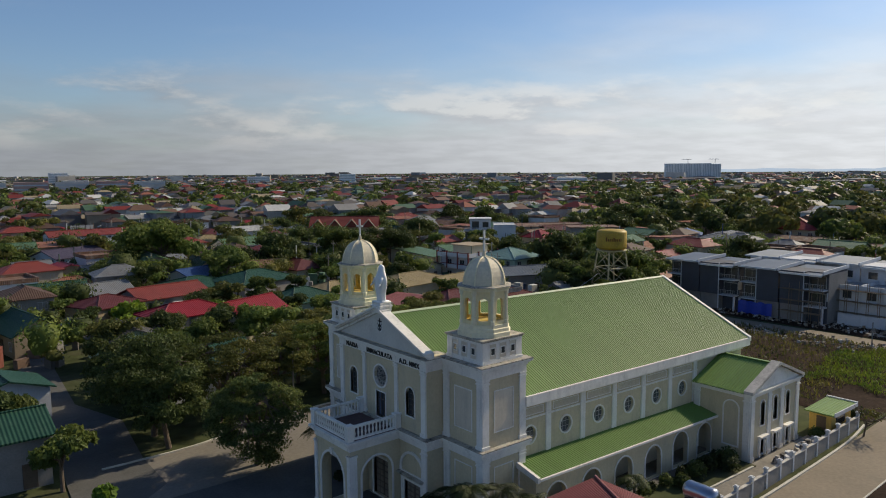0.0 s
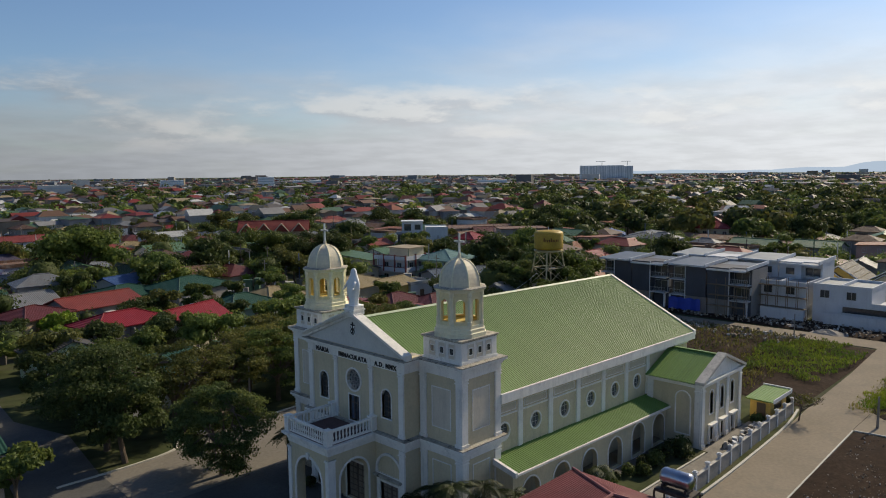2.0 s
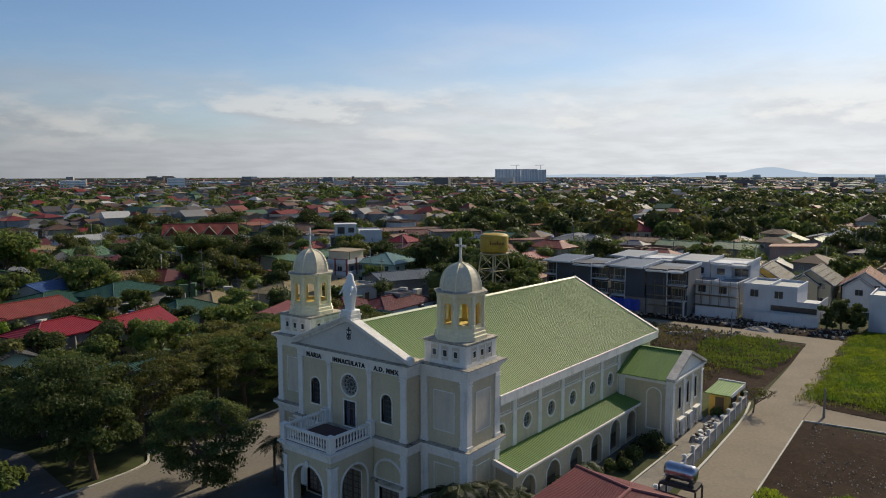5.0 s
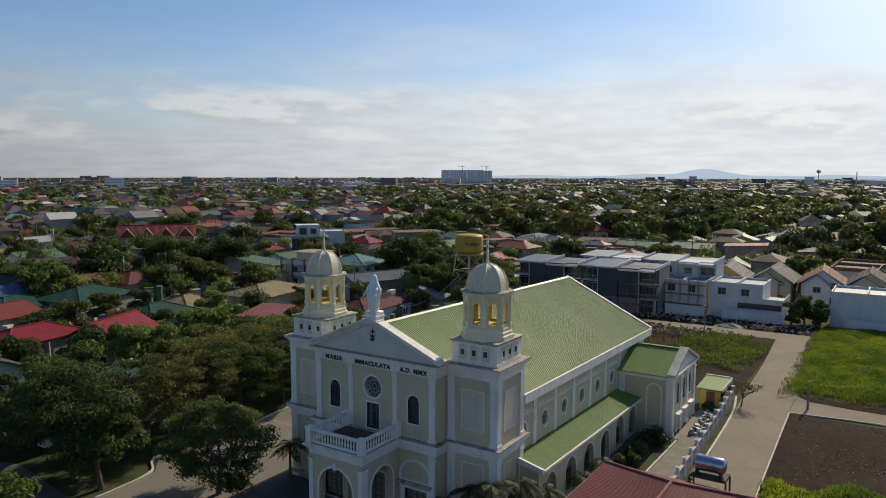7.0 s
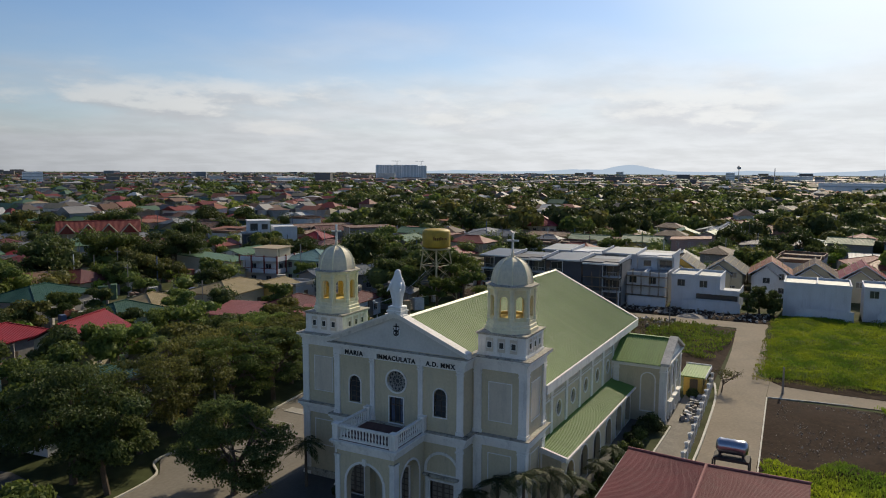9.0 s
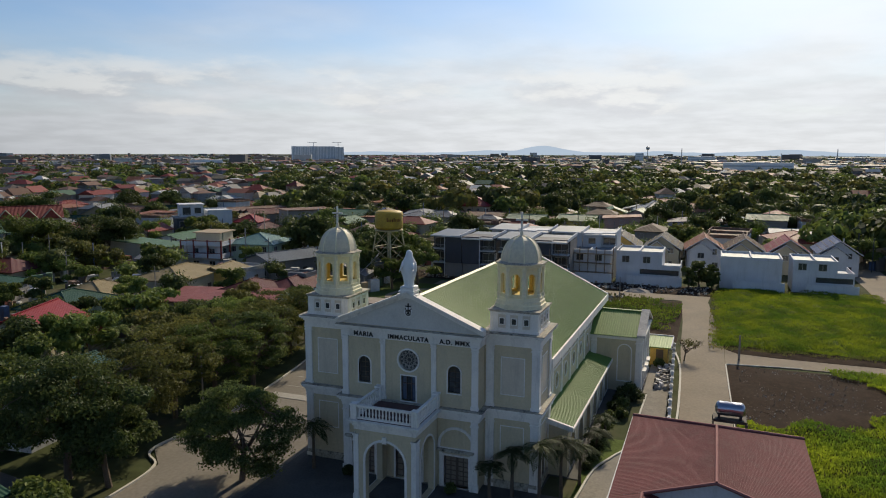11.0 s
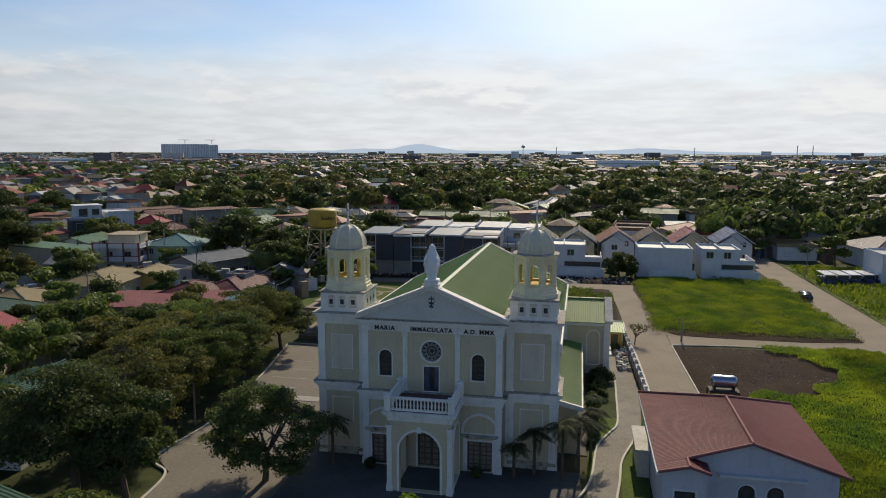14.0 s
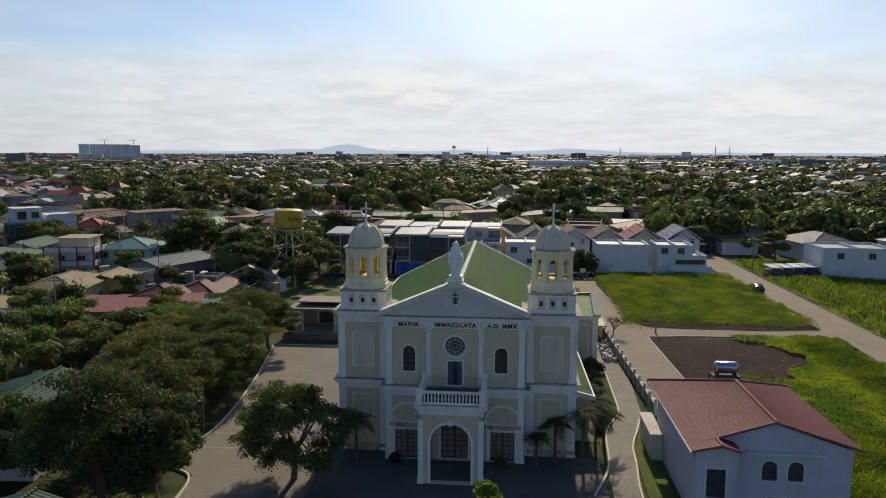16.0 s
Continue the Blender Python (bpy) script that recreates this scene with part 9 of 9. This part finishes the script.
for i in range(5):
    x, y = polar(900, 8 + i * 2.6)
    far_block(x, y, 34, 14, 15, 82 - i * 2.6, "row of red and white four-storey apartment blocks", True, WALLS["pink"] if i % 2 else FAR_WALL)
for r, hd, w, h, lab in ((1500, 89, 50, 16, "flat grey far building"), (1050, 97, 60, 9, "long low pale factory hall"), (1300, 100, 60, 9, "long low pale factory hall"), (1500, 84.5, 16, 22, "far grey tower block"), (1500, 103, 18, 24, "far grey tower block"), (1250, 26, 36, 16, "far grey apartment building"), (1100, 33, 24, 20, "far pale apartment building"), (1300, 36, 50, 12, "far white factory hall"), (980, 51, 40, 14, "far white school building"), (1400, 12, 30, 24, "far grey tower block"), (800, 93, 66, 15, "dark grey factory building"), (1200, 108, 60, 12, "long low pale factory hall")):
    x, y = polar(r, hd)
    far_block(x, y, w, 16, h, -hd + 90, lab, w < 90)
for r, hd, h in ((1100, 87.6, 30), (1400, 85.1, 32), (1200, 98, 30), (1300, 105, 34), (1300, 106, 34), (900, 94.5, 24)):
    x, y = polar(r, hd)
    m = thing("mast", "thin far mast above the roofs", "mast", x, y, 0)
    part("pole", rod(bmesh.new(), (0, 0, -1), (0, 0, h), 0.9, 6, 0.6), GALV, m)
    if h == 32:
        part("tank", lathe(bmesh.new(), 0, 0, [(0.5, 28), (3.5, 30), (3.5, 33), (0.5, 35)], 12), GALV, m)

# distant hills: a glowing sheet, with the haze put into its pale blue
HILL = bpy.data.materials.new("haze_glow_hills")
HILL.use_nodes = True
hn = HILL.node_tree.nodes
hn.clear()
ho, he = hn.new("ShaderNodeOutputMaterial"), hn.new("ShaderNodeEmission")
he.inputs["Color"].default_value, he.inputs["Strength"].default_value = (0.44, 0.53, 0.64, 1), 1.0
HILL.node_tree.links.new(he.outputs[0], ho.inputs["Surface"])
V, F = [], []
N = 260
for i in range(N + 1):
    hd = -12 + 150 * i / N
    r = 4300
    x, y = polar(r, hd)
    z = 15 + 8 * noise.noise((hd * 0.18, 0, 0)) + 5 * noise.noise((hd * 0.9, 3, 0))
    z += 40 * math.exp(-((hd - 77.2) / 1.9) ** 2) + 12 * math.exp(-((hd - 73) / 2.0) ** 2) + 20 * math.exp(-((hd - 95) / 2.4) ** 2) + 14 * math.exp(-((hd - 86) / 1.6) ** 2)
    V += [(x, y, -5), (x, y, max(z, 12) if hd > 60 else -4)]
    if i:
        b = 2 * i
        F.append((b - 2, b, b + 1, b - 1))
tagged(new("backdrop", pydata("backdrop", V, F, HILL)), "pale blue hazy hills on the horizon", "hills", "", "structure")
